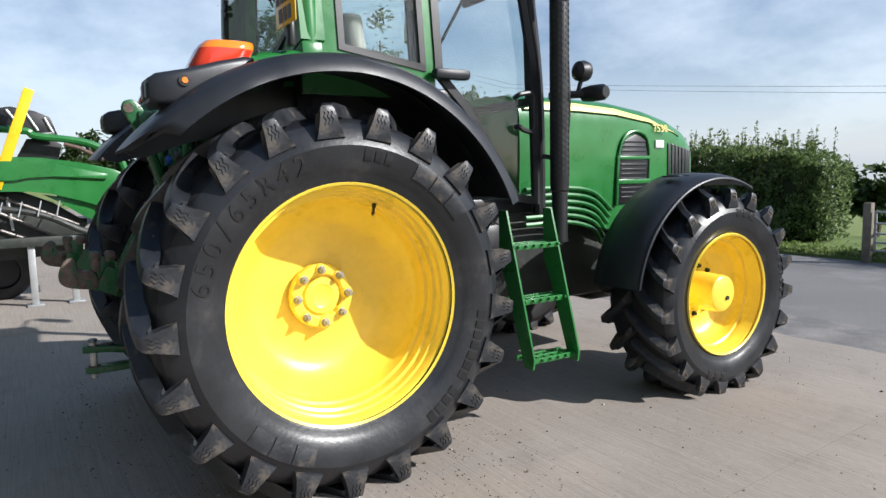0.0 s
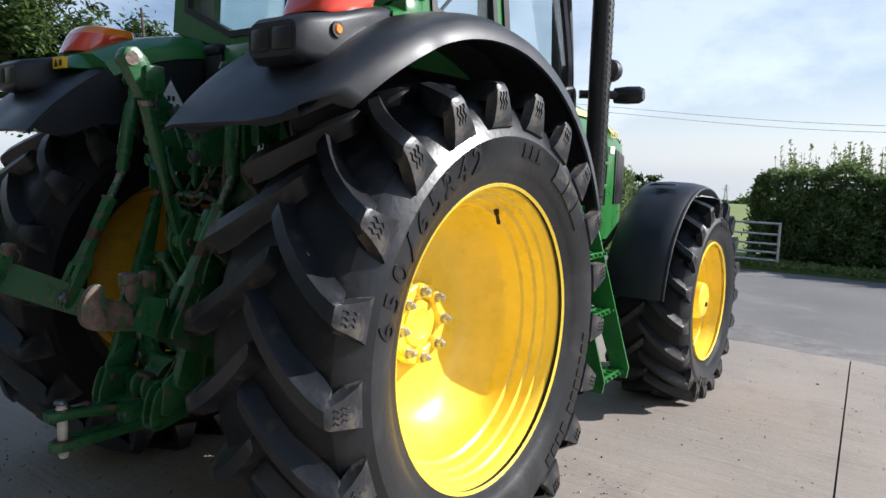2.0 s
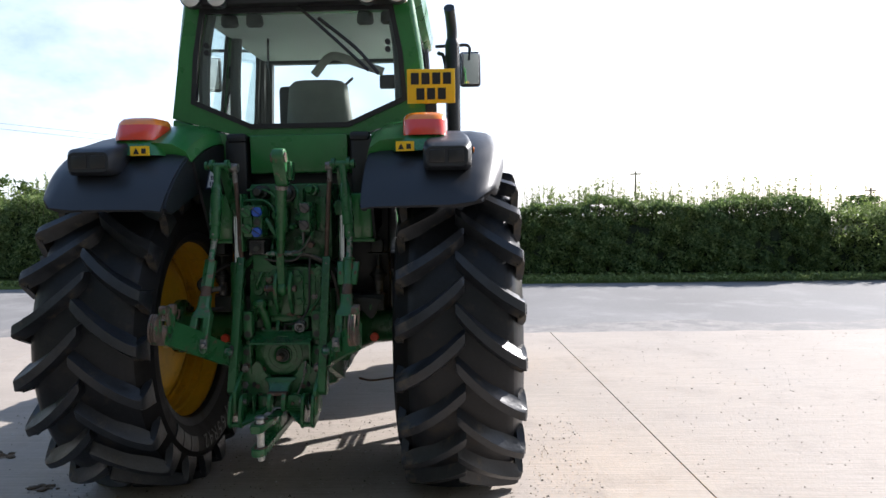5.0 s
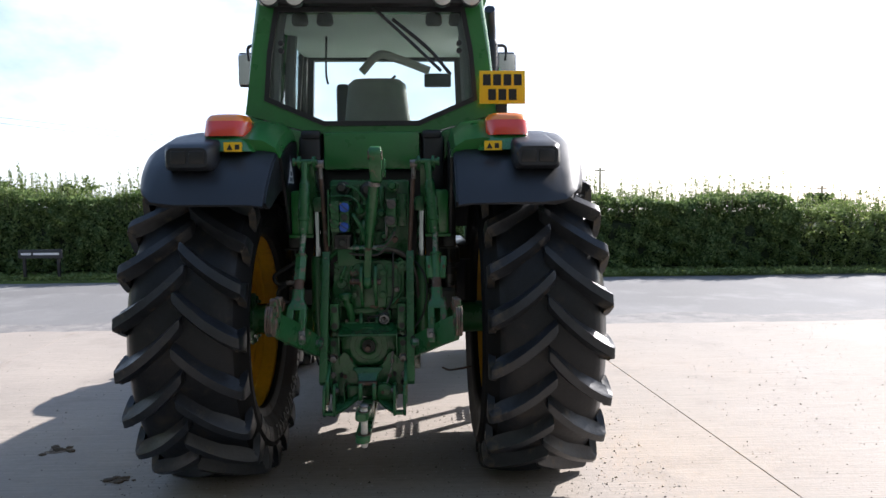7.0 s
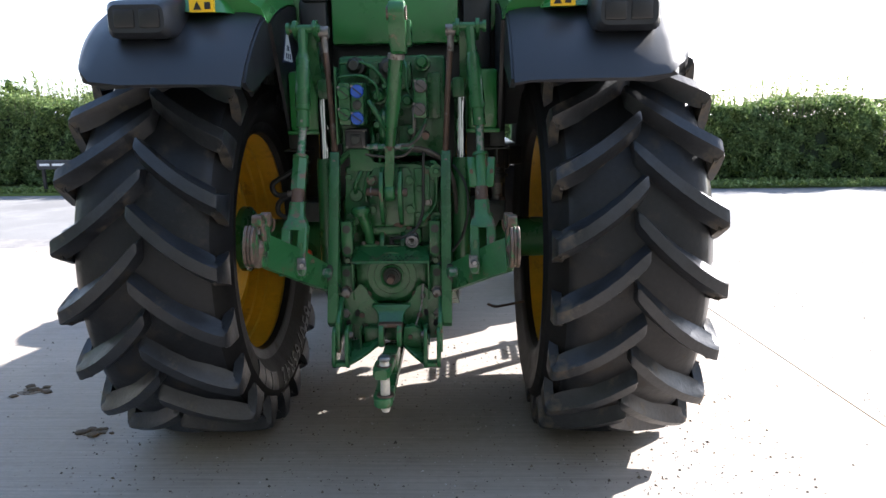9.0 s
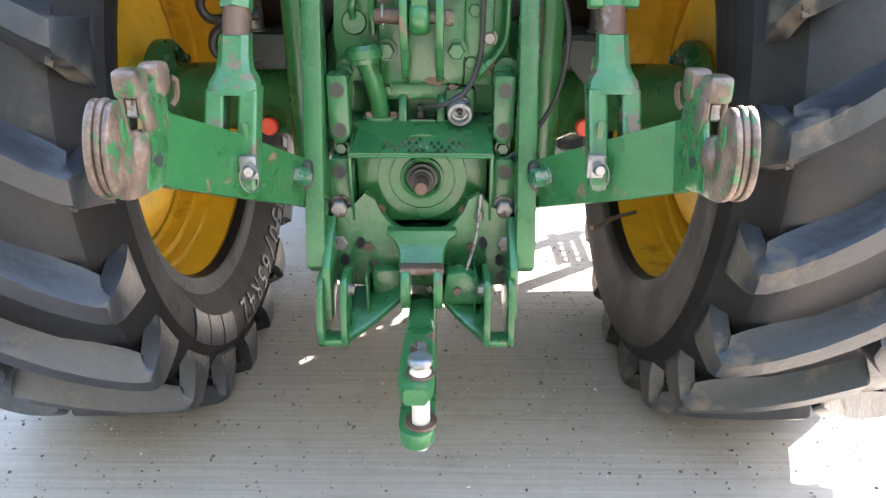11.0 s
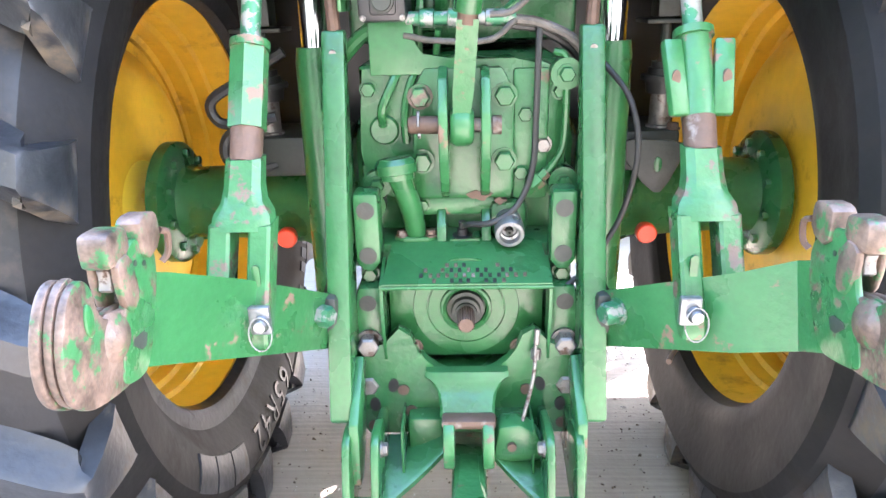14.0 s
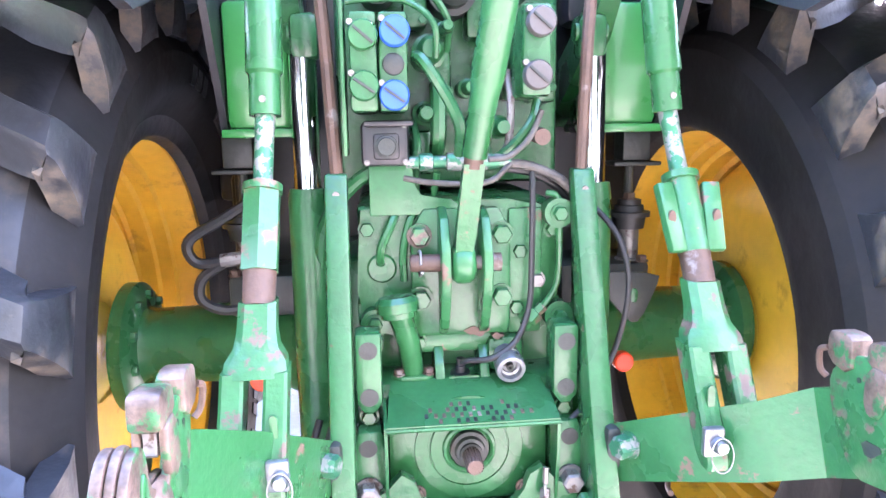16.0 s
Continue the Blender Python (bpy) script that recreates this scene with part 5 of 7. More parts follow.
bm = bmesh.new()
box(bm, (-0.105, -0.452, 1.015), (0.095, -0.40, 1.055), 0.008)
part("cover_foot", bm, WORN, cover)
bm = bmesh.new()
turned(bm, (-0.158, -0.44, 1.195), (-0.158, -0.452, 1.195), [(0, 0.03), (0.6, 0.03), (1, 0.026)], 20)
part("round_sensor", bm, HITCH, cover)
bm = bmesh.new()
box(bm, (0.098, -0.453, 1.05), (0.168, -0.44, 1.31), 0.006)
part("valve_plate", bm, WORN, cover, "flaking green valve plate")
for pts, r in (([(-0.16, -0.452, 1.205), (-0.158, -0.47, 1.24), (-0.135, -0.46, 1.29), (-0.115, -0.42, 1.33)], 0.009), ([(-0.115, -0.455, 1.17), (-0.115, -0.46, 1.23), (-0.10, -0.455, 1.29), (-0.07, -0.43, 1.335)], 0.008),
               ([(0.175, -0.455, 1.34), (0.195, -0.465, 1.33), (0.198, -0.47, 1.28), (0.196, -0.47, 1.17), (0.175, -0.475, 1.125), (0.145, -0.475, 1.09)], 0.007)):
    bm = bmesh.new()
    tube(bm, pts, r, 8)
    part("steel_pipe", bm, HITCH, cover)
bm = bmesh.new()
turned(bm, (0.165, -0.475, 1.112), (0.125, -0.475, 1.07), [(0, 0.012), (0.3, 0.012), (0.32, 0.017), (0.7, 0.017), (0.72, 0.011), (1, 0.011)], 6)
part("pipe_union", bm, WORN, cover)
bm = bmesh.new()
tube(bm, [(0.145, -0.455, 1.40), (0.142, -0.475, 1.33), (0.140, -0.48, 1.22), (0.135, -0.485, 1.12), (0.105, -0.50, 1.05), (0.055, -0.51, 1.018), (0.012, -0.49, 1.008), (-0.003, -0.474, 1.0)], 0.0062, 8)
part("corrugated_cable", bm, RUBBER_HOSE, tractor)
bm = bmesh.new()
turned(bm, (-0.005, -0.468, 0.97), (-0.005, -0.472, 1.008), [(0, 0.021), (0.22, 0.021), (0.24, 0.011), (0.6, 0.011), (0.62, 0.008), (1, 0.008)], 12)
part("speed_sensor", bm, BLACK, tractor)
# oil filler
bm = bmesh.new()
tube(bm, [(-0.100, -0.462, 0.972), (-0.108, -0.482, 1.04), (-0.128, -0.512, 1.12)], lambda t: 0.021 + 0.003 * t, 16)
filler = part("filler_tube", bm, HITCH, tractor, "green oil filler tube and cap")
bm = bmesh.new()
turned(bm, (-0.129, -0.516, 1.112), (-0.133, -0.512, 1.152), [(0, 0.034), (0.25, 0.036), (0.3, 0.042), (0.75, 0.043), (1, 0.034)], 18)
part("filler_cap", bm, HITCH, filler)
bm = bmesh.new()
prism(bm, [(-0.142, -0.440), (-0.062, -0.440), (-0.058, -0.478), (-0.075, -0.492), (-0.125, -0.492), (-0.146, -0.478)], "z", 0.970, 0.980, 0.003)
part("filler_flange", bm, HITCH, filler)
for x in (-0.128, -0.068):
    bm = bmesh.new()
    hexbolt(bm, (x - 0.002, -0.476, 0.979), (0, 0, 1), 0.010, 0.009)
    part("flange_bolt", bm, RUST, filler)
# socket
bm = bmesh.new()
lathe(bm, [(0.0, 0.026), (0.018, 0.026), (0.019, 0.029), (0.026, 0.029), (0.027, 0.0275), (0.032, 0.0275), (0.033, 0.030), (0.055, 0.030), (0.060, 0.028), (0.060, 0.021), (0.048, 0.0195), (0.046, 0.015), (0.04, 0.0145), (0.04, 0.0)], 32)
sock = part("coupler_socket", bm, ZINC, tractor, "bright steel coupler socket", pose(0.089, -0.47, 1.01, 0, 12, -90))
bm = bmesh.new()
lathe(bm, [(0.040, 0.0), (0.052, 0.003), (0.052, 0.007), (0.040, 0.008)], 14)
part("socket_core", bm, DARK, sock)
bm = bmesh.new()
box(bm, (0.05, -0.47, 0.97), (0.13, -0.40, 1.05), 0.02)
part("socket_boss", bm, HITCH, sock, at=(pose(0.089, -0.47, 1.01, 0, 12, -90)).inverted())

# side strips with holes and bolts
for s in (1, -1):
    bm = bmesh.new()
    prism(bm, [(s * 0.165, 1.095), (s * 0.215, 1.095), (s * 0.215, 0.955), (s * 0.20, 0.935), (s * 0.18, 0.935), (s * 0.165, 0.955)], "y", -0.562, -0.50, 0.008)
    st = part("side_strip", bm, HITCH, tractor)
    bm = bmesh.new()
    prism(bm, [(s * 0.168, 0.905), (s * 0.215, 0.905), (s * 0.228, 0.84), (s * 0.228, 0.66), (s * 0.16, 0.66), (s * 0.16, 0.84)], "y", -0.572, -0.50, 0.008)
    part("lower_strip", bm, HITCH, st)
    # the lower ones are near-black plugs, painted as the shade of open holes
    for z, x in ((1.062, 0.19), (0.970, 0.19), (0.872, 0.196), (0.742, 0.20), (0.668, 0.172), (0.648, 0.205)):
        bm = bmesh.new()
        y = -0.5635 if z > 0.92 else -0.5735
        turned(bm, (s * x, y, z), (s * x, y + 0.012, z), [(0, 0.0175), (0.3, 0.0165), (1, 0.015)], 16)
        part("dark_hole", bm, DARK if z > 0.80 else HOLE, st)
    for z, x in ((0.787, 0.197), (0.698, 0.202)):
        bm = bmesh.new()
        rod(bm, (s * x, -0.572, z), (s * x, -0.578, z), 0.027, n=18)
        turned(bm, (s * x, -0.578, z), (s * x, -0.606, z), [(0, 0.022), (0.85, 0.022), (1, 0.018)], 6)
        part("large_bolt", bm, STEEL, st)
    bm = bmesh.new()
    hexbolt(bm, (s * 0.192, -0.53, 0.92), (0, -1, 0), 0.015, 0.014)
    part("strip_bolt", bm, HITCH, st)

# power take-off with its shield
bm = bmesh.new()
box(bm, (-0.1585, -0.548, 0.735), (0.1585, -0.49, 0.952), 0.012)
part("bearing_plate", bm, HITCH, tractor, "green machined bearing plate")
bm = bmesh.new()
lathe(bm, [(0.0, 0.107), (0.004, 0.106), (0.004, 0.080), (0.001, 0.079), (0.001, 0.0765), (0.005, 0.0755), (0.005, 0.053), (0.012, 0.051), (0.014, 0.046), (0.010, 0.041), (0.003, 0.039), (0.003, 0.0)], 56)
pto = part("power_take_off", bm, HITCH, tractor, "splined power take-off stub in a ringed seal", pose(0, -0.548, 0.852, 0, 0, -90))
bm = bmesh.new()
turned(bm, (0.0, 0, 0), (0.034, 0, 0), [(0, 0.038), (0.45, 0.037), (0.5, 0.030), (0.8, 0.028), (0.85, 0.022), (1, 0.021)], 28)
part("dark_seal", bm, DARK, pto)
bm = bmesh.new()
rings = []
for x, g in [(0.0, 1), (0.082, 1), (0.087, 0.9)]:
    rings.append([(x, (0.0145 + (0.0028 if i % 4 < 2 else 0)) * g * math.cos(2 * math.pi * i / 72), (0.0145 + (0.0028 if i % 4 < 2 else 0)) * g * math.sin(2 * math.pi * i / 72)) for i in range(72)])
ring_loft(bm, rings)
part("splined_shaft", bm, RUST, pto)
bm = bmesh.new()
HO = [(-0.15, -0.49, 0.972), (0.155, -0.49, 0.972), (0.164, -0.618, 0.932), (-0.160, -0.618, 0.932)]
ring_loft(bm, [[Vector(p) for p in HO], [Vector(p) - Vector((0, 0, 0.007)) for p in HO]])
shield = part("shield_top", bm, HITCH, tractor, "green pressed shield over the power take-off")
bm = bmesh.new()
for s in (1, -1):
    x = 0.162 * s
    prism(bm, [(-0.618, 0.930), (-0.53, 0.955), (-0.53, 0.70), (-0.56, 0.70), (-0.60, 0.76), (-0.616, 0.86)], "x", x - 0.003, x + 0.003)
tube(bm, [(-0.162, -0.619, 0.925), (-0.08, -0.619, 0.925), (0.08, -0.619, 0.925), (0.166, -0.619, 0.925)], 0.004, 6)
part("shield_side", bm, HITCH, shield)
# slots are thin plates on the shield; black ones paint the shade inside
for r, n0, y in ((0, 9, -0.609), (1, 13, -0.594), (2, 11, -0.579), (3, 7, -0.565)):
    for k in range(n0):
        x = (k - (n0 - 1) / 2) * 0.0165 + 0.006 + (0.008 if r % 2 else 0)
        if random.random() < 0.12:
            continue
        z = 0.932 + (y + 0.618) * 0.3125
        bm = bmesh.new()
        box(bm, (-0.0035, -0.006, -0.001), (0.0035, 0.006, 0.001), 0.0006, 1, m=pose(x + random.uniform(-0.001, 0.001), y, z + 0.0005, 17.3, 0, 0))
        part("shield_slot", bm, HOLE if random.random() < 0.55 else RUST, shield)

# lower plate with a round cut-out
bm = bmesh.new()
cut = [(0.115 * math.cos(radians(a)), 0.845 + 0.125 * math.sin(radians(a))) for a in range(180, 361, 15)]
prism(bm, [(-0.165, 0.795), (-0.135, 0.828)] + cut[1:-1] + [(0.135, 0.828), (0.165, 0.795), (0.205, 0.78), (0.215, 0.60), (0.205, 0.585), (-0.205, 0.585), (-0.215, 0.60), (-0.205, 0.78)], "y", -0.60, -0.575)
lower = part("lower_plate", bm, HITCH, tractor, "green plate with a round cut-out under the power take-off")
bm = bmesh.new()
box(bm, (-0.17, -0.575, 0.56), (0.17, -0.45, 0.705), 0.02)
part("plate_back", bm, HITCH, lower)
for x in (-0.105, 0.105):
    bm = bmesh.new()
    hexbolt(bm, (x, -0.575, 0.775), (0, -1, 0), 0.014, 0.008)
    part("plate_bolt", bm, RUST, lower)
for x, z in ((-0.13, 0.69), (-0.115, 0.64), (0.12, 0.69), (-0.195, 0.605), (0.195, 0.61)):
    bm = bmesh.new()
    rod(bm, (x, -0.600, z), (x, -0.604, z), 0.012, n=14)
    part("rust_spot_plug", bm, RUST, lower)
# black ovals on the plate paint the shade inside oblong holes
for x, z, a in ((-0.150, 0.700, 10), (0.148, 0.702, -12), (0.19, 0.655, 0), (-0.19, 0.655, 0)):
    bm = bmesh.new()
    prism(bm, [(x + 0.011 * math.cos(radians(q)), z + 0.016 * math.sin(radians(q + a))) for q in range(0, 360, 30)], "y", -0.6025, -0.59)
    part("oblong_hole", bm, HOLE, lower)
bm = bmesh.new()
prism(bm, [(-0.178, 1.40), (-0.092, 1.40), (-0.092, 1.358), (-0.078, 1.338), (-0.02, 1.334), (0.0, 1.318), (0.0, 1.302), (-0.178, 1.302)], "y", -0.462, -0.447, 0.003)
part("valve_bracket", bm, HITCH, cover, "green bent bracket plate")
for x, z, r in ((-0.19, 1.045, 0.030), (0.196, 1.30, 0.030), (0.198, 1.09, 0.030), (-0.175, 1.09, 0.028)):
    bm = bmesh.new()
    rod(bm, (x, -0.44, z), (x, -0.478, z), r, n=18)
    hexbolt(bm, (x, -0.478, z), (0, -1, 0), 0.015, 0.014)
    part("bolt_lug", bm, HITCH, cover)
for x, z, w, h, q0 in ((0.030, 1.062, 0.024, 0.009, 0.0), (0.072, 1.050, 0.012, 0.006, 1.0)):
    bm = bmesh.new()
    ring = [2 * math.pi * k / 22 for k in range(22)]
    prism(bm, [(x + w * (1 + 0.25 * math.sin(3 * q + q0)) * math.cos(q), z + h * (1 + 0.35 * math.sin(4 * q + q0)) * math.sin(q)) for q in ring], "y", -0.4705, -0.450)
    part("rust_smear", bm, RUST, cover, "brown rust where the paint has flaked")
# hammer strap
bm = bmesh.new()
ring_loft(bm, [[(-w, -0.598, z), (w, -0.598, z), (w, y, z), (w * 0.9, y - 0.006, z), (-w * 0.9, y - 0.006, z), (-w, y, z)] for z, w, y in ((0.742, 0.082, -0.616), (0.732, 0.084, -0.622), (0.722, 0.070, -0.626), (0.708, 0.058, -0.640), (0.690, 0.054, -0.656), (0.672, 0.054, -0.672))])
part("hammer_strap", bm, HITCH, lower)
for x in (-0.036, 0.040):
    bm = bmesh.new()
    soft_plate(bm, rounded([(-0.60, 0.665), (-0.66, 0.682), (-0.70, 0.682), (-0.728, 0.66), (-0.735, 0.615), (-0.722, 0.582), (-0.69, 0.585), (-0.66, 0.625), (-0.60, 0.635)]), "x", x - 0.011, x + 0.011, 0.004)
    part("strap_ear", bm, SCUFFED, lower)
bm = bmesh.new()
box(bm, (-0.05, -0.705, 0.664), (0.055, -0.67, 0.684), 0.007)
part("strap_bar", bm, RUST, lower)
# drawbar with clevis and ball pin
bm = bmesh.new()
for z0, z1, y1 in ((0.468, 0.505, -1.032),):
    pts = [(-0.034, -0.30), (-0.034, y1)] + [(0.036 * math.cos(radians(a)) + 0.002, y1 + 0.036 * math.sin(radians(a))) for a in range(190, 351, 20)] + [(0.038, y1), (0.038, -0.30)]
    prism(bm, pts, "z", z0, z1, 0.005)
drawbar = part("drawbar", bm, WORN, tractor, "green clevis drawbar with a bright ball pin")
bm = bmesh.new()
rings = []
for y, z, w in [(-0.66, 0.56, 0.024), (-0.74, 0.56, 0.026), (-0.80, 0.575, 0.034), (-0.88, 0.585, 0.036), (-0.95, 0.600, 0.037), (-1.02, 0.606, 0.037), (-1.055, 0.607, 0.034), (-1.075, 0.607, 0.022)]:
    w *= 0.9
    rings.append([(-w + 0.004, y, z - 0.02), (w, y, z - 0.02), (w + 0.004, y, z - 0.014), (w + 0.004, y, z + 0.010), (w - 0.002, y, z + 0.016), (-w + 0.006, y, z + 0.016), (-w, y, z + 0.010), (-w, y, z - 0.014)])
ring_loft(bm, rings)
part("upper_jaw", bm, WORN, drawbar)
bm = bmesh.new()
box(bm, (-0.03, -0.80, 0.50), (0.034, -0.62, 0.575), 0.008)
part("jaw_spacer", bm, HITCH, drawbar)
bm = bmesh.new()
turned(bm, (0.010, -1.022, 0.44), (0.010, -1.022, 0.660), [(0, 0.014), (0.05, 0.018), (0.77, 0.018), (0.80, 0.024), (0.84, 0.023), (0.88, 0.017), (0.90, 0.017), (0.93, 0.021)], 24)
pin = part("ball_pin", bm, BRIGHT, drawbar, "bright worn drawbar pin")
bm = bmesh.new()
turned(bm, (0.010, -1.022, 0.644), (0.010, -1.022, 0.662), [(0, 0.021), (0.3, 0.025), (0.7, 0.024), (0.9, 0.021), (1, 0.016)], 24)
part("pin_cap", bm, ZINC, pin, "plated pin cap")
for z0, z1, r0, r1 in ((0.505, 0.510, 0.020, 0.0335), (0.6235, 0.627, 0.018, 0.029)):
    bm = bmesh.new()
    lathe(bm, [(z0, r0), (z1, r0), (z1, r1 - 0.002), (z0, r1)], 28)
    bm.transform(pose(0.010, -1.022, 0) @ Matrix.Rotation(-math.pi / 2, 4, "Y"))
    part("wear_ring", bm, RUST, drawbar, "rusty worn ring round the pin")
bm = bmesh.new()
box(bm, (0.001, -0.985, 0.622), (0.018, -0.925, 0.630), 0.003)
part("pin_retainer", bm, STEEL, drawbar)
bm = bmesh.new()
hexbolt(bm, (0.004, -0.93, 0.612), (0, 0, 1), 0.015, 0.012)
part("jaw_bolt", bm, RUST, drawbar)
# release cylinder on the right
bm = bmesh.new()
turned(bm, (0.05, -0.66, 0.60), (0.165, -0.655, 0.60), [(0, 0.03), (0.1, 0.036), (0.8, 0.034), (0.85, 0.028), (1, 0.026)], 16)
prism(bm, [(0.05, 0.60), (0.06, 0.665), (0.10, 0.672), (0.135, 0.65), (0.15, 0.60)], "y", -0.70, -0.65, 0.006)
lock = part("release_latch", bm, HITCH, tractor, "green cast hitch release latch")
bm = bmesh.new()
rod(bm, (0.085, -0.70, 0.625), (0.085, -0.708, 0.625), 0.009, n=12)
part("latch_pin", bm, RUST, lock)
bm = bmesh.new()
tube(bm, [(0.135, -0.62, 0.80), (0.13, -0.64, 0.74), (0.105, -0.68, 0.66)], 0.004, 6)
rod(bm, (0.137, -0.615, 0.79), (0.135, -0.62, 0.77), 0.010, n=6)
rod(bm, (0.139, -0.61, 0.83), (0.137, -0.615, 0.80), 0.006, n=6)
part("release_rod", bm, STEEL, lock)

# pick-up hitch frame
for s in (1, -1):
    bm = bmesh.new()
    lean = [(-0.49, 1.388), (-0.455, 1.388), (-0.60, 0.66), (-0.675, 0.66), (-0.715, 0.69)]
    x0, x1 = sorted((s * 0.218, s * 0.262))
    prism(bm, lean, "x", x0, x1, 0.006)
    lift = part("hitch_side_bar", bm, HITCH, tractor, "green upright hitch bar")
    bm = bmesh.new()
    rod(bm, (s * 0.24, -0.495, 1.35), (s * 0.24, -0.503, 1.348), 0.007, n=10)
    part("bar_rivet", bm, STEEL, lift)
    bm = bmesh.new()
    tube(bm, [(s * 0.238, -0.475, 1.37), (s * 0.25, -0.465, 1.62), (s * 0.264, -0.46, 1.83)], 0.0125, 10)
    part("lift_rod", bm, RUST, lift, "brown rusty lift rod")
    bm = bmesh.new()
    tube(bm, [(s * 0.264, -0.46, 1.80), (s * 0.267, -0.46, 1.88)], 0.0145, 10, smooth=False)
    rod(bm, (s * 0.245, -0.46, 1.885), (s * 0.29, -0.46, 1.885), 0.024, n=16)
    part("rod_end", bm, STEEL, lift)
    # inner strip that carries the pick-up fork
    bm = bmesh.new()
    prism(bm, [(-0.60, 0.76), (-0.62, 0.78), (-0.74, 0.70), (-0.755, 0.575), (-0.72, 0.565), (-0.66, 0.62)], "x", *sorted((s * 0.203, s * 0.222)), 0.004)
    part("fork_link", bm, WORN, lift)
    o = 0.034 if s > 0 else 0.014
    for x in (0.232 - o, 0.178 - o):
        bm = bmesh.new()
        soft_plate(bm, rounded([(-0.56, 0.64), (-0.70, 0.682), (-0.752, 0.682), (-0.772, 0.655), (-0.800, 0.560), (-0.787, 0.519), (-0.752, 0.509), (-0.62, 0.545), (-0.56, 0.57)]), "x", *sorted((s * x, s * (x + 0.016))), 0.004)
        part("fork_plate", bm, HITCH, lift)
    bm = bmesh.new()
    box(bm, (min(s * (0.178 - o), s * (0.248 - o)), -0.788, 0.523), (max(s * (0.178 - o), s * (0.248 - o)), -0.74, 0.541), 0.006)
    part("fork_base", bm, WORN, lift)
    bm = bmesh.new()
    hexbolt(bm, (s * (0.178 - o), -0.735, 0.645), (-s, 0, 0), 0.013, 0.009)
    part("fork_bolt", bm, STEEL, lift)
    bm = bmesh.new()
    rings = []
    for k in range(9):
        q = k / 8
        x = s * (0.182 - o + (0.03 - 0.182 + o) * q)
        y, z = -0.775 + 0.11 * q ** 0.8, 0.524 + 0.072 * q ** 1.6
        rings.append([(x, y, z), (x, -0.60, z + 0.04 - 0.025 * q), (x, -0.60, z + 0.056 - 0.025 * q), (x, y + 0.004, z + 0.020), (x, y - 0.004, z + 0.014)])
    ring_loft(bm, rings)
    part("gusset", bm, HITCH, lift)
    bm = bmesh.new()
    box(bm, (min(s * 0.05, s * 0.12), -0.64, 0.565), (max(s * 0.05, s * 0.12), -0.59, 0.645), 0.006)
    box(bm, (min(s * 0.125, s * 0.13), -0.70, 0.55), (max(s * 0.125, s * 0.13), -0.60, 0.66), 0.002)
    part("lower_box", bm, HITCH, lift)
    # hydraulic lift cylinder
    bm = bmesh.new()
    turned(bm, (s * 0.305, -0.36, 0.78), (s * 0.305, -0.345, 1.35), [(0, 0.03), (0.05, 0.042), (0.95, 0.042), (1, 0.038)], 24)
    cyl = part("lift_cylinder", bm, HITCH, tractor, "green lift cylinder with a chrome ram")
    bm = bmesh.new()
    rod(bm, (s * 0.305, -0.345, 1.35), (s * 0.305, -0.335, 1.62), 0.028, n=24)
    part("chrome_ram", bm, CHROME, cyl, "polished chrome ram")
    bm = bmesh.new()
    box(bm, (min(s * 0.268, s * 0.326), -0.37, 1.61), (max(s * 0.268, s * 0.326), -0.30, 1.70), 0.015)
    rod(bm, (s * 0.262, -0.335, 1.665), (s * 0.332, -0.335, 1.665), 0.02, n=12)
    part("ram_eye", bm, HITCH, cyl)
    # lift arm
    bm = bmesh.new()
    ring_loft(bm, [[(s * (0.325 + dx), y + oy, z + oz) for dx, oy, oz in ((-0.022, 0, h), (0.022, 0, h), (0.022, 0.0, -h), (-0.022, 0, -h))] for y, z, h in [(0.02, 1.53, 0.06), (-0.15, 1.61, 0.055), (-0.32, 1.705, 0.05), (-0.39, 1.785, 0.05), (-0.45, 1.87, 0.035)]])
    for dx in (-0.03, 0.052):
        c = s * (0.325 + dx)
        prism(bm, [(-0.43, 1.845), (-0.505, 1.865), (-0.53, 1.895), (-0.515, 1.925), (-0.48, 1.93), (-0.42, 1.90)], "x", c - 0.009, c + 0.009, 0.004)
    arm = part("lift_arm", bm, HITCH, tractor, "green lift arm")
    bm = bmesh.new()
    rod(bm, (s * 0.275, -0.50, 1.895), (s * 0.405, -0.50, 1.895), 0.016, n=14)
    rod(bm, (s * 0.398, -0.50, 1.895), (s * 0.412, -0.50, 1.895), 0.024, n=14)
    part("arm_pin", bm, WORN, arm)
    # lift link: upper sleeve, threaded rod, adjuster, fork
    top = Vector((s * 0.345, -0.505, 1.89))
    mid, low = (Vector((-0.350, -0.562, 1.51)), Vector((-0.362, -0.822, 0.97))) if s < 0 else (Vector((0.383, -0.53, 1.51)), Vector((0.390, -0.805, 0.97)))

    def along(t, dx=0.0):
        p = top.lerp(mid, t / 0.413) if t < 0.413 else mid.lerp(low, (t - 0.413) / 0.587)
        return Vector((p.x + s * dx, p.y, p.z))
    bm = bmesh.new()
    turned(bm, along(0.0), along(0.12), [(0, 0.02), (0.2, 0.022), (0.7, 0.018), (1, 0.024)], 8)
    turned(bm, along(0.11), along(0.43), [(0, 0.024), (0.08, 0.03), (0.75, 0.032), (0.77, 0.027), (1, 0.027)], 20)
    link = part("lift_link", bm, HITCH, tractor, "green adjustable lift link")
    bm = bmesh.new()
    rod(bm, along(0.40) + Vector((0, -0.026, 0)), along(0.40) + Vector((0, -0.036, 0)), 0.006, n=8)
    part("grease_nipple", bm, STEEL, link)
    bm = bmesh.new()
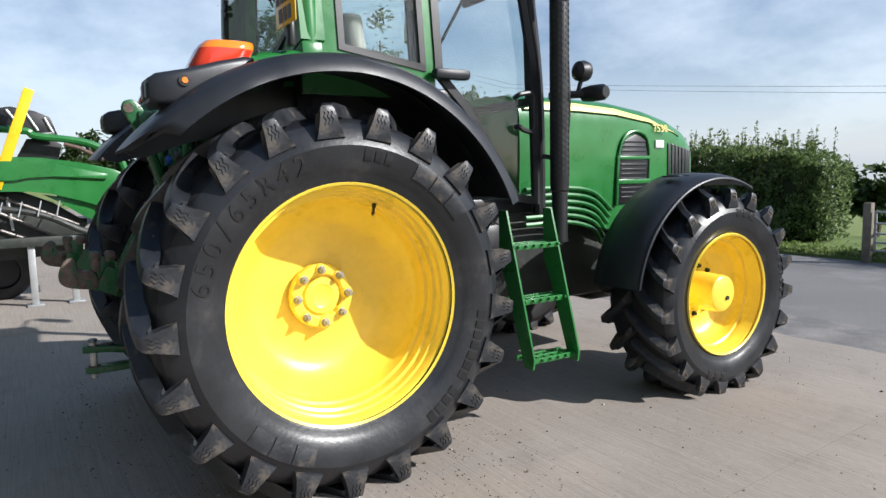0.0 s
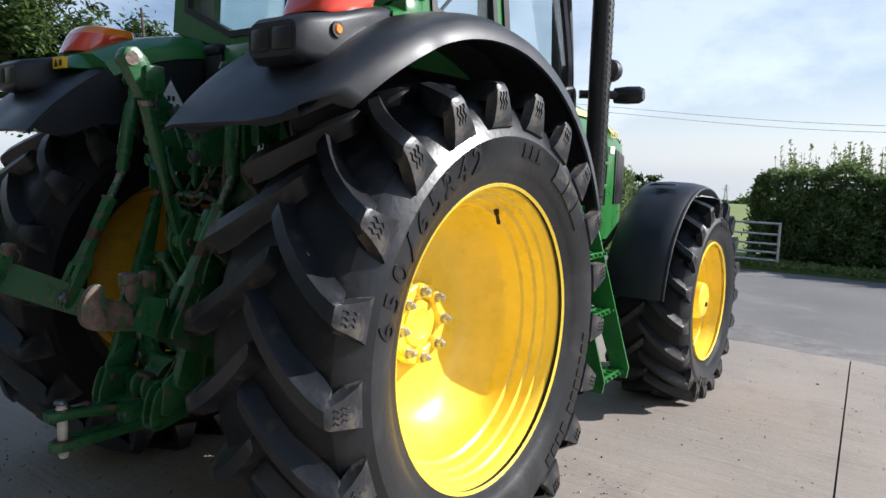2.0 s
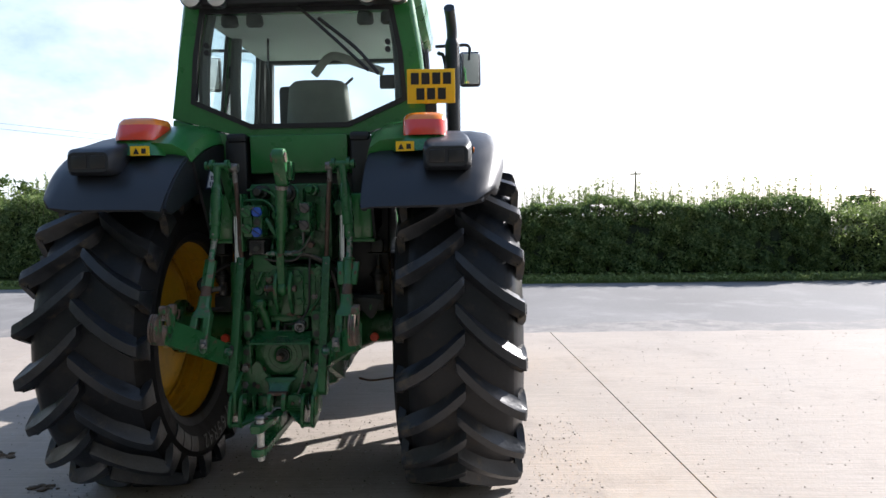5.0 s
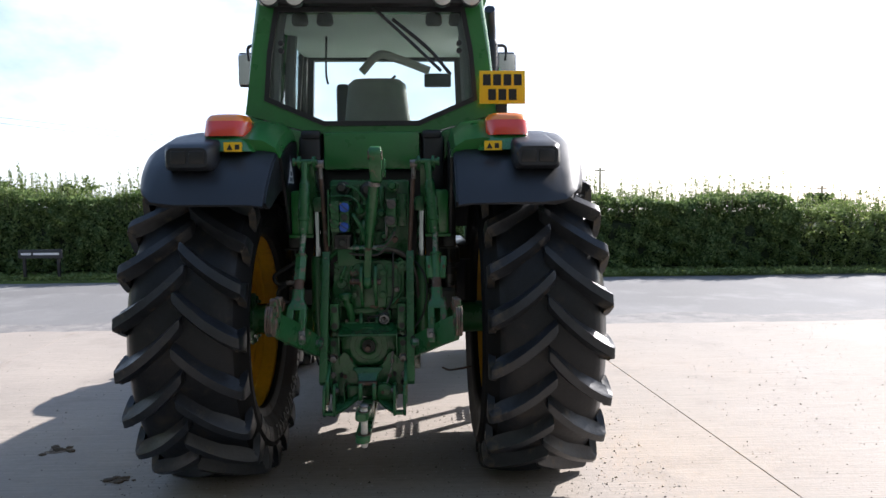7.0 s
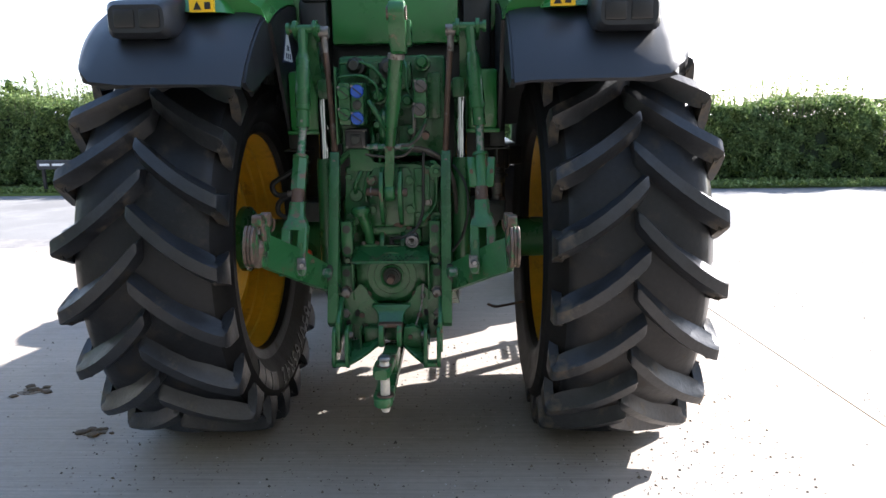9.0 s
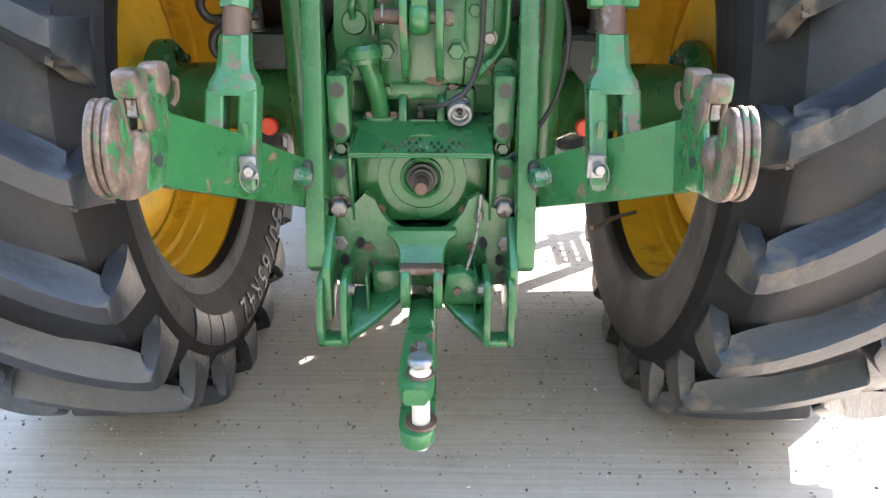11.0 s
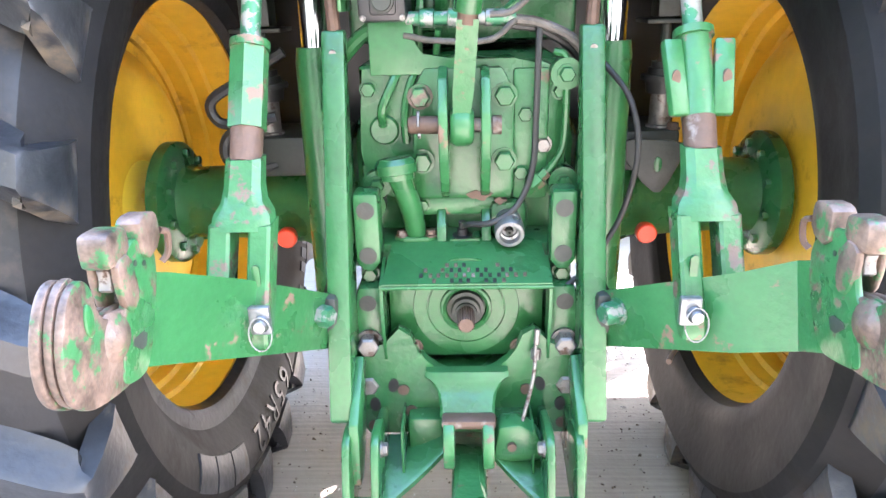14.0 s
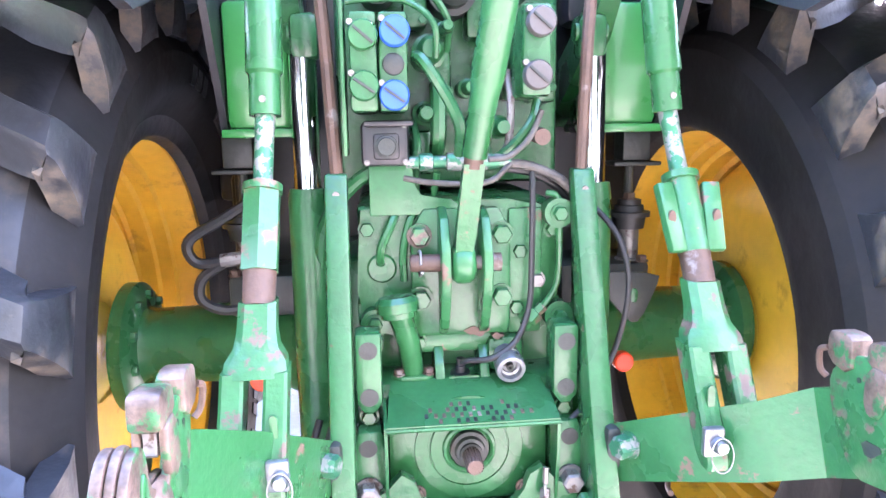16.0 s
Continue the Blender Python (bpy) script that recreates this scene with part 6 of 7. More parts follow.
    turned(bm, along(0.42), along(0.57), [(0, 0.0175), (0.25, 0.0175), (0.26, 0.0165), (1, 0.0165)], 16)
    part("threaded_rod", bm, FLAKED, link, "bright rod with flaking green paint")
    bm = bmesh.new()
    rod(bm, along(0.555), along(0.568), 0.033, n=20)
    if s < 0:
        turned(bm, along(0.565), along(0.70), [(0, 0.032), (1, 0.032)], 6, 0.5)
    else:
        a, b = along(0.565), along(0.70)
        turned(bm, a, b, [(0, 0.028), (1, 0.028)], 12)
        for dx in (-0.038, 0.040):
            box(bm, (-0.016, -0.010, -0.064), (0.016, 0.010, 0.064), 0.005, m=pose((a.x + b.x) / 2 + dx, (a.y + b.y) / 2 - 0.014, (a.z + b.z) / 2, -26, 0, 10 if dx < 0 else -10))
    sleeve = part("adjuster_sleeve", bm, WORN, link)
    if s > 0:
        for dx in (-0.040, 0.042):
            bm = bmesh.new()
            p = along(0.632, dx)
            prism(bm, [(p.x + 0.007 * math.cos(radians(q)), p.z + 0.014 * math.sin(radians(q))) for q in range(0, 360, 30)], "y", p.y - 0.028, p.y - 0.010)
            part("clamp_slot", bm, RUST, sleeve)
    bm = bmesh.new()
    rod(bm, along(0.69), along(0.755), 0.027, 0.026, n=16)
    part("link_neck", bm, RUST, link)
    bm = bmesh.new()
    rings = []
    for q, w, dy in ((0.745, 0.029, 0.026), (0.79, 0.030, 0.027), (0.815, 0.034, 0.028), (0.835, 0.046, 0.029), (0.858, 0.049, 0.029)):
        p = along(q)
        rings.append([p + Vector((w * ox, dy * oy, 0)) for ox, oy in ((-1, -0.6), (-0.6, -1), (0.6, -1), (1, -0.6), (1, 0.6), (0.6, 1), (-0.6, 1), (-1, 0.6))])
    ring_loft(bm, rings)
    for dx in (-0.0325, 0.0325):
        rings = []
        for q, w in ((0.85, 0.028), (0.90, 0.026), (0.96, 0.026), (1.0, 0.026), (1.03, 0.023), (1.045, 0.013)):
            p = along(q)
            rings.append([p + Vector((dx + ox, oy, 0)) for ox, oy in ((-0.0185, -w + 0.005), (-0.0135, -w), (0.0125, -w), (0.0175, -w + 0.005), (0.0175, w), (-0.0185, w))])
        ring_loft(bm, rings)
    part("link_fork", bm, SCUFFED, link)
    bm = bmesh.new()
    p = along(0.94) + Vector((-s * 0.0325, -0.026, 0))
    prism(bm, [(p.x + 0.006 * math.cos(radians(a)), p.z + 0.006 * math.sin(radians(a)) + (0.026 if a <= 180 else -0.026)) for a in range(0, 361, 30)], "y", p.y - 0.0015, p.y + 0.004)
    part("fork_slot", bm, HITCH, link)
    bm = bmesh.new()
    p = along(0.995) + Vector((-s * 0.041, 0.004, 0))
    box(bm, (p.x - 0.018, p.y - 0.040, p.z - 0.022), (p.x + 0.016, p.y - 0.026, p.z + 0.026), 0.004)
    pin = part("link_pin", bm, ZINC, link)
    bm = bmesh.new()
    turned(bm, p + Vector((0.004, -0.03, 0)), p + Vector((0.004, -0.058, 0)), [(0, 0.013), (0.7, 0.013), (1, 0.009)], 14)
    part("pin_end", bm, ZINC, pin)
    bm = bmesh.new()
    tube(bm, [p + Vector((0.004 + 0.018 * math.cos(q * 0.3491), -0.056 + 0.004 * math.sin(q * 0.3491), -0.012 + 0.027 * math.sin(q * 0.3491))) for q in range(19)], 0.0012, 6, smooth=False)
    part("lynch_ring", bm, ZINC, link)
    # lower link arm with claw end
    bm = bmesh.new()
    rings = []
    e0, e1, yo, zo, wide = (0.482, 0.415, 0.064, -0.022, 0.034) if s > 0 else (0.408, 0.352, 0.012, -0.002, 0.0)
    for x, y0, z0, y1, z1, w in [(0.27, -0.30, 0.655, -0.30, 0.775, 0.022), (0.262, -0.60, 0.79, -0.60, 0.91, 0.014), (0.268, -0.64, 0.81, -0.64, 0.925, 0.013), (e1, -0.87, 0.923, -0.85, 1.047, 0.012),
                                 (e0, -1.03 + yo + wide, 0.999 + zo - wide * 0.5, -0.985 + yo + wide, 1.113 + zo - wide * 0.3, 0.012), (e0 + 0.002, -1.085 + yo, 1.028 + zo, -1.03 + yo, 1.132 + zo, 0.011)]:
        rings.append([(s * (x - w), y0, z0), (s * (x + w), y0, z0), (s * (x + w), y1, z1), (s * (x - w), y1, z1)])
    ring_loft(bm, rings)
    arm = part("lower_link", bm, WORN, tractor, "worn green lower link arm with a claw end")

    def claw_line(pts, times=2):
        return rounded([(y + yo, z + zo) for y, z in pts], times)

    def across(a, b):
        return sorted((s * (e0 + a), s * (e0 + b)))
    bm = bmesh.new()
    soft_plate(bm, claw_line([(-1.072 + wide, 1.024 - wide * 0.4), (-1.010 + wide, 1.128), (-1.016, 1.176), (-1.066, 1.188), (-1.088, 1.160), (-1.098, 1.125), (-1.122, 1.098), (-1.128, 1.060), (-1.142, 1.036), (-1.105, 1.022)], 2), "x", *across(-0.016, -0.006), 0.003)
    part("claw_plate", bm, SCUFFED, arm)
    hook = [(-1.06, 1.030), (-1.075, 1.110), (-1.107, 1.119), (-1.137, 1.119), (-1.155, 1.134), (-1.156, 1.166), (-1.170, 1.184), (-1.196, 1.180), (-1.220, 1.150), (-1.234, 1.110), (-1.232, 1.070), (-1.205, 1.044), (-1.160, 1.032), (-1.100, 1.024)]
    for k, (x0, x1) in enumerate(((-0.0135, -0.0035), (-0.0025, 0.0070), (0.0080, 0.0190))):
        bm = bmesh.new()
        soft_plate(bm, claw_line([(y - 0.004 * (k == 2), z + 0.003 * (k > 0)) for y, z in hook], 2), "x", *across(x0, x1), 0.0028)
        part("claw", bm, SCRAPED, arm, "scraped rusty claw hook")
    bm = bmesh.new()
    lathe_at = Vector((s * (e0 - 0.012), -1.136 + yo, 1.096 + zo))
    turned(bm, lathe_at, lathe_at + Vector((-s * 0.012, -0.002, 0.001)), [(0, 0.030), (0.25, 0.027), (0.5, 0.017), (0.6, 0.015), (1, 0.004)], 16)
    part("pin_seat", bm, SCRAPED, arm, "brown rusty pin seat")
    bm = bmesh.new()
    soft_plate(bm, claw_line([(-1.174, 1.158), (-1.182, 1.150), (-1.186, 1.130), (-1.180, 1.118), (-1.170, 1.122), (-1.166, 1.145)], 1), "x", *across(-0.0165, -0.012), 0.002)
    part("hook_boss", bm, WORN, arm)
    set_back = 0.026 if s > 0 else 0.011

    def latch_line(pts, times):
        return claw_line([(y + set_back, z) for y, z in pts], times)
    # spring latch: head block, two cheeks, tongue between them
    bm = bmesh.new()
    soft_plate(bm, latch_line([(-1.080, 1.172), (-1.126, 1.168), (-1.132, 1.176), (-1.130, 1.204), (-1.122, 1.211), (-1.086, 1.209), (-1.078, 1.200)], 1), "x", *across(-0.017, 0.019), 0.006)
    latch = part("claw_latch", bm, SCRAPED, arm, "rounded rusty claw latch")
    for a, b in ((-0.020, -0.0095), (0.0095, 0.018)):
        bm = bmesh.new()
        soft_plate(bm, latch_line([(-1.088, 1.178), (-1.120, 1.176), (-1.124, 1.150), (-1.116, 1.112), (-1.094, 1.108), (-1.082, 1.130)], 1), "x", *across(a, b), 0.003)
        part("latch_cheek", bm, SCRAPED, latch)
    bm = bmesh.new()
    soft_plate(bm, latch_line([(-1.096, 1.172), (-1.122, 1.170), (-1.119, 1.155), (-1.126, 1.140), (-1.100, 1.136)], 1), "x", *across(-0.0075, 0.0075), 0.002)
    part("latch_tongue", bm, STEEL, latch)
    bm = bmesh.new()
    soft_plate(bm, latch_line([(-1.058, 1.150), (-1.062, 1.198), (-1.050, 1.208), (-1.018, 1.206), (-1.010, 1.196), (-1.012, 1.160)], 1), "x", *across(-0.022, 0.010), 0.004)
    part("latch_lever", bm, SCRAPED, arm)
    bm = bmesh.new()
    tube(bm, [(s * (e0 - 0.022), -1.014 + yo + set_back, 1.178 + zo), (s * (e0 - 0.026), -1.004 + yo + set_back, 1.172 + zo), (s * (e0 - 0.024), -1.000 + yo + set_back, 1.156 + zo), (s * (e0 - 0.020), -1.000 + yo + set_back, 1.140 + zo), (s * (e0 - 0.014), -1.006 + yo + set_back, 1.132 + zo)], 0.0045, 8)
    part("latch_spring", bm, RUST, arm)
    # dark plate on the claw paints the shade of an uncut opening
    bm = bmesh.new()
    prism(bm, rounded([(-1.114 + yo + wide * 0.3, 1.077 + zo), (-1.066 + yo + wide * 0.3, 1.074 + zo), (-1.082 + yo + wide * 0.3, 1.048 + zo)], 1), "x", *across(-0.0168, -0.012))
    part("claw_hole_shade", bm, DARK, arm)
    # small dark discs paint the shade in rivet holes
    for y, z in ((-1.066, 1.158), (-1.072, 1.125), (-1.045, 1.150)):
        bm = bmesh.new()
        xs = s * (e0 - 0.0170)
        turned(bm, (xs, y + yo, z + zo), (xs + s * 0.004, y + yo, z + zo), [(0, 0.004), (1, 0.0035)], 10)
        part("rivet_hole_shade", bm, DARK, arm)
    bm = bmesh.new()
    hexbolt(bm, (s * 0.277, -0.672, 0.898), (-s * 0.9, -0.42, 0), 0.021, 0.03)
    part("link_nut", bm, FLAKED, arm)
    bm = bmesh.new()
    box(bm, (min(s * 0.240, s * 0.272), -0.66, 0.84), (max(s * 0.240, s * 0.272), -0.56, 0.925), 0.012)
    part("check_block", bm, DARK, arm)

# top link folded upright
bm = bmesh.new()
ring_loft(bm, [[(x + a, y + b, z) for a, b in ((-w, -0.014), (w, -0.014), (w, 0.014), (-w, 0.014))] for x, y, z, w in [(-0.004, -0.514, 1.205, 0.013), (-0.003, -0.521, 1.235, 0.016), (0.0, -0.535, 1.275, 0.019), (0.01, -0.575, 1.405, 0.019)]])
turned(bm, (-0.026, -0.512, 1.212), (0.020, -0.512, 1.212), [(0, 0.026), (0.08, 0.033), (0.25, 0.038), (0.75, 0.038), (0.92, 0.033), (1, 0.026)], 24)
top = part("top_link", bm, WORN, tractor, "green top link folded upright")
bm = bmesh.new()
turned(bm, (0.009, -0.572, 1.40), (0.012, -0.58, 1.43), [(0, 0.018), (1, 0.018)], 16)
part("top_thread", bm, RUST, top)
bm = bmesh.new()
turned(bm, (0.011, -0.578, 1.42), (0.055, -0.685, 1.76), [(0, 0.024), (0.3, 0.025), (0.4, 0.030), (1, 0.030)], 12)
part("top_tube", bm, HITCH, top)
bm = bmesh.new()
turned(bm, (0.054, -0.682, 1.755), (0.056, -0.686, 1.775), [(0, 0.033), (1, 0.033)], 12)
part("tube_collar", bm, STEEL, top)
bm = bmesh.new()
prism(bm, [(-0.67, 1.77), (-0.66, 1.86), (-0.70, 1.93), (-0.74, 1.965), (-0.785, 1.955), (-0.80, 1.915), (-0.775, 1.88), (-0.755, 1.84), (-0.73, 1.77)], "x", 0.035, 0.10, 0.012)
part("hook_end", bm, WORN, top)
bm = bmesh.new()
rod(bm, (0.03, -0.765, 1.915), (0.105, -0.765, 1.915), 0.026, n=20)
part("hook_eye", bm, SCRAPED, top)
bm = bmesh.new()
box(bm, (0.085, -0.72, 1.80), (0.118, -0.64, 1.90), 0.01)
part("hook_handle", bm, HITCH, top)

# remote valves with caps
def valve_block(x0, x1, z0, z1, caps):
    bm = bmesh.new()
    box(bm, (x0, -0.53, z0), (x1, -0.30, z1), 0.008)
    v = part("remote_valve", bm, HITCH, tractor, "green remote valve block with screw caps")
    for x, z, m in caps:
        bm = bmesh.new()
        turned(bm, (x, -0.528, z), (x, -0.552, z), [(0, 0.026), (0.2, 0.027), (0.8, 0.027), (1, 0.024)], 24)
        c = part("dust_cap", bm, m, v)
        bm = bmesh.new()
        box(bm, (-0.022, -0.003, -0.0025), (0.022, 0.003, 0.0025), 0.001, m=pose(x, -0.553, z, 0, random.choice((40, 35, -30)), 0))
        part("cap_slot", bm, DARK, c)
        bm = bmesh.new()
        rod(bm, (x - 0.022, -0.53, z + 0.022), (x - 0.022, -0.545, z + 0.022), 0.006, n=8)
        part("cap_screw", bm, STEEL, c)
    return v


valve_block(-0.205, -0.155, 1.50, 1.675, ((-0.180, 1.632, HITCH), (-0.180, 1.545, HITCH)))
valve_block(-0.153, -0.100, 1.50, 1.675, ((-0.124, 1.638, BLUE_CAP), (-0.127, 1.528, BLUE_CAP)))
valve_block(0.108, 0.163, 1.525, 1.69, ((0.14, 1.655, GREY_CAP), (0.134, 1.562, GREY_CAP)))
bm = bmesh.new()
turned(bm, (-0.127, -0.53, 1.583), (-0.127, -0.54, 1.583), [(0, 0.02), (0.7, 0.019), (1, 0.014)], 18)
part("open_coupler", bm, DARK, tractor)
bm = bmesh.new()
box(bm, (-0.19, -0.50, 1.40), (-0.10, -0.36, 1.485), 0.012)
box(bm, (-0.168, -0.506, 1.412), (-0.118, -0.49, 1.462), 0.008)
box(bm, (-0.185, -0.512, 1.474), (-0.092, -0.498, 1.484), 0.004)
connector = part("black_connector_block", bm, BLACK, tractor)
bm = bmesh.new()
turned(bm, (-0.143, -0.50, 1.437), (-0.143, -0.518, 1.437), [(0, 0.022), (0.7, 0.021), (0.8, 0.017), (1, 0.016)], 20)
part("connector_cap", bm, DARK, connector)
for x, z in ((-0.108, 1.408), (-0.108, 1.476), (-0.18, 1.408)):
    bm = bmesh.new()
    hexbolt(bm, (x, -0.499, z), (0, -1, 0), 0.0045, 0.006)
    part("connector_screw", bm, STEEL, connector)
bm = bmesh.new()
box(bm, (-0.222, -0.52, 1.42), (-0.214, -0.40, 1.74), 0.003)
part("valve_guard", bm, HITCH, tractor)
bm = bmesh.new()
box(bm, (-0.24, -0.30, 1.35), (0.24, 0.0, 1.80), 0.02)
stack = part("valve_body", bm, HITCH, tractor, "oily green valve body behind the couplers")
for x, z, w, h in ((-0.075, 1.72, 0.05, 0.10), (0.06, 1.71, 0.06, 0.12), (-0.065, 1.42, 0.05, 0.09), (0.055, 1.45, 0.05, 0.09), (0.19, 1.62, 0.06, 0.2), (-0.02, 1.60, 0.035, 0.16)):
    bm = bmesh.new()
    box(bm, (x - w / 2, -0.36, z - h / 2), (x + w / 2, -0.29, z + h / 2), 0.01)
    part("valve_casting", bm, HITCH, stack)
    for dx, dz in ((-0.3, 0.35), (0.3, -0.35)):
        bm = bmesh.new()
        hexbolt(bm, (x + w * dx, -0.36, z + h * dz), (0, -1, 0), 0.009, 0.009)
        part("valve_bolt", bm, WORN, stack)
for pts, r in (([(-0.21, -0.42, 1.76), (-0.13, -0.43, 1.765), (-0.07, -0.44, 1.74), (-0.02, -0.44, 1.68), (-0.015, -0.40, 1.62)], 0.007),
               ([(0.05, -0.38, 1.78), (0.075, -0.42, 1.74), (0.075, -0.43, 1.66), (0.10, -0.42, 1.60)], 0.006),
               ([(-0.085, -0.38, 1.48), (-0.08, -0.42, 1.44), (-0.085, -0.43, 1.38), (-0.085, -0.42, 1.33)], 0.009),
               ([(-0.035, -0.36, 1.56), (-0.035, -0.41, 1.54), (-0.037, -0.42, 1.46), (-0.04, -0.40, 1.42)], 0.016)):
    bm = bmesh.new()
    tube(bm, pts, r, 8)
    part("valve_pipe", bm, HITCH, stack)
for x, z, r, l in ((-0.05, 1.62, 0.035, 0.20), (0.075, 1.60, 0.03, 0.20), (-0.06, 1.50, 0.025, 0.18), (0.09, 1.47, 0.025, 0.2), (0.0, 1.74, 0.05, 0.18), (-0.15, 1.75, 0.04, 0.2), (0.14, 1.76, 0.035, 0.2), (0.03, 1.55, 0.02, 0.17), (-0.02, 1.66, 0.018, 0.22)):
    bm = bmesh.new()
    turned(bm, (x, -0.29, z), (x, -0.25 - l, z), [(0, r), (0.6, r), (0.62, r * 0.75), (0.9, r * 0.75), (1, r * 0.5)], 14)
    part("valve_spool", bm, DARK if r > 0.038 else HITCH, stack)
for pts, r, m in (([(-0.085, -0.50, 1.60), (-0.07, -0.53, 1.585), (-0.03, -0.54, 1.52), (-0.008, -0.53, 1.47), (-0.006, -0.50, 1.42)], 0.011, HITCH),
                  ([(-0.21, -0.47, 1.70), (-0.16, -0.47, 1.705), (-0.10, -0.48, 1.70), (-0.05, -0.49, 1.66), (-0.045, -0.47, 1.60)], 0.006, HITCH),
                  ([(0.06, -0.44, 1.40), (0.10, -0.46, 1.43), (0.14, -0.47, 1.48), (0.155, -0.45, 1.52)], 0.009, HITCH),
                  ([(-0.045, -0.46, 1.385), (-0.05, -0.44, 1.34), (-0.05, -0.42, 1.30)], 0.007, HITCH),
                  ([(0.05, -0.50, 1.41), (0.09, -0.50, 1.415), (0.13, -0.50, 1.45), (0.155, -0.49, 1.50)], 0.006, BRAID),
                  ([(0.08, -0.42, 1.40), (0.10, -0.44, 1.44), (0.105, -0.44, 1.52), (0.10, -0.42, 1.58)], 0.008, STEEL)):
    bm = bmesh.new()
    tube(bm, pts, r, 8)
    part("hydraulic_pipe", bm, m, tractor)
bm = bmesh.new()
rod(bm, (0.155, -0.44, 1.455), (0.155, -0.50, 1.450), 0.016, n=14)
part("breather_plug", bm, RUST, tractor)
# cross hoses over the cover
for pts, r, m in (([(-0.28, -0.34, 0.95), (-0.285, -0.36, 1.15), (-0.27, -0.40, 1.28), (-0.20, -0.43, 1.37), (-0.125, -0.45, 1.405), (-0.10, -0.45, 1.405)], 0.0145, HITCH),
                  ([(0.095, -0.46, 1.40), (0.15, -0.46, 1.39), (0.22, -0.45, 1.35), (0.27, -0.42, 1.25), (0.285, -0.38, 1.1)], 0.010, BRAID),
                  ([(0.09, -0.44, 1.39), (0.16, -0.44, 1.375), (0.23, -0.42, 1.32), (0.28, -0.39, 1.2)], 0.009, RUBBER_HOSE),
                  ([(-0.11, -0.46, 1.375), (-0.05, -0.47, 1.365), (0.05, -0.48, 1.365), (0.10, -0.47, 1.40)], 0.006, BRAID),
                  ([(0.27, -0.42, 1.32), (0.32, -0.47, 1.25), (0.335, -0.50, 1.15), (0.31, -0.50, 1.02), (0.24, -0.54, 0.93), (0.20, -0.56, 0.90)], 0.006, RUBBER_HOSE),
                  ([(-0.30, -0.40, 0.86), (-0.315, -0.42, 0.80), (-0.31, -0.40, 0.72), (-0.27, -0.36, 0.66)], 0.008, RUBBER_HOSE)):
    bm = bmesh.new()
    tube(bm, pts, r, 10)
    part("hydraulic_hose", bm, m, tractor)
bm = bmesh.new()
turned(bm, (-0.105, -0.455, 1.405), (0.10, -0.46, 1.403), [(0, 0.013), (0.12, 0.013), (0.13, 0.017), (0.25, 0.017), (0.26, 0.013), (0.38, 0.013), (0.39, 0.018), (0.6, 0.018), (0.62, 0.013), (0.72, 0.013), (0.73, 0.016), (1, 0.015)], 12)
part("hose_union", bm, FLAKED, tractor)
# green tank boxes under the cab corners
for s in (1, -1):
    bm = bmesh.new()
    box(bm, (min(s * 0.335, s * 0.475), -0.285, 1.47), (max(s * 0.335, s * 0.475), -0.05, 1.74), 0.02)
    box(bm, (min(s * 0.325, s * 0.485), -0.295, 1.455), (max(s * 0.325, s * 0.485), -0.05, 1.475), 0.006)
    part("corner_box", bm, GREEN, tractor, "green pressed box under the cab corner")
    bm = bmesh.new()
    box(bm, (min(s * 0.318, s * 0.455), -0.085, 1.72), (max(s * 0.318, s * 0.455), 0.02, 2.085), 0.025)
    part("panel_flank", bm, BLACK, tractor, "black filler beside the rear panel")
def corner_sign(grow, x0, x1):
    bm = bmesh.new()
    prism(bm, [(-0.250 - grow * 1.73, 1.832 - grow), (-0.250 + grow * 1.73, 1.832 - grow), (-0.250, 1.832 + grow * 2)], "x", x0, x1)
    return bm


sign_edge = part("triangle_sticker", corner_sign(0.058, -0.476, -0.4725), NAVY, tractor, "triangular sticker with a dark blue border")
part("sticker_face", corner_sign(0.048, -0.473, -0.4718), WHITE, sign_edge)
for y, z in ((-0.262, 1.842), (-0.238, 1.842), (-0.283, 1.806), (-0.250, 1.806), (-0.217, 1.806)):
    bm = bmesh.new()
    box(bm, (-0.4722, y - 0.008, z - 0.012), (-0.4708, y + 0.008, z + 0.012))
    part("plain_bar", bm, NAVY, sign_edge)
bm = bmesh.new()
soft_plate(bm, rounded([(0.35, 1.13), (0.51, 1.12), (0.505, 1.09), (0.465, 1.00), (0.435, 1.00), (0.36, 1.09)], 1), "y", -0.256, -0.244, 0.003)
part("mount_bracket", bm, DARK, tractor, "dark steel bracket plate with an oval hole")
bm = bmesh.new()
soft_plate(bm, rounded([(0.437, 1.05), (0.455, 1.05), (0.455, 1.085), (0.437, 1.085)], 2), "y", -0.259, -0.255, 0.001)
part("oval_hole", bm, HITCH, tractor)
# sway chain on the right
bm = bmesh.new()
tube(bm, [(0.42, -0.55, 0.72), (0.46, -0.45, 0.68), (0.52, -0.35, 0.66), (0.60, -0.3, 0.66)], 0.006, 8)
part("sway_rod", bm, RUST, tractor)


# ---- raised writing and plaques on the tyres ----
CURVE_R = (0.623, 0.649, 0.700, 0.748, 0.782, 0.815)
CURVE_A = (0.288, 0.301, 0.3172, 0.322, 0.3075, 0.288)


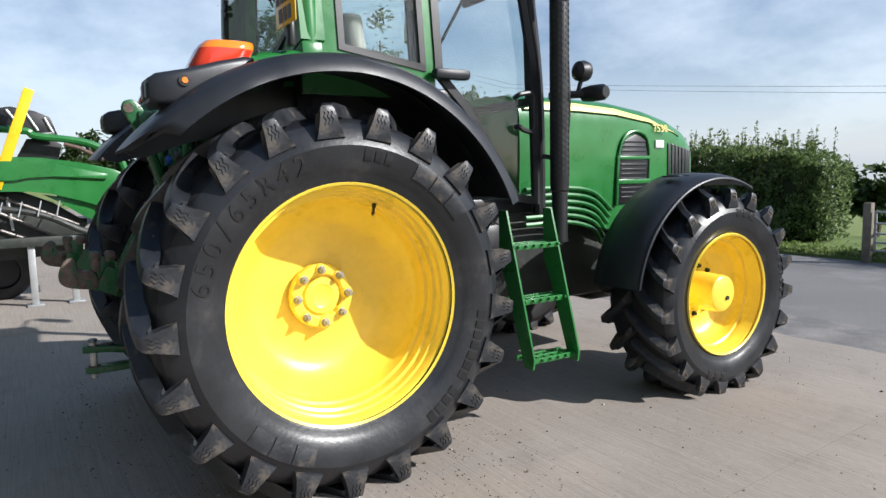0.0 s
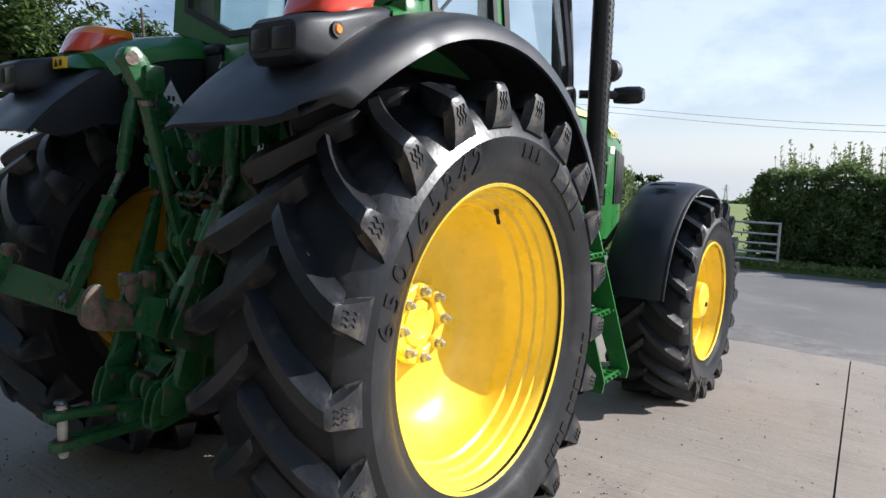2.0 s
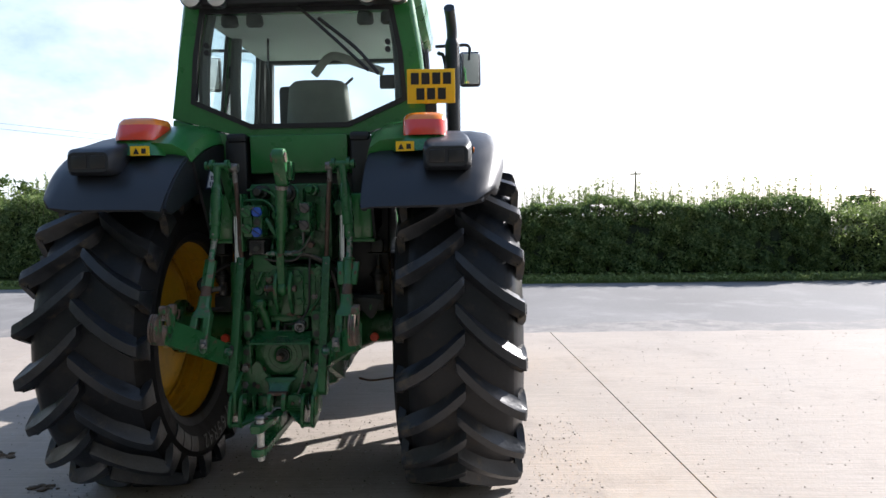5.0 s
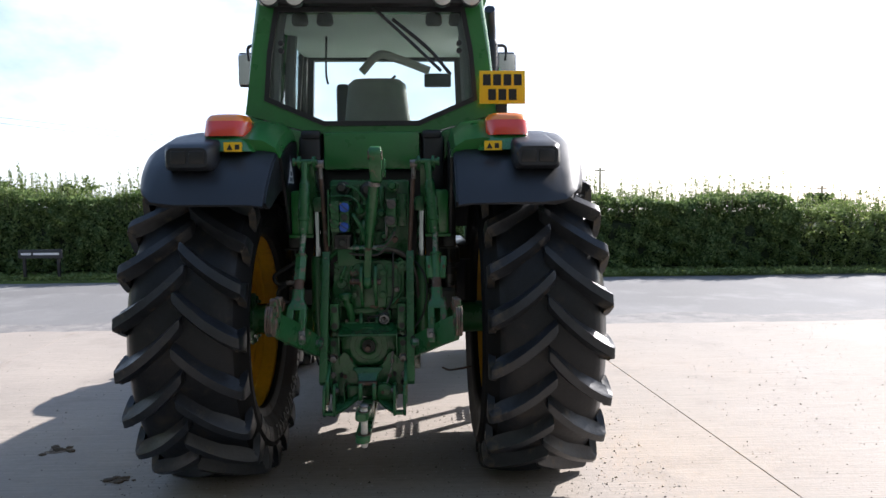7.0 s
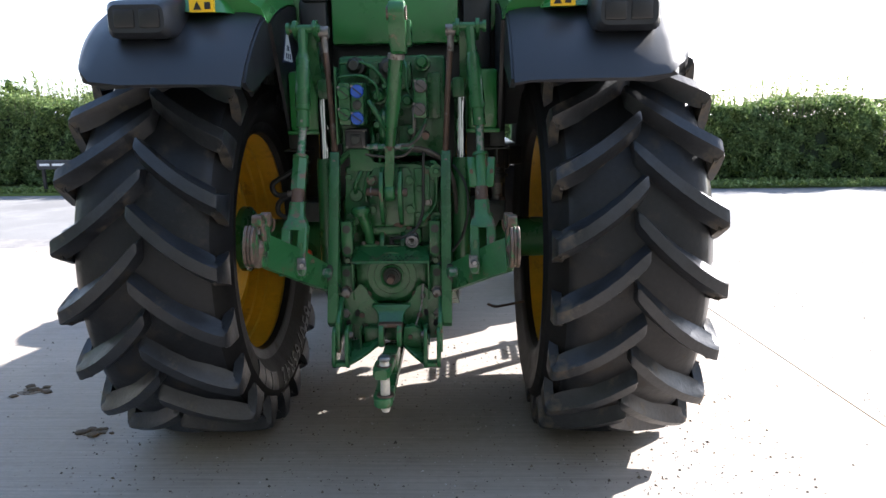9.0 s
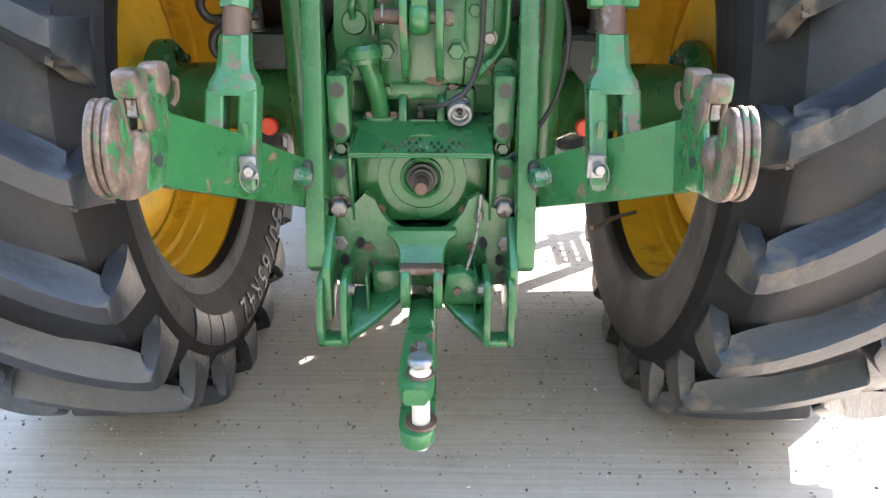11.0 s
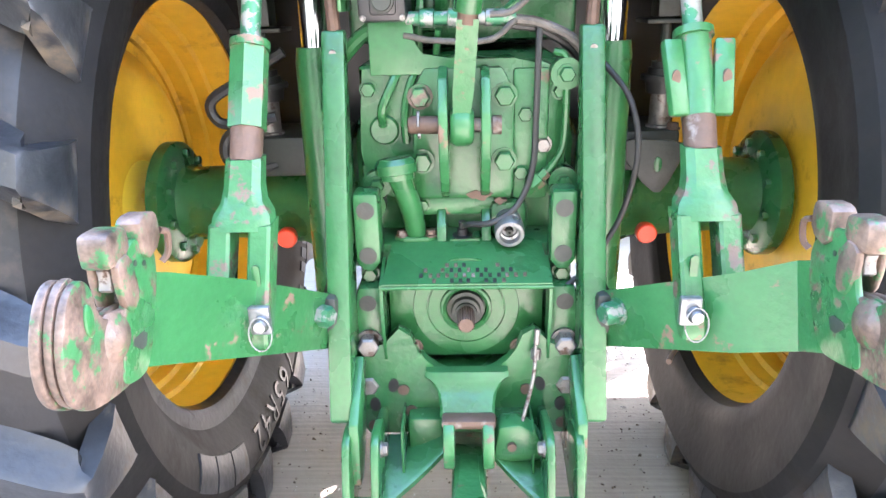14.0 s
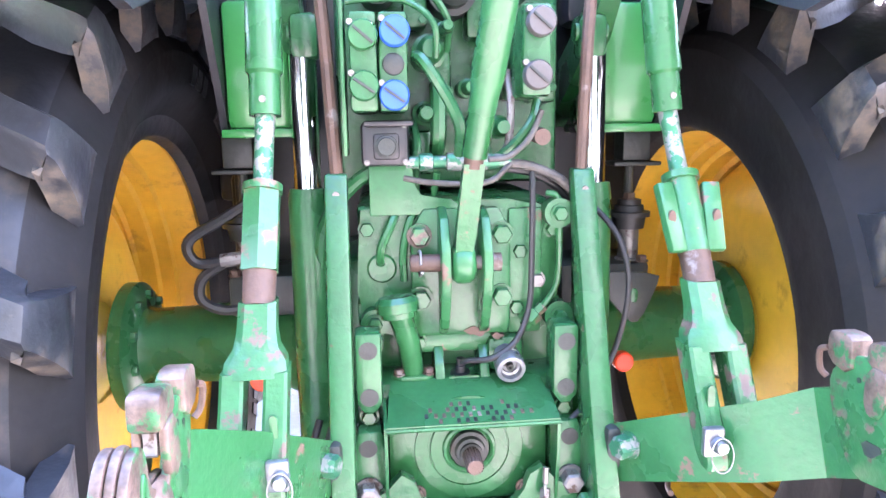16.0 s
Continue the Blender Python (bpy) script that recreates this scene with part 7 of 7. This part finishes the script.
def tyre_words(words, wheel, radius, a, t0, step, size):
    for k, ch in enumerate(words):
        th = radians(t0 - step * k)
        m = Matrix(((0, 0, 1, a), (math.sin(th), math.cos(th), 0, radius * math.cos(th)), (-math.cos(th), math.sin(th), 0, radius * math.sin(th)), (0, 0, 0, 1)))
        if ch == "/":
            bm = bmesh.new()
            w, h = size * 0.045, size * 0.40
            ring_loft(bm, [[(size * 0.16 * q - w, h * q, -0.003), (size * 0.16 * q + w, h * q, -0.003), (size * 0.16 * q + w, h * q, 0.003), (size * 0.16 * q - w, h * q, 0.003)] for q in (-1, -0.75, -0.5, -0.25, 0, 0.25, 0.5, 0.75, 1)])
            me = link_mesh("slash", bm, LETTER, 0)
        else:
            me = text_mesh(ch, size, 0.003)
            me.materials.append(LETTER)
        for v in me.vertices:
            p = m @ v.co
            r = math.hypot(p.y, p.z)
            p.x = a + float(np.interp(r, CURVE_R, CURVE_A)) + (0.0035 if v.co.z > 0 else -0.004)
            v.co = m.inverted() @ p
        ob = new("raised_character", me)
        ob.parent = wheel
        ob.matrix_basis = m


def tyre_plaques(wheel, radius, a, t0, n, step, w, h):
    for k in range(n):
        th = radians(t0 - step * k)
        bm = bmesh.new()
        box(bm, (-w / 2, -h / 2, -0.004), (w / 2, h / 2, 0.0035), 0.003)
        m = Matrix(((0, 0, 1, a), (math.sin(th), math.cos(th), 0, radius * math.cos(th)), (-math.cos(th), math.sin(th), 0, radius * math.sin(th)), (0, 0, 0, 1)))
        part("brand_plaque", bm, LETTER, wheel, at=m)


def raised_arc(wheel, r0, r1, t0, t1, proud=0.0045, name="brand_panel"):
    """A raised rubber panel that follows the curve of the sidewall."""
    bm = bmesh.new()
    rings = []
    n = max(2, int(abs(t1 - t0) / 3) + 1)
    across = [r0 + (r1 - r0) * q / 4 for q in range(5)]
    for k in range(n + 1):
        th = radians(t0 + (t1 - t0) * k / n)
        line = []
        for lift, rs in ((proud, across), (-0.004, across[::-1])):
            for r in rs:
                line.append((float(np.interp(r, CURVE_R, CURVE_A)) + lift, r * math.cos(th), r * math.sin(th)))
        rings.append(line)
    ring_loft(bm, rings)
    # brand panels take the paler lug colour to look lit; bars stay dark
    return part(name, bm, LUG if name == "brand_panel" else LETTER, wheel)


LETTER = material("raised_rubber", (0.008, 0.008, 0.009), 0.4, vary=0.2, scale=12, bump=0.15)
wheels = [o for o in tractor.children if o.name.startswith("rear_wheel")]
fronts = [o for o in tractor.children if o.name.startswith("front_wheel")]
for w in wheels:
    outer = w.location.x > 0
    a = 0.3195 if outer else 0.3185
    tyre_words("650/65R42", w, 0.695 if outer else 0.70, 0.0, 167 if outer else -48, 7.2 if outer else 6.3, 0.125 if outer else 0.12)
    for t0, r in ((224, 0.665), (34, 0.675)):
        for k in range(3):
            raised_arc(w, r, r + 0.088, t0 + 9.4 * k, t0 + 9.4 * k + 8.6)
    for t0, n, r in ((-8, 7, 0.70), (-42, 4, 0.70), (84, 3, 0.685)):
        for k in range(n):
            raised_arc(w, r, r + 0.05, t0 - 4.4 * k, t0 - 4.4 * k - 3.1, 0.0035, "raised_bar")
for w in wheels:
    if w.location.x > 0:
        for k in range(3):
            th = radians(-112 - 9 * k)
            bm = bmesh.new()
            box(bm, (-0.04, -0.04, -0.005), (0.04, 0.04, 0.003), 0.003)
            part("brand_plaque", bm, LETTER, w, at=Matrix(((0, 0, -1, -0.3225), (math.sin(th), math.cos(th), 0, 0.69 * math.cos(th)), (-math.cos(th), math.sin(th), 0, 0.69 * math.sin(th)), (0, 0, 0, 1))))
for w in fronts:
    if w.location.x > 0:
        tyre_plaques(w, 0.565, 0.2655, 28, 7, 6.0, 0.03, 0.045)
        tyre_plaques(w, 0.555, 0.2655, 262, 3, 7.5, 0.055, 0.052)
        tyre_plaques(w, 0.555, 0.2655, 85, 3, 7.5, 0.055, 0.052)

# ---- green harvester table on its trolley ----
cut = thing("harvester_header", pose(-5.5, 0, 0), "green harvester cutting table on a dark trolley", "harvester")
bm = bmesh.new()
prism(bm, [(-4.2, 1.88), (-1.33, 1.84), (-1.07, 1.83), (-0.65, 1.77), (-0.26, 1.68), (-0.04, 1.56), (0.05, 1.34), (-0.05, 1.12), (-0.22, 1.08), (-0.55, 1.25), (-0.96, 1.38), (-1.21, 1.44), (-4.2, 1.48)], "x", -0.75, 0.0, 0.02)
hb = part("side_shield", bm, GREEN, cut, "glossy green side shield")
bm = bmesh.new()
prism(bm, [(-4.0, 1.80), (-1.30, 1.79), (-1.0, 1.77), (-0.34, 1.62), (-0.36, 1.55), (-0.95, 1.60), (-1.2, 1.60), (-1.34, 1.55), (-4.0, 1.55)], "x", 0.0, 0.04, 0.012)
part("pressed_panel", bm, GREEN, hb)
bm = bmesh.new()
box(bm, (0.0, -0.16, 1.27), (0.012, -0.07, 1.37), 0.004)
part("yellow_emblem_plate", bm, PLATE, hb)
bm = bmesh.new()
box(bm, (-0.02, -0.07, -0.7), (0.02, 0.045, 0.56), 0.008, m=pose(0.0, -1.30, 2.12, -20, 0, 0))
part("yellow_marker_bar", bm, PLATE, cut, "yellow marker bar")
for dy in (0.0, -1.15):
    bm = bmesh.new()
    prism(bm, [(y + dy, z) for y, z in ((-1.50, 2.44), (-1.34, 2.47), (-1.08, 2.42), (-0.92, 2.35), (-0.84, 2.11), (-1.09, 2.10), (-1.21, 2.2), (-1.5, 2.24))], "x", -0.36, -0.34, 0.004)
    reel = part("reel_plate", bm, BLACK, cut, "black reel end plate")
    for y0, z0, y1, z1 in ((-1.18, 2.40, -1.06, 2.18), (-1.38, 2.43, -1.27, 2.26), (-0.98, 2.34, -0.90, 2.16), (-1.04, 2.13, -0.88, 2.15)):
        bm = bmesh.new()
        tube(bm, [(-0.335, y0 + dy, z0), (-0.335, y1 + dy, z1)], 0.018, 6, smooth=False)
        part("spoke", bm, GALV, reel)
bm = bmesh.new()
prism(bm, [(-1.32, 1.84), (-1.19, 2.08), (-0.95, 2.10), (-0.80, 2.01), (-0.86, 1.80)], "x", -0.5, -0.46, 0.004)
part("reel_drive", bm, BLACK, cut)
bm = bmesh.new()
tube(bm, [(-0.3, -4, 2.22), (-0.3, -1.45, 2.19), (-0.3, -1.09, 2.11), (-0.28, -0.54, 2.03), (-0.25, -0.19, 1.84), (-0.25, -0.10, 1.68)], 0.045, 8)
part("reel_arm", bm, GREEN, cut)
bm = bmesh.new()
tube(bm, [(-0.1, -0.80, 2.0), (-0.1, -0.63, 1.95), (-0.1, -0.36, 1.80)], 0.028, 8, smooth=False)
part("hydraulic_ram", bm, RUST, cut)
bm = bmesh.new()
prism(bm, [(-1.08, 1.38), (-0.55, 1.28), (-0.30, 1.12), (-0.45, 0.98), (-0.66, 1.10), (-0.89, 1.28)], "x", -0.12, -0.06, 0.008)
part("lower_panel", bm, GREEN, cut)
bm = bmesh.new()
prism(bm, [(-4.2, 1.47), (-1.3, 1.42), (-0.95, 1.26), (-0.60, 1.0), (-0.75, 0.66), (-1.3, 0.58), (-4.2, 0.55)], "x", -0.6, -0.2, 0.02)
part("underframe", bm, DARK, cut, "dark oily underframe")
for q in ((-1.6, 1.40, -0.70, 0.98), (-1.6, 1.20, -0.85, 0.78), (-1.6, 0.98, -1.1, 0.74), (-1.45, 1.36, -1.42, 0.95)):
    bm = bmesh.new()
    tube(bm, [(-0.17, q[0], q[1]), (-0.17, q[2], q[3])], 0.02, 6, smooth=False)
    part("cross_tube", bm, GALV if q[0] > -1.5 else STEEL, cut)
bm = bmesh.new()
box(bm, (-0.9, -4.2, 0.74), (-0.75, -0.6, 0.86), 0.01)
box(bm, (-0.15, -4.2, 0.74), (0.0, -0.6, 0.86), 0.01)
tube(bm, [(0.0, -4.0, 1.35), (0.02, -1.5, 1.22), (0.02, -0.6, 0.88)], 0.04, 8)
tube(bm, [(-0.3, -4.0, 1.15), (-0.3, -0.6, 1.0)], 0.05, 8, smooth=False)
part("trolley_beam", bm, DARK, cut)
for y in (-0.8, -1.25, -1.9, -3.0):
    bm = bmesh.new()
    box(bm, (-0.11, y - 0.04, 0.02), (-0.04, y + 0.04, 0.76), 0.008)
    box(bm, (-0.17, y - 0.09, 0.0), (0.02, y + 0.09, 0.025), 0.005)
    part("support_leg", bm, GALV, cut)
for y in (-1.6, -3.4):
    bm = bmesh.new()
    lathe(bm, [(-0.1, 0.22), (-0.11, 0.3), (-0.08, 0.36), (0.08, 0.36), (0.11, 0.3), (0.1, 0.22), (0.02, 0.2), (0.02, 0.0)], 32)
    part("trolley_wheel", bm, BLACK, cut, at=pose(-0.95, y, 0.36))
bm = bmesh.new()
for k in range(16):
    y = -3.9 + k * 0.2
    rod(bm, (0.0, y, 1.3), (0.14, y - 0.05, 1.12), 0.008, n=5)
tagged(part("knife_fingers", bm, GALV, cut), kind="stuff")


# ---- trees ----
def tree(x, y, height, spread, base, count, label, trunk=0.16):
    root = thing("tree", pose(x, y, 0), label, "tree", "trees round the yard")
    bm = bmesh.new()
    rings = []
    for i in range(7):
        t = i / 6
        r = trunk * (1 - 0.75 * t) * (1.4 if i == 0 else 1)
        rings.append([(0.12 * math.sin(t * 3) + r * math.cos(2 * math.pi * k / 9), 0.1 * math.sin(t * 4) + r * math.sin(2 * math.pi * k / 9), -0.5 + (height * 0.85 + 0.5) * t) for k in range(9)])
    ring_loft(bm, rings)
    tips = []
    for k in range(16):
        z0 = base + (height * 0.75 - base) * random.uniform(0.0, 1.0)
        a = random.uniform(0, 2 * math.pi)
        reach = spread * random.uniform(0.55, 1.0) * (1.1 - 0.5 * (z0 / height))
        tip = (reach * math.cos(a), reach * math.sin(a), min(height, z0 + reach * random.uniform(0.3, 0.8)))
        tube(bm, [(0, 0, z0), (tip[0] * 0.5, tip[1] * 0.5, z0 + (tip[2] - z0) * 0.35), tip], lambda t: trunk * 0.28 * (1 - 0.8 * t), 5)
        tips.append(tip)
    part("trunk", bm, BARK, root)
    cs = []
    for tip in tips:
        for j in range(9):
            t = random.uniform(0.3, 1.0)
            cs.append((tip[0] * t + random.gauss(0, 0.16 * spread), tip[1] * t + random.gauss(0, 0.16 * spread), base + (tip[2] - base) * t + random.gauss(0, 0.06 * height)))
    cs.append((0, 0, height * 0.95))
    cs = np.array(cs)
    pick = rng.integers(0, len(cs), count)
    off = rng.normal(size=(count, 3)) * np.array([0.10 * spread, 0.10 * spread, 0.035 * height])
    pts = cs[pick] + off
    pts = pts[pts[:, 2] > base * 0.7]
    nrm = pts / np.linalg.norm(pts, axis=1)[:, None] + np.array([0, 0, 0.5])
    tagged(leaves("crown", pts, nrm, 0.12, TREE_LEAF, root, "loose green crown"), kind="stuff")
    return root


for x, y, h, sp, b in ((-22, 3.4, 4.3, 1.7, 0.6), (-24, 1.0, 3.3, 1.6, 0.5), (-20.5, 8.0, 8.6, 2.3, 3.0), (-21, 11.6, 8.2, 2.6, 1.8), (-20, 15.2, 4.6, 2.4, 0.8), (-25, 5.6, 3.6, 2.0, 0.5), (-18, 19.5, 3.1, 2.1, 0.6)):
    tree(x, y, h, sp, b, 20000, "leafy green tree at the yard's far side")
for x, y, h, sp, b in ((-9.2, 20.4, 2.45, 1.3, 0.3), (-11.2, 19.2, 2.35, 1.4, 0.3), (-13.4, 17.4, 2.65, 1.4, 0.4), (-16.2, 16.5, 3.0, 1.5, 0.5), (-4.3, 16.5, 1.5, 0.9, 0.2), (19, 26, 1.7, 1.4, 0.0)):
    tree(x, y, h, sp, b, 7000, "small round tree behind the hedge", 0.1)

# ---- gate, sign, poles, wires ----
gate = thing("field_gate", pose(-1.22, 9.98, 0), "galvanised five-bar field gate between hedges", "gate")
for z in (0.17, 0.30, 0.44, 0.60, 0.78):
    bm = bmesh.new()
    rod(bm, (0.05, 0, z), (1.78, 0, z), 0.017, n=8)
    part("rail", bm, GALV, gate)
for x in (0.05, 0.90, 1.78):
    bm = bmesh.new()
    box(bm, (x - 0.018, -0.012, 0.14), (x + 0.018, 0.012, 0.80), 0.004)
    part("upright", bm, GALV, gate)
bm = bmesh.new()
box(bm, (-0.12, -0.06, -0.1), (0.0, 0.06, 0.92), 0.012)
part("gate_post", bm, WOOD, gate)
SIGN = material("dark_sign_board", (0.03, 0.032, 0.035), 0.5, vary=0.2)
sign = thing("street_sign", pose(-7.85, 10.2, 0), "dark street sign with pale lettering on short posts", "sign")
bm = bmesh.new()
box(bm, (-0.46, -0.012, 0.50), (0.46, 0.012, 0.69), 0.006)
part("board", bm, SIGN, sign)
for x0, x1 in ((-0.40, -0.19), (-0.14, 0.40)):
    bm = bmesh.new()
    box(bm, (x0, -0.0155, 0.572), (x1, -0.0125, 0.618), 0)
    part("plain_bar", bm, WHITE, sign)
for x in (-0.36, 0.36):
    bm = bmesh.new()
    box(bm, (x - 0.03, 0.013, 0.0), (x + 0.03, 0.06, 0.68), 0.006)
    part("post", bm, BLACK, sign)
for x, top in ((12.1, 3.7), (27.1, 2.4)):
    p = thing("utility_pole", pose(x, 40, -1.6), "grey wooden utility pole far behind the hedge", "pole", "utility poles along the lane")
    bm = bmesh.new()
    rod(bm, (0, 0, 0), (0, 0, top + 1.6), 0.09, 0.06, n=8)
    part("pole_shaft", bm, WOOD, p)
    bm = bmesh.new()
    box(bm, (-0.34, -0.04, top + 1.38), (0.34, 0.04, top + 1.46), 0)
    part("crossarm", bm, WOOD, p)
for x, z0, z1 in ((-181, -22, -6.4), (-139, -20, -5.8), (-205, -22, -12)):
    p = thing("pylon", pose(x, 600, z0), "grey lattice pylon on the horizon", "pylon", "far pylons")
    h = z1 - z0
    bm = bmesh.new()
    for sx, sy in ((1, 1), (-1, 1), (1, -1), (-1, -1)):
        rod(bm, (sx * 1.6, sy * 1.6, 0), (sx * 0.2, sy * 0.2, h), 0.22, 0.16, n=4)
    for k in range(6):
        z, z2 = h * k / 6, h * (k + 1) / 6
        w, w2 = 1.6 - 1.4 * k / 6, 1.6 - 1.4 * (k + 1) / 6
        rod(bm, (-w, -w, z), (w2, -w2, z2), 0.12, n=4)
        rod(bm, (w, -w, z), (-w2, -w2, z2), 0.12, n=4)
    for f, l in ((0.68, 3.0), (0.8, 2.4), (0.92, 1.8)):
        rod(bm, (-l, 0, h * f), (l, 0, h * f), 0.16, n=4)
    part("lattice", bm, GALV, p)
WIRE = material("weathered_wire", (0.20, 0.21, 0.23), 0.6, metal=0.3, vary=0.1, bump=0)
for dz in (0.0, -0.45):
    bm = bmesh.new()
    tube(bm, [(-70, 50, 13.2 + dz), (-47, 50, 10.2 + dz), (-31, 50, 8.2 + dz), (-20, 50, 6.9 + dz), (-5, 50, 5.3 + dz), (12.1, 40, 3.75 + dz * 0.5)], 0.014, 5)
    tagged(part("overhead_wire", bm, WIRE), "thin dark overhead wire across the sky", "wire")
n = 7000
xs_ = rng.uniform(-300, -60, n)
zs_ = np.abs(rng.normal(0, 1.6, n)) * (0.6 + 0.5 * np.sin(xs_ * 0.21) + 0.4 * np.sin(xs_ * 0.53 + 1)).clip(0.25)
far = leaves("far_treeline", np.stack([xs_, 400 + rng.uniform(-6, 6, n), -14.3 + zs_], 1), np.tile([0, -1, 0.5], (n, 1)), 1.1, TREE_LEAF)
tagged(far, "dark line of distant trees along the horizon", "trees", kind="stuff")

# ---- litter on the yard ----
for x, y, s_ in ((-2.17, 0.20, 0.085), (-1.54, -0.32, 0.06)):
    root = thing("mud_clod", pose(x, y, 0), "dried brown mud clod on the concrete", "mud", "mud clods on the yard")
    bm = bmesh.new()
    prism(bm, [(s_ * 1.1 * (1 + 0.3 * math.sin(q * 2.3 + x) + 0.15 * math.sin(q * 5.1)) * math.cos(q), s_ * 0.55 * (1 + 0.3 * math.sin(q * 3.1 + y)) * math.sin(q)) for q in [2 * math.pi * i / 36 for i in range(36)]], "z", 0.0, 0.003)
    part("dried_patch", bm, STAIN, root, sharp=0)
    for k in range(14):
        bm = bmesh.new()
        made = bmesh.ops.create_icosphere(bm, subdivisions=2, radius=1)["verts"]
        q = Vector((random.gauss(0, s_ * 0.6), random.gauss(0, s_ * 0.4), 0))
        r = random.uniform(0.005, 0.02)
        for v in made:
            f = 1 + 0.35 * noise.noise(v.co * 1.7 + q * 30)
            v.co = Vector((v.co.x * r * 1.5 * f, v.co.y * r * 1.2 * f, max(-0.001, v.co.z * r * 0.6 * f + r * 0.3))) + q
        part("lump", bm, DIRT, root, sharp=0)
n = 9000
near = rng.uniform(0, 1, n) < 0.35
px, py = np.where(near, rng.uniform(-1.6, 1.8, n), rng.uniform(-5, 7, n)), np.where(near, rng.uniform(-1.2, 1.0, n), rng.uniform(-4.5, 4.3, n))
sz = rng.gamma(2.0, 0.0013, n) + 0.0016
verts, faces = [], []
octa = np.array([(1, 0, 0), (0, 1, 0), (-1, 0, 0), (0, -1, 0), (0, 0, 0.8), (0, 0, -0.2)])
for i in range(n):
    b0 = len(verts)
    t = rng.uniform(0, 6.28)
    c, s_ = math.cos(t), math.sin(t)
    for v in octa:
        j = rng.uniform(0.6, 1.4) * sz[i]
        verts.append((px[i] + (v[0] * c - v[1] * s_ * 0.7) * j, py[i] + (v[0] * s_ + v[1] * c * 0.7) * j, v[2] * j + 0.001))
    faces += [(b0 + a, b0 + b, b0 + c_) for a, b, c_ in ((0, 1, 4), (1, 2, 4), (2, 3, 4), (3, 0, 4))]
me = bpy.data.meshes.new("grit")
me.from_pydata(verts, [], faces)
me.materials.append(STONES)
tagged(new("grit", me), "scattered small stones and crumbs of dirt", "grit", kind="stuff")

# ---- broken edge between yard and lane ----
bm = bmesh.new()
pts0 = [(-40 + k * 0.4, 4.44) for k in range(201)]
pts1 = [(-40 + k * 0.4, 5.25 + 0.16 * math.sin(k * 0.7) + random.uniform(-0.10, 0.10)) for k in range(200, -1, -1)]
prism(bm, pts0 + pts1, "z", -0.06, -0.014)
tagged(part("pavement_edge", bm, GRIT, sharp=0), "broken gritty edge between concrete and asphalt", "pavement", kind="structure")
# tufts along the verge
n = 14000
gx, gy = rng.uniform(-14, 24, n), 10.12 + rng.exponential(0.35, n)
tufts = leaves("verge_grass", np.stack([gx, gy - np.where(gx > 0.4, 0.03 * gx, 0), 0.03 + rng.uniform(0, 0.06, n)], 1), np.tile([0, -1, 0.2], (n, 1)), 0.05, LEAF_PALE)
tagged(tufts, "rough grass blades along the verge", "grass", kind="stuff")
# unseen plain wall added behind the camera to block sky light from the rear
bm = bmesh.new()
box(bm, (-30, -7.2, -0.1), (34, -7.0, 9.0), 0)
tagged(part("sky_blocking_wall", bm, SKY_BLOCKER, sharp=0), "plain dark unseen wall added to block sky light", "wall", kind="structure")


# ---- yard slabs ----
yard = thing("pavement", pose(0, 0, 0), "pale concrete yard slabs with dark joints", "pavement", kind="structure")
bm = bmesh.new()
prism(bm, [(-40, -40), (40, -40), (40, 4.35), (-40, 4.35)], "z", -0.12, -0.025)
part("joint_bed", bm, JOINT, yard, sharp=0)
def lean(x, y):
    return x - (y - 4.5) * 0.062


xs = [-39.9, -31.4, -22.6, -13.4, -8.8, -4.2, 2.09, 8.9, 15.5, 24, 32, 39.9]
ys = [-39.9, -30, -21, -12.2, 4.5]
for i in range(len(xs) - 1):
    for j in range(len(ys) - 1):
        bm = bmesh.new()
        g = 0.005
        x0, x1, y0, y1 = xs[i] + g, xs[i + 1] - g, ys[j] + g, ys[j + 1] - g
        n = 24 if j == len(ys) - 2 else 2
        far = [(x0 + (x1 - x0) * k / n, y1 + (random.uniform(-0.05, 0.04) if n > 2 and 0 < k < n else 0)) for k in range(n, -1, -1)]
        ring = [(x0, y0), (x1, y0)] + far
        prism(bm, [(lean(*p), p[1]) for p in ring], "z", -0.12, 0.0)
        part("slab", bm, CONCRETE, yard, sharp=0)
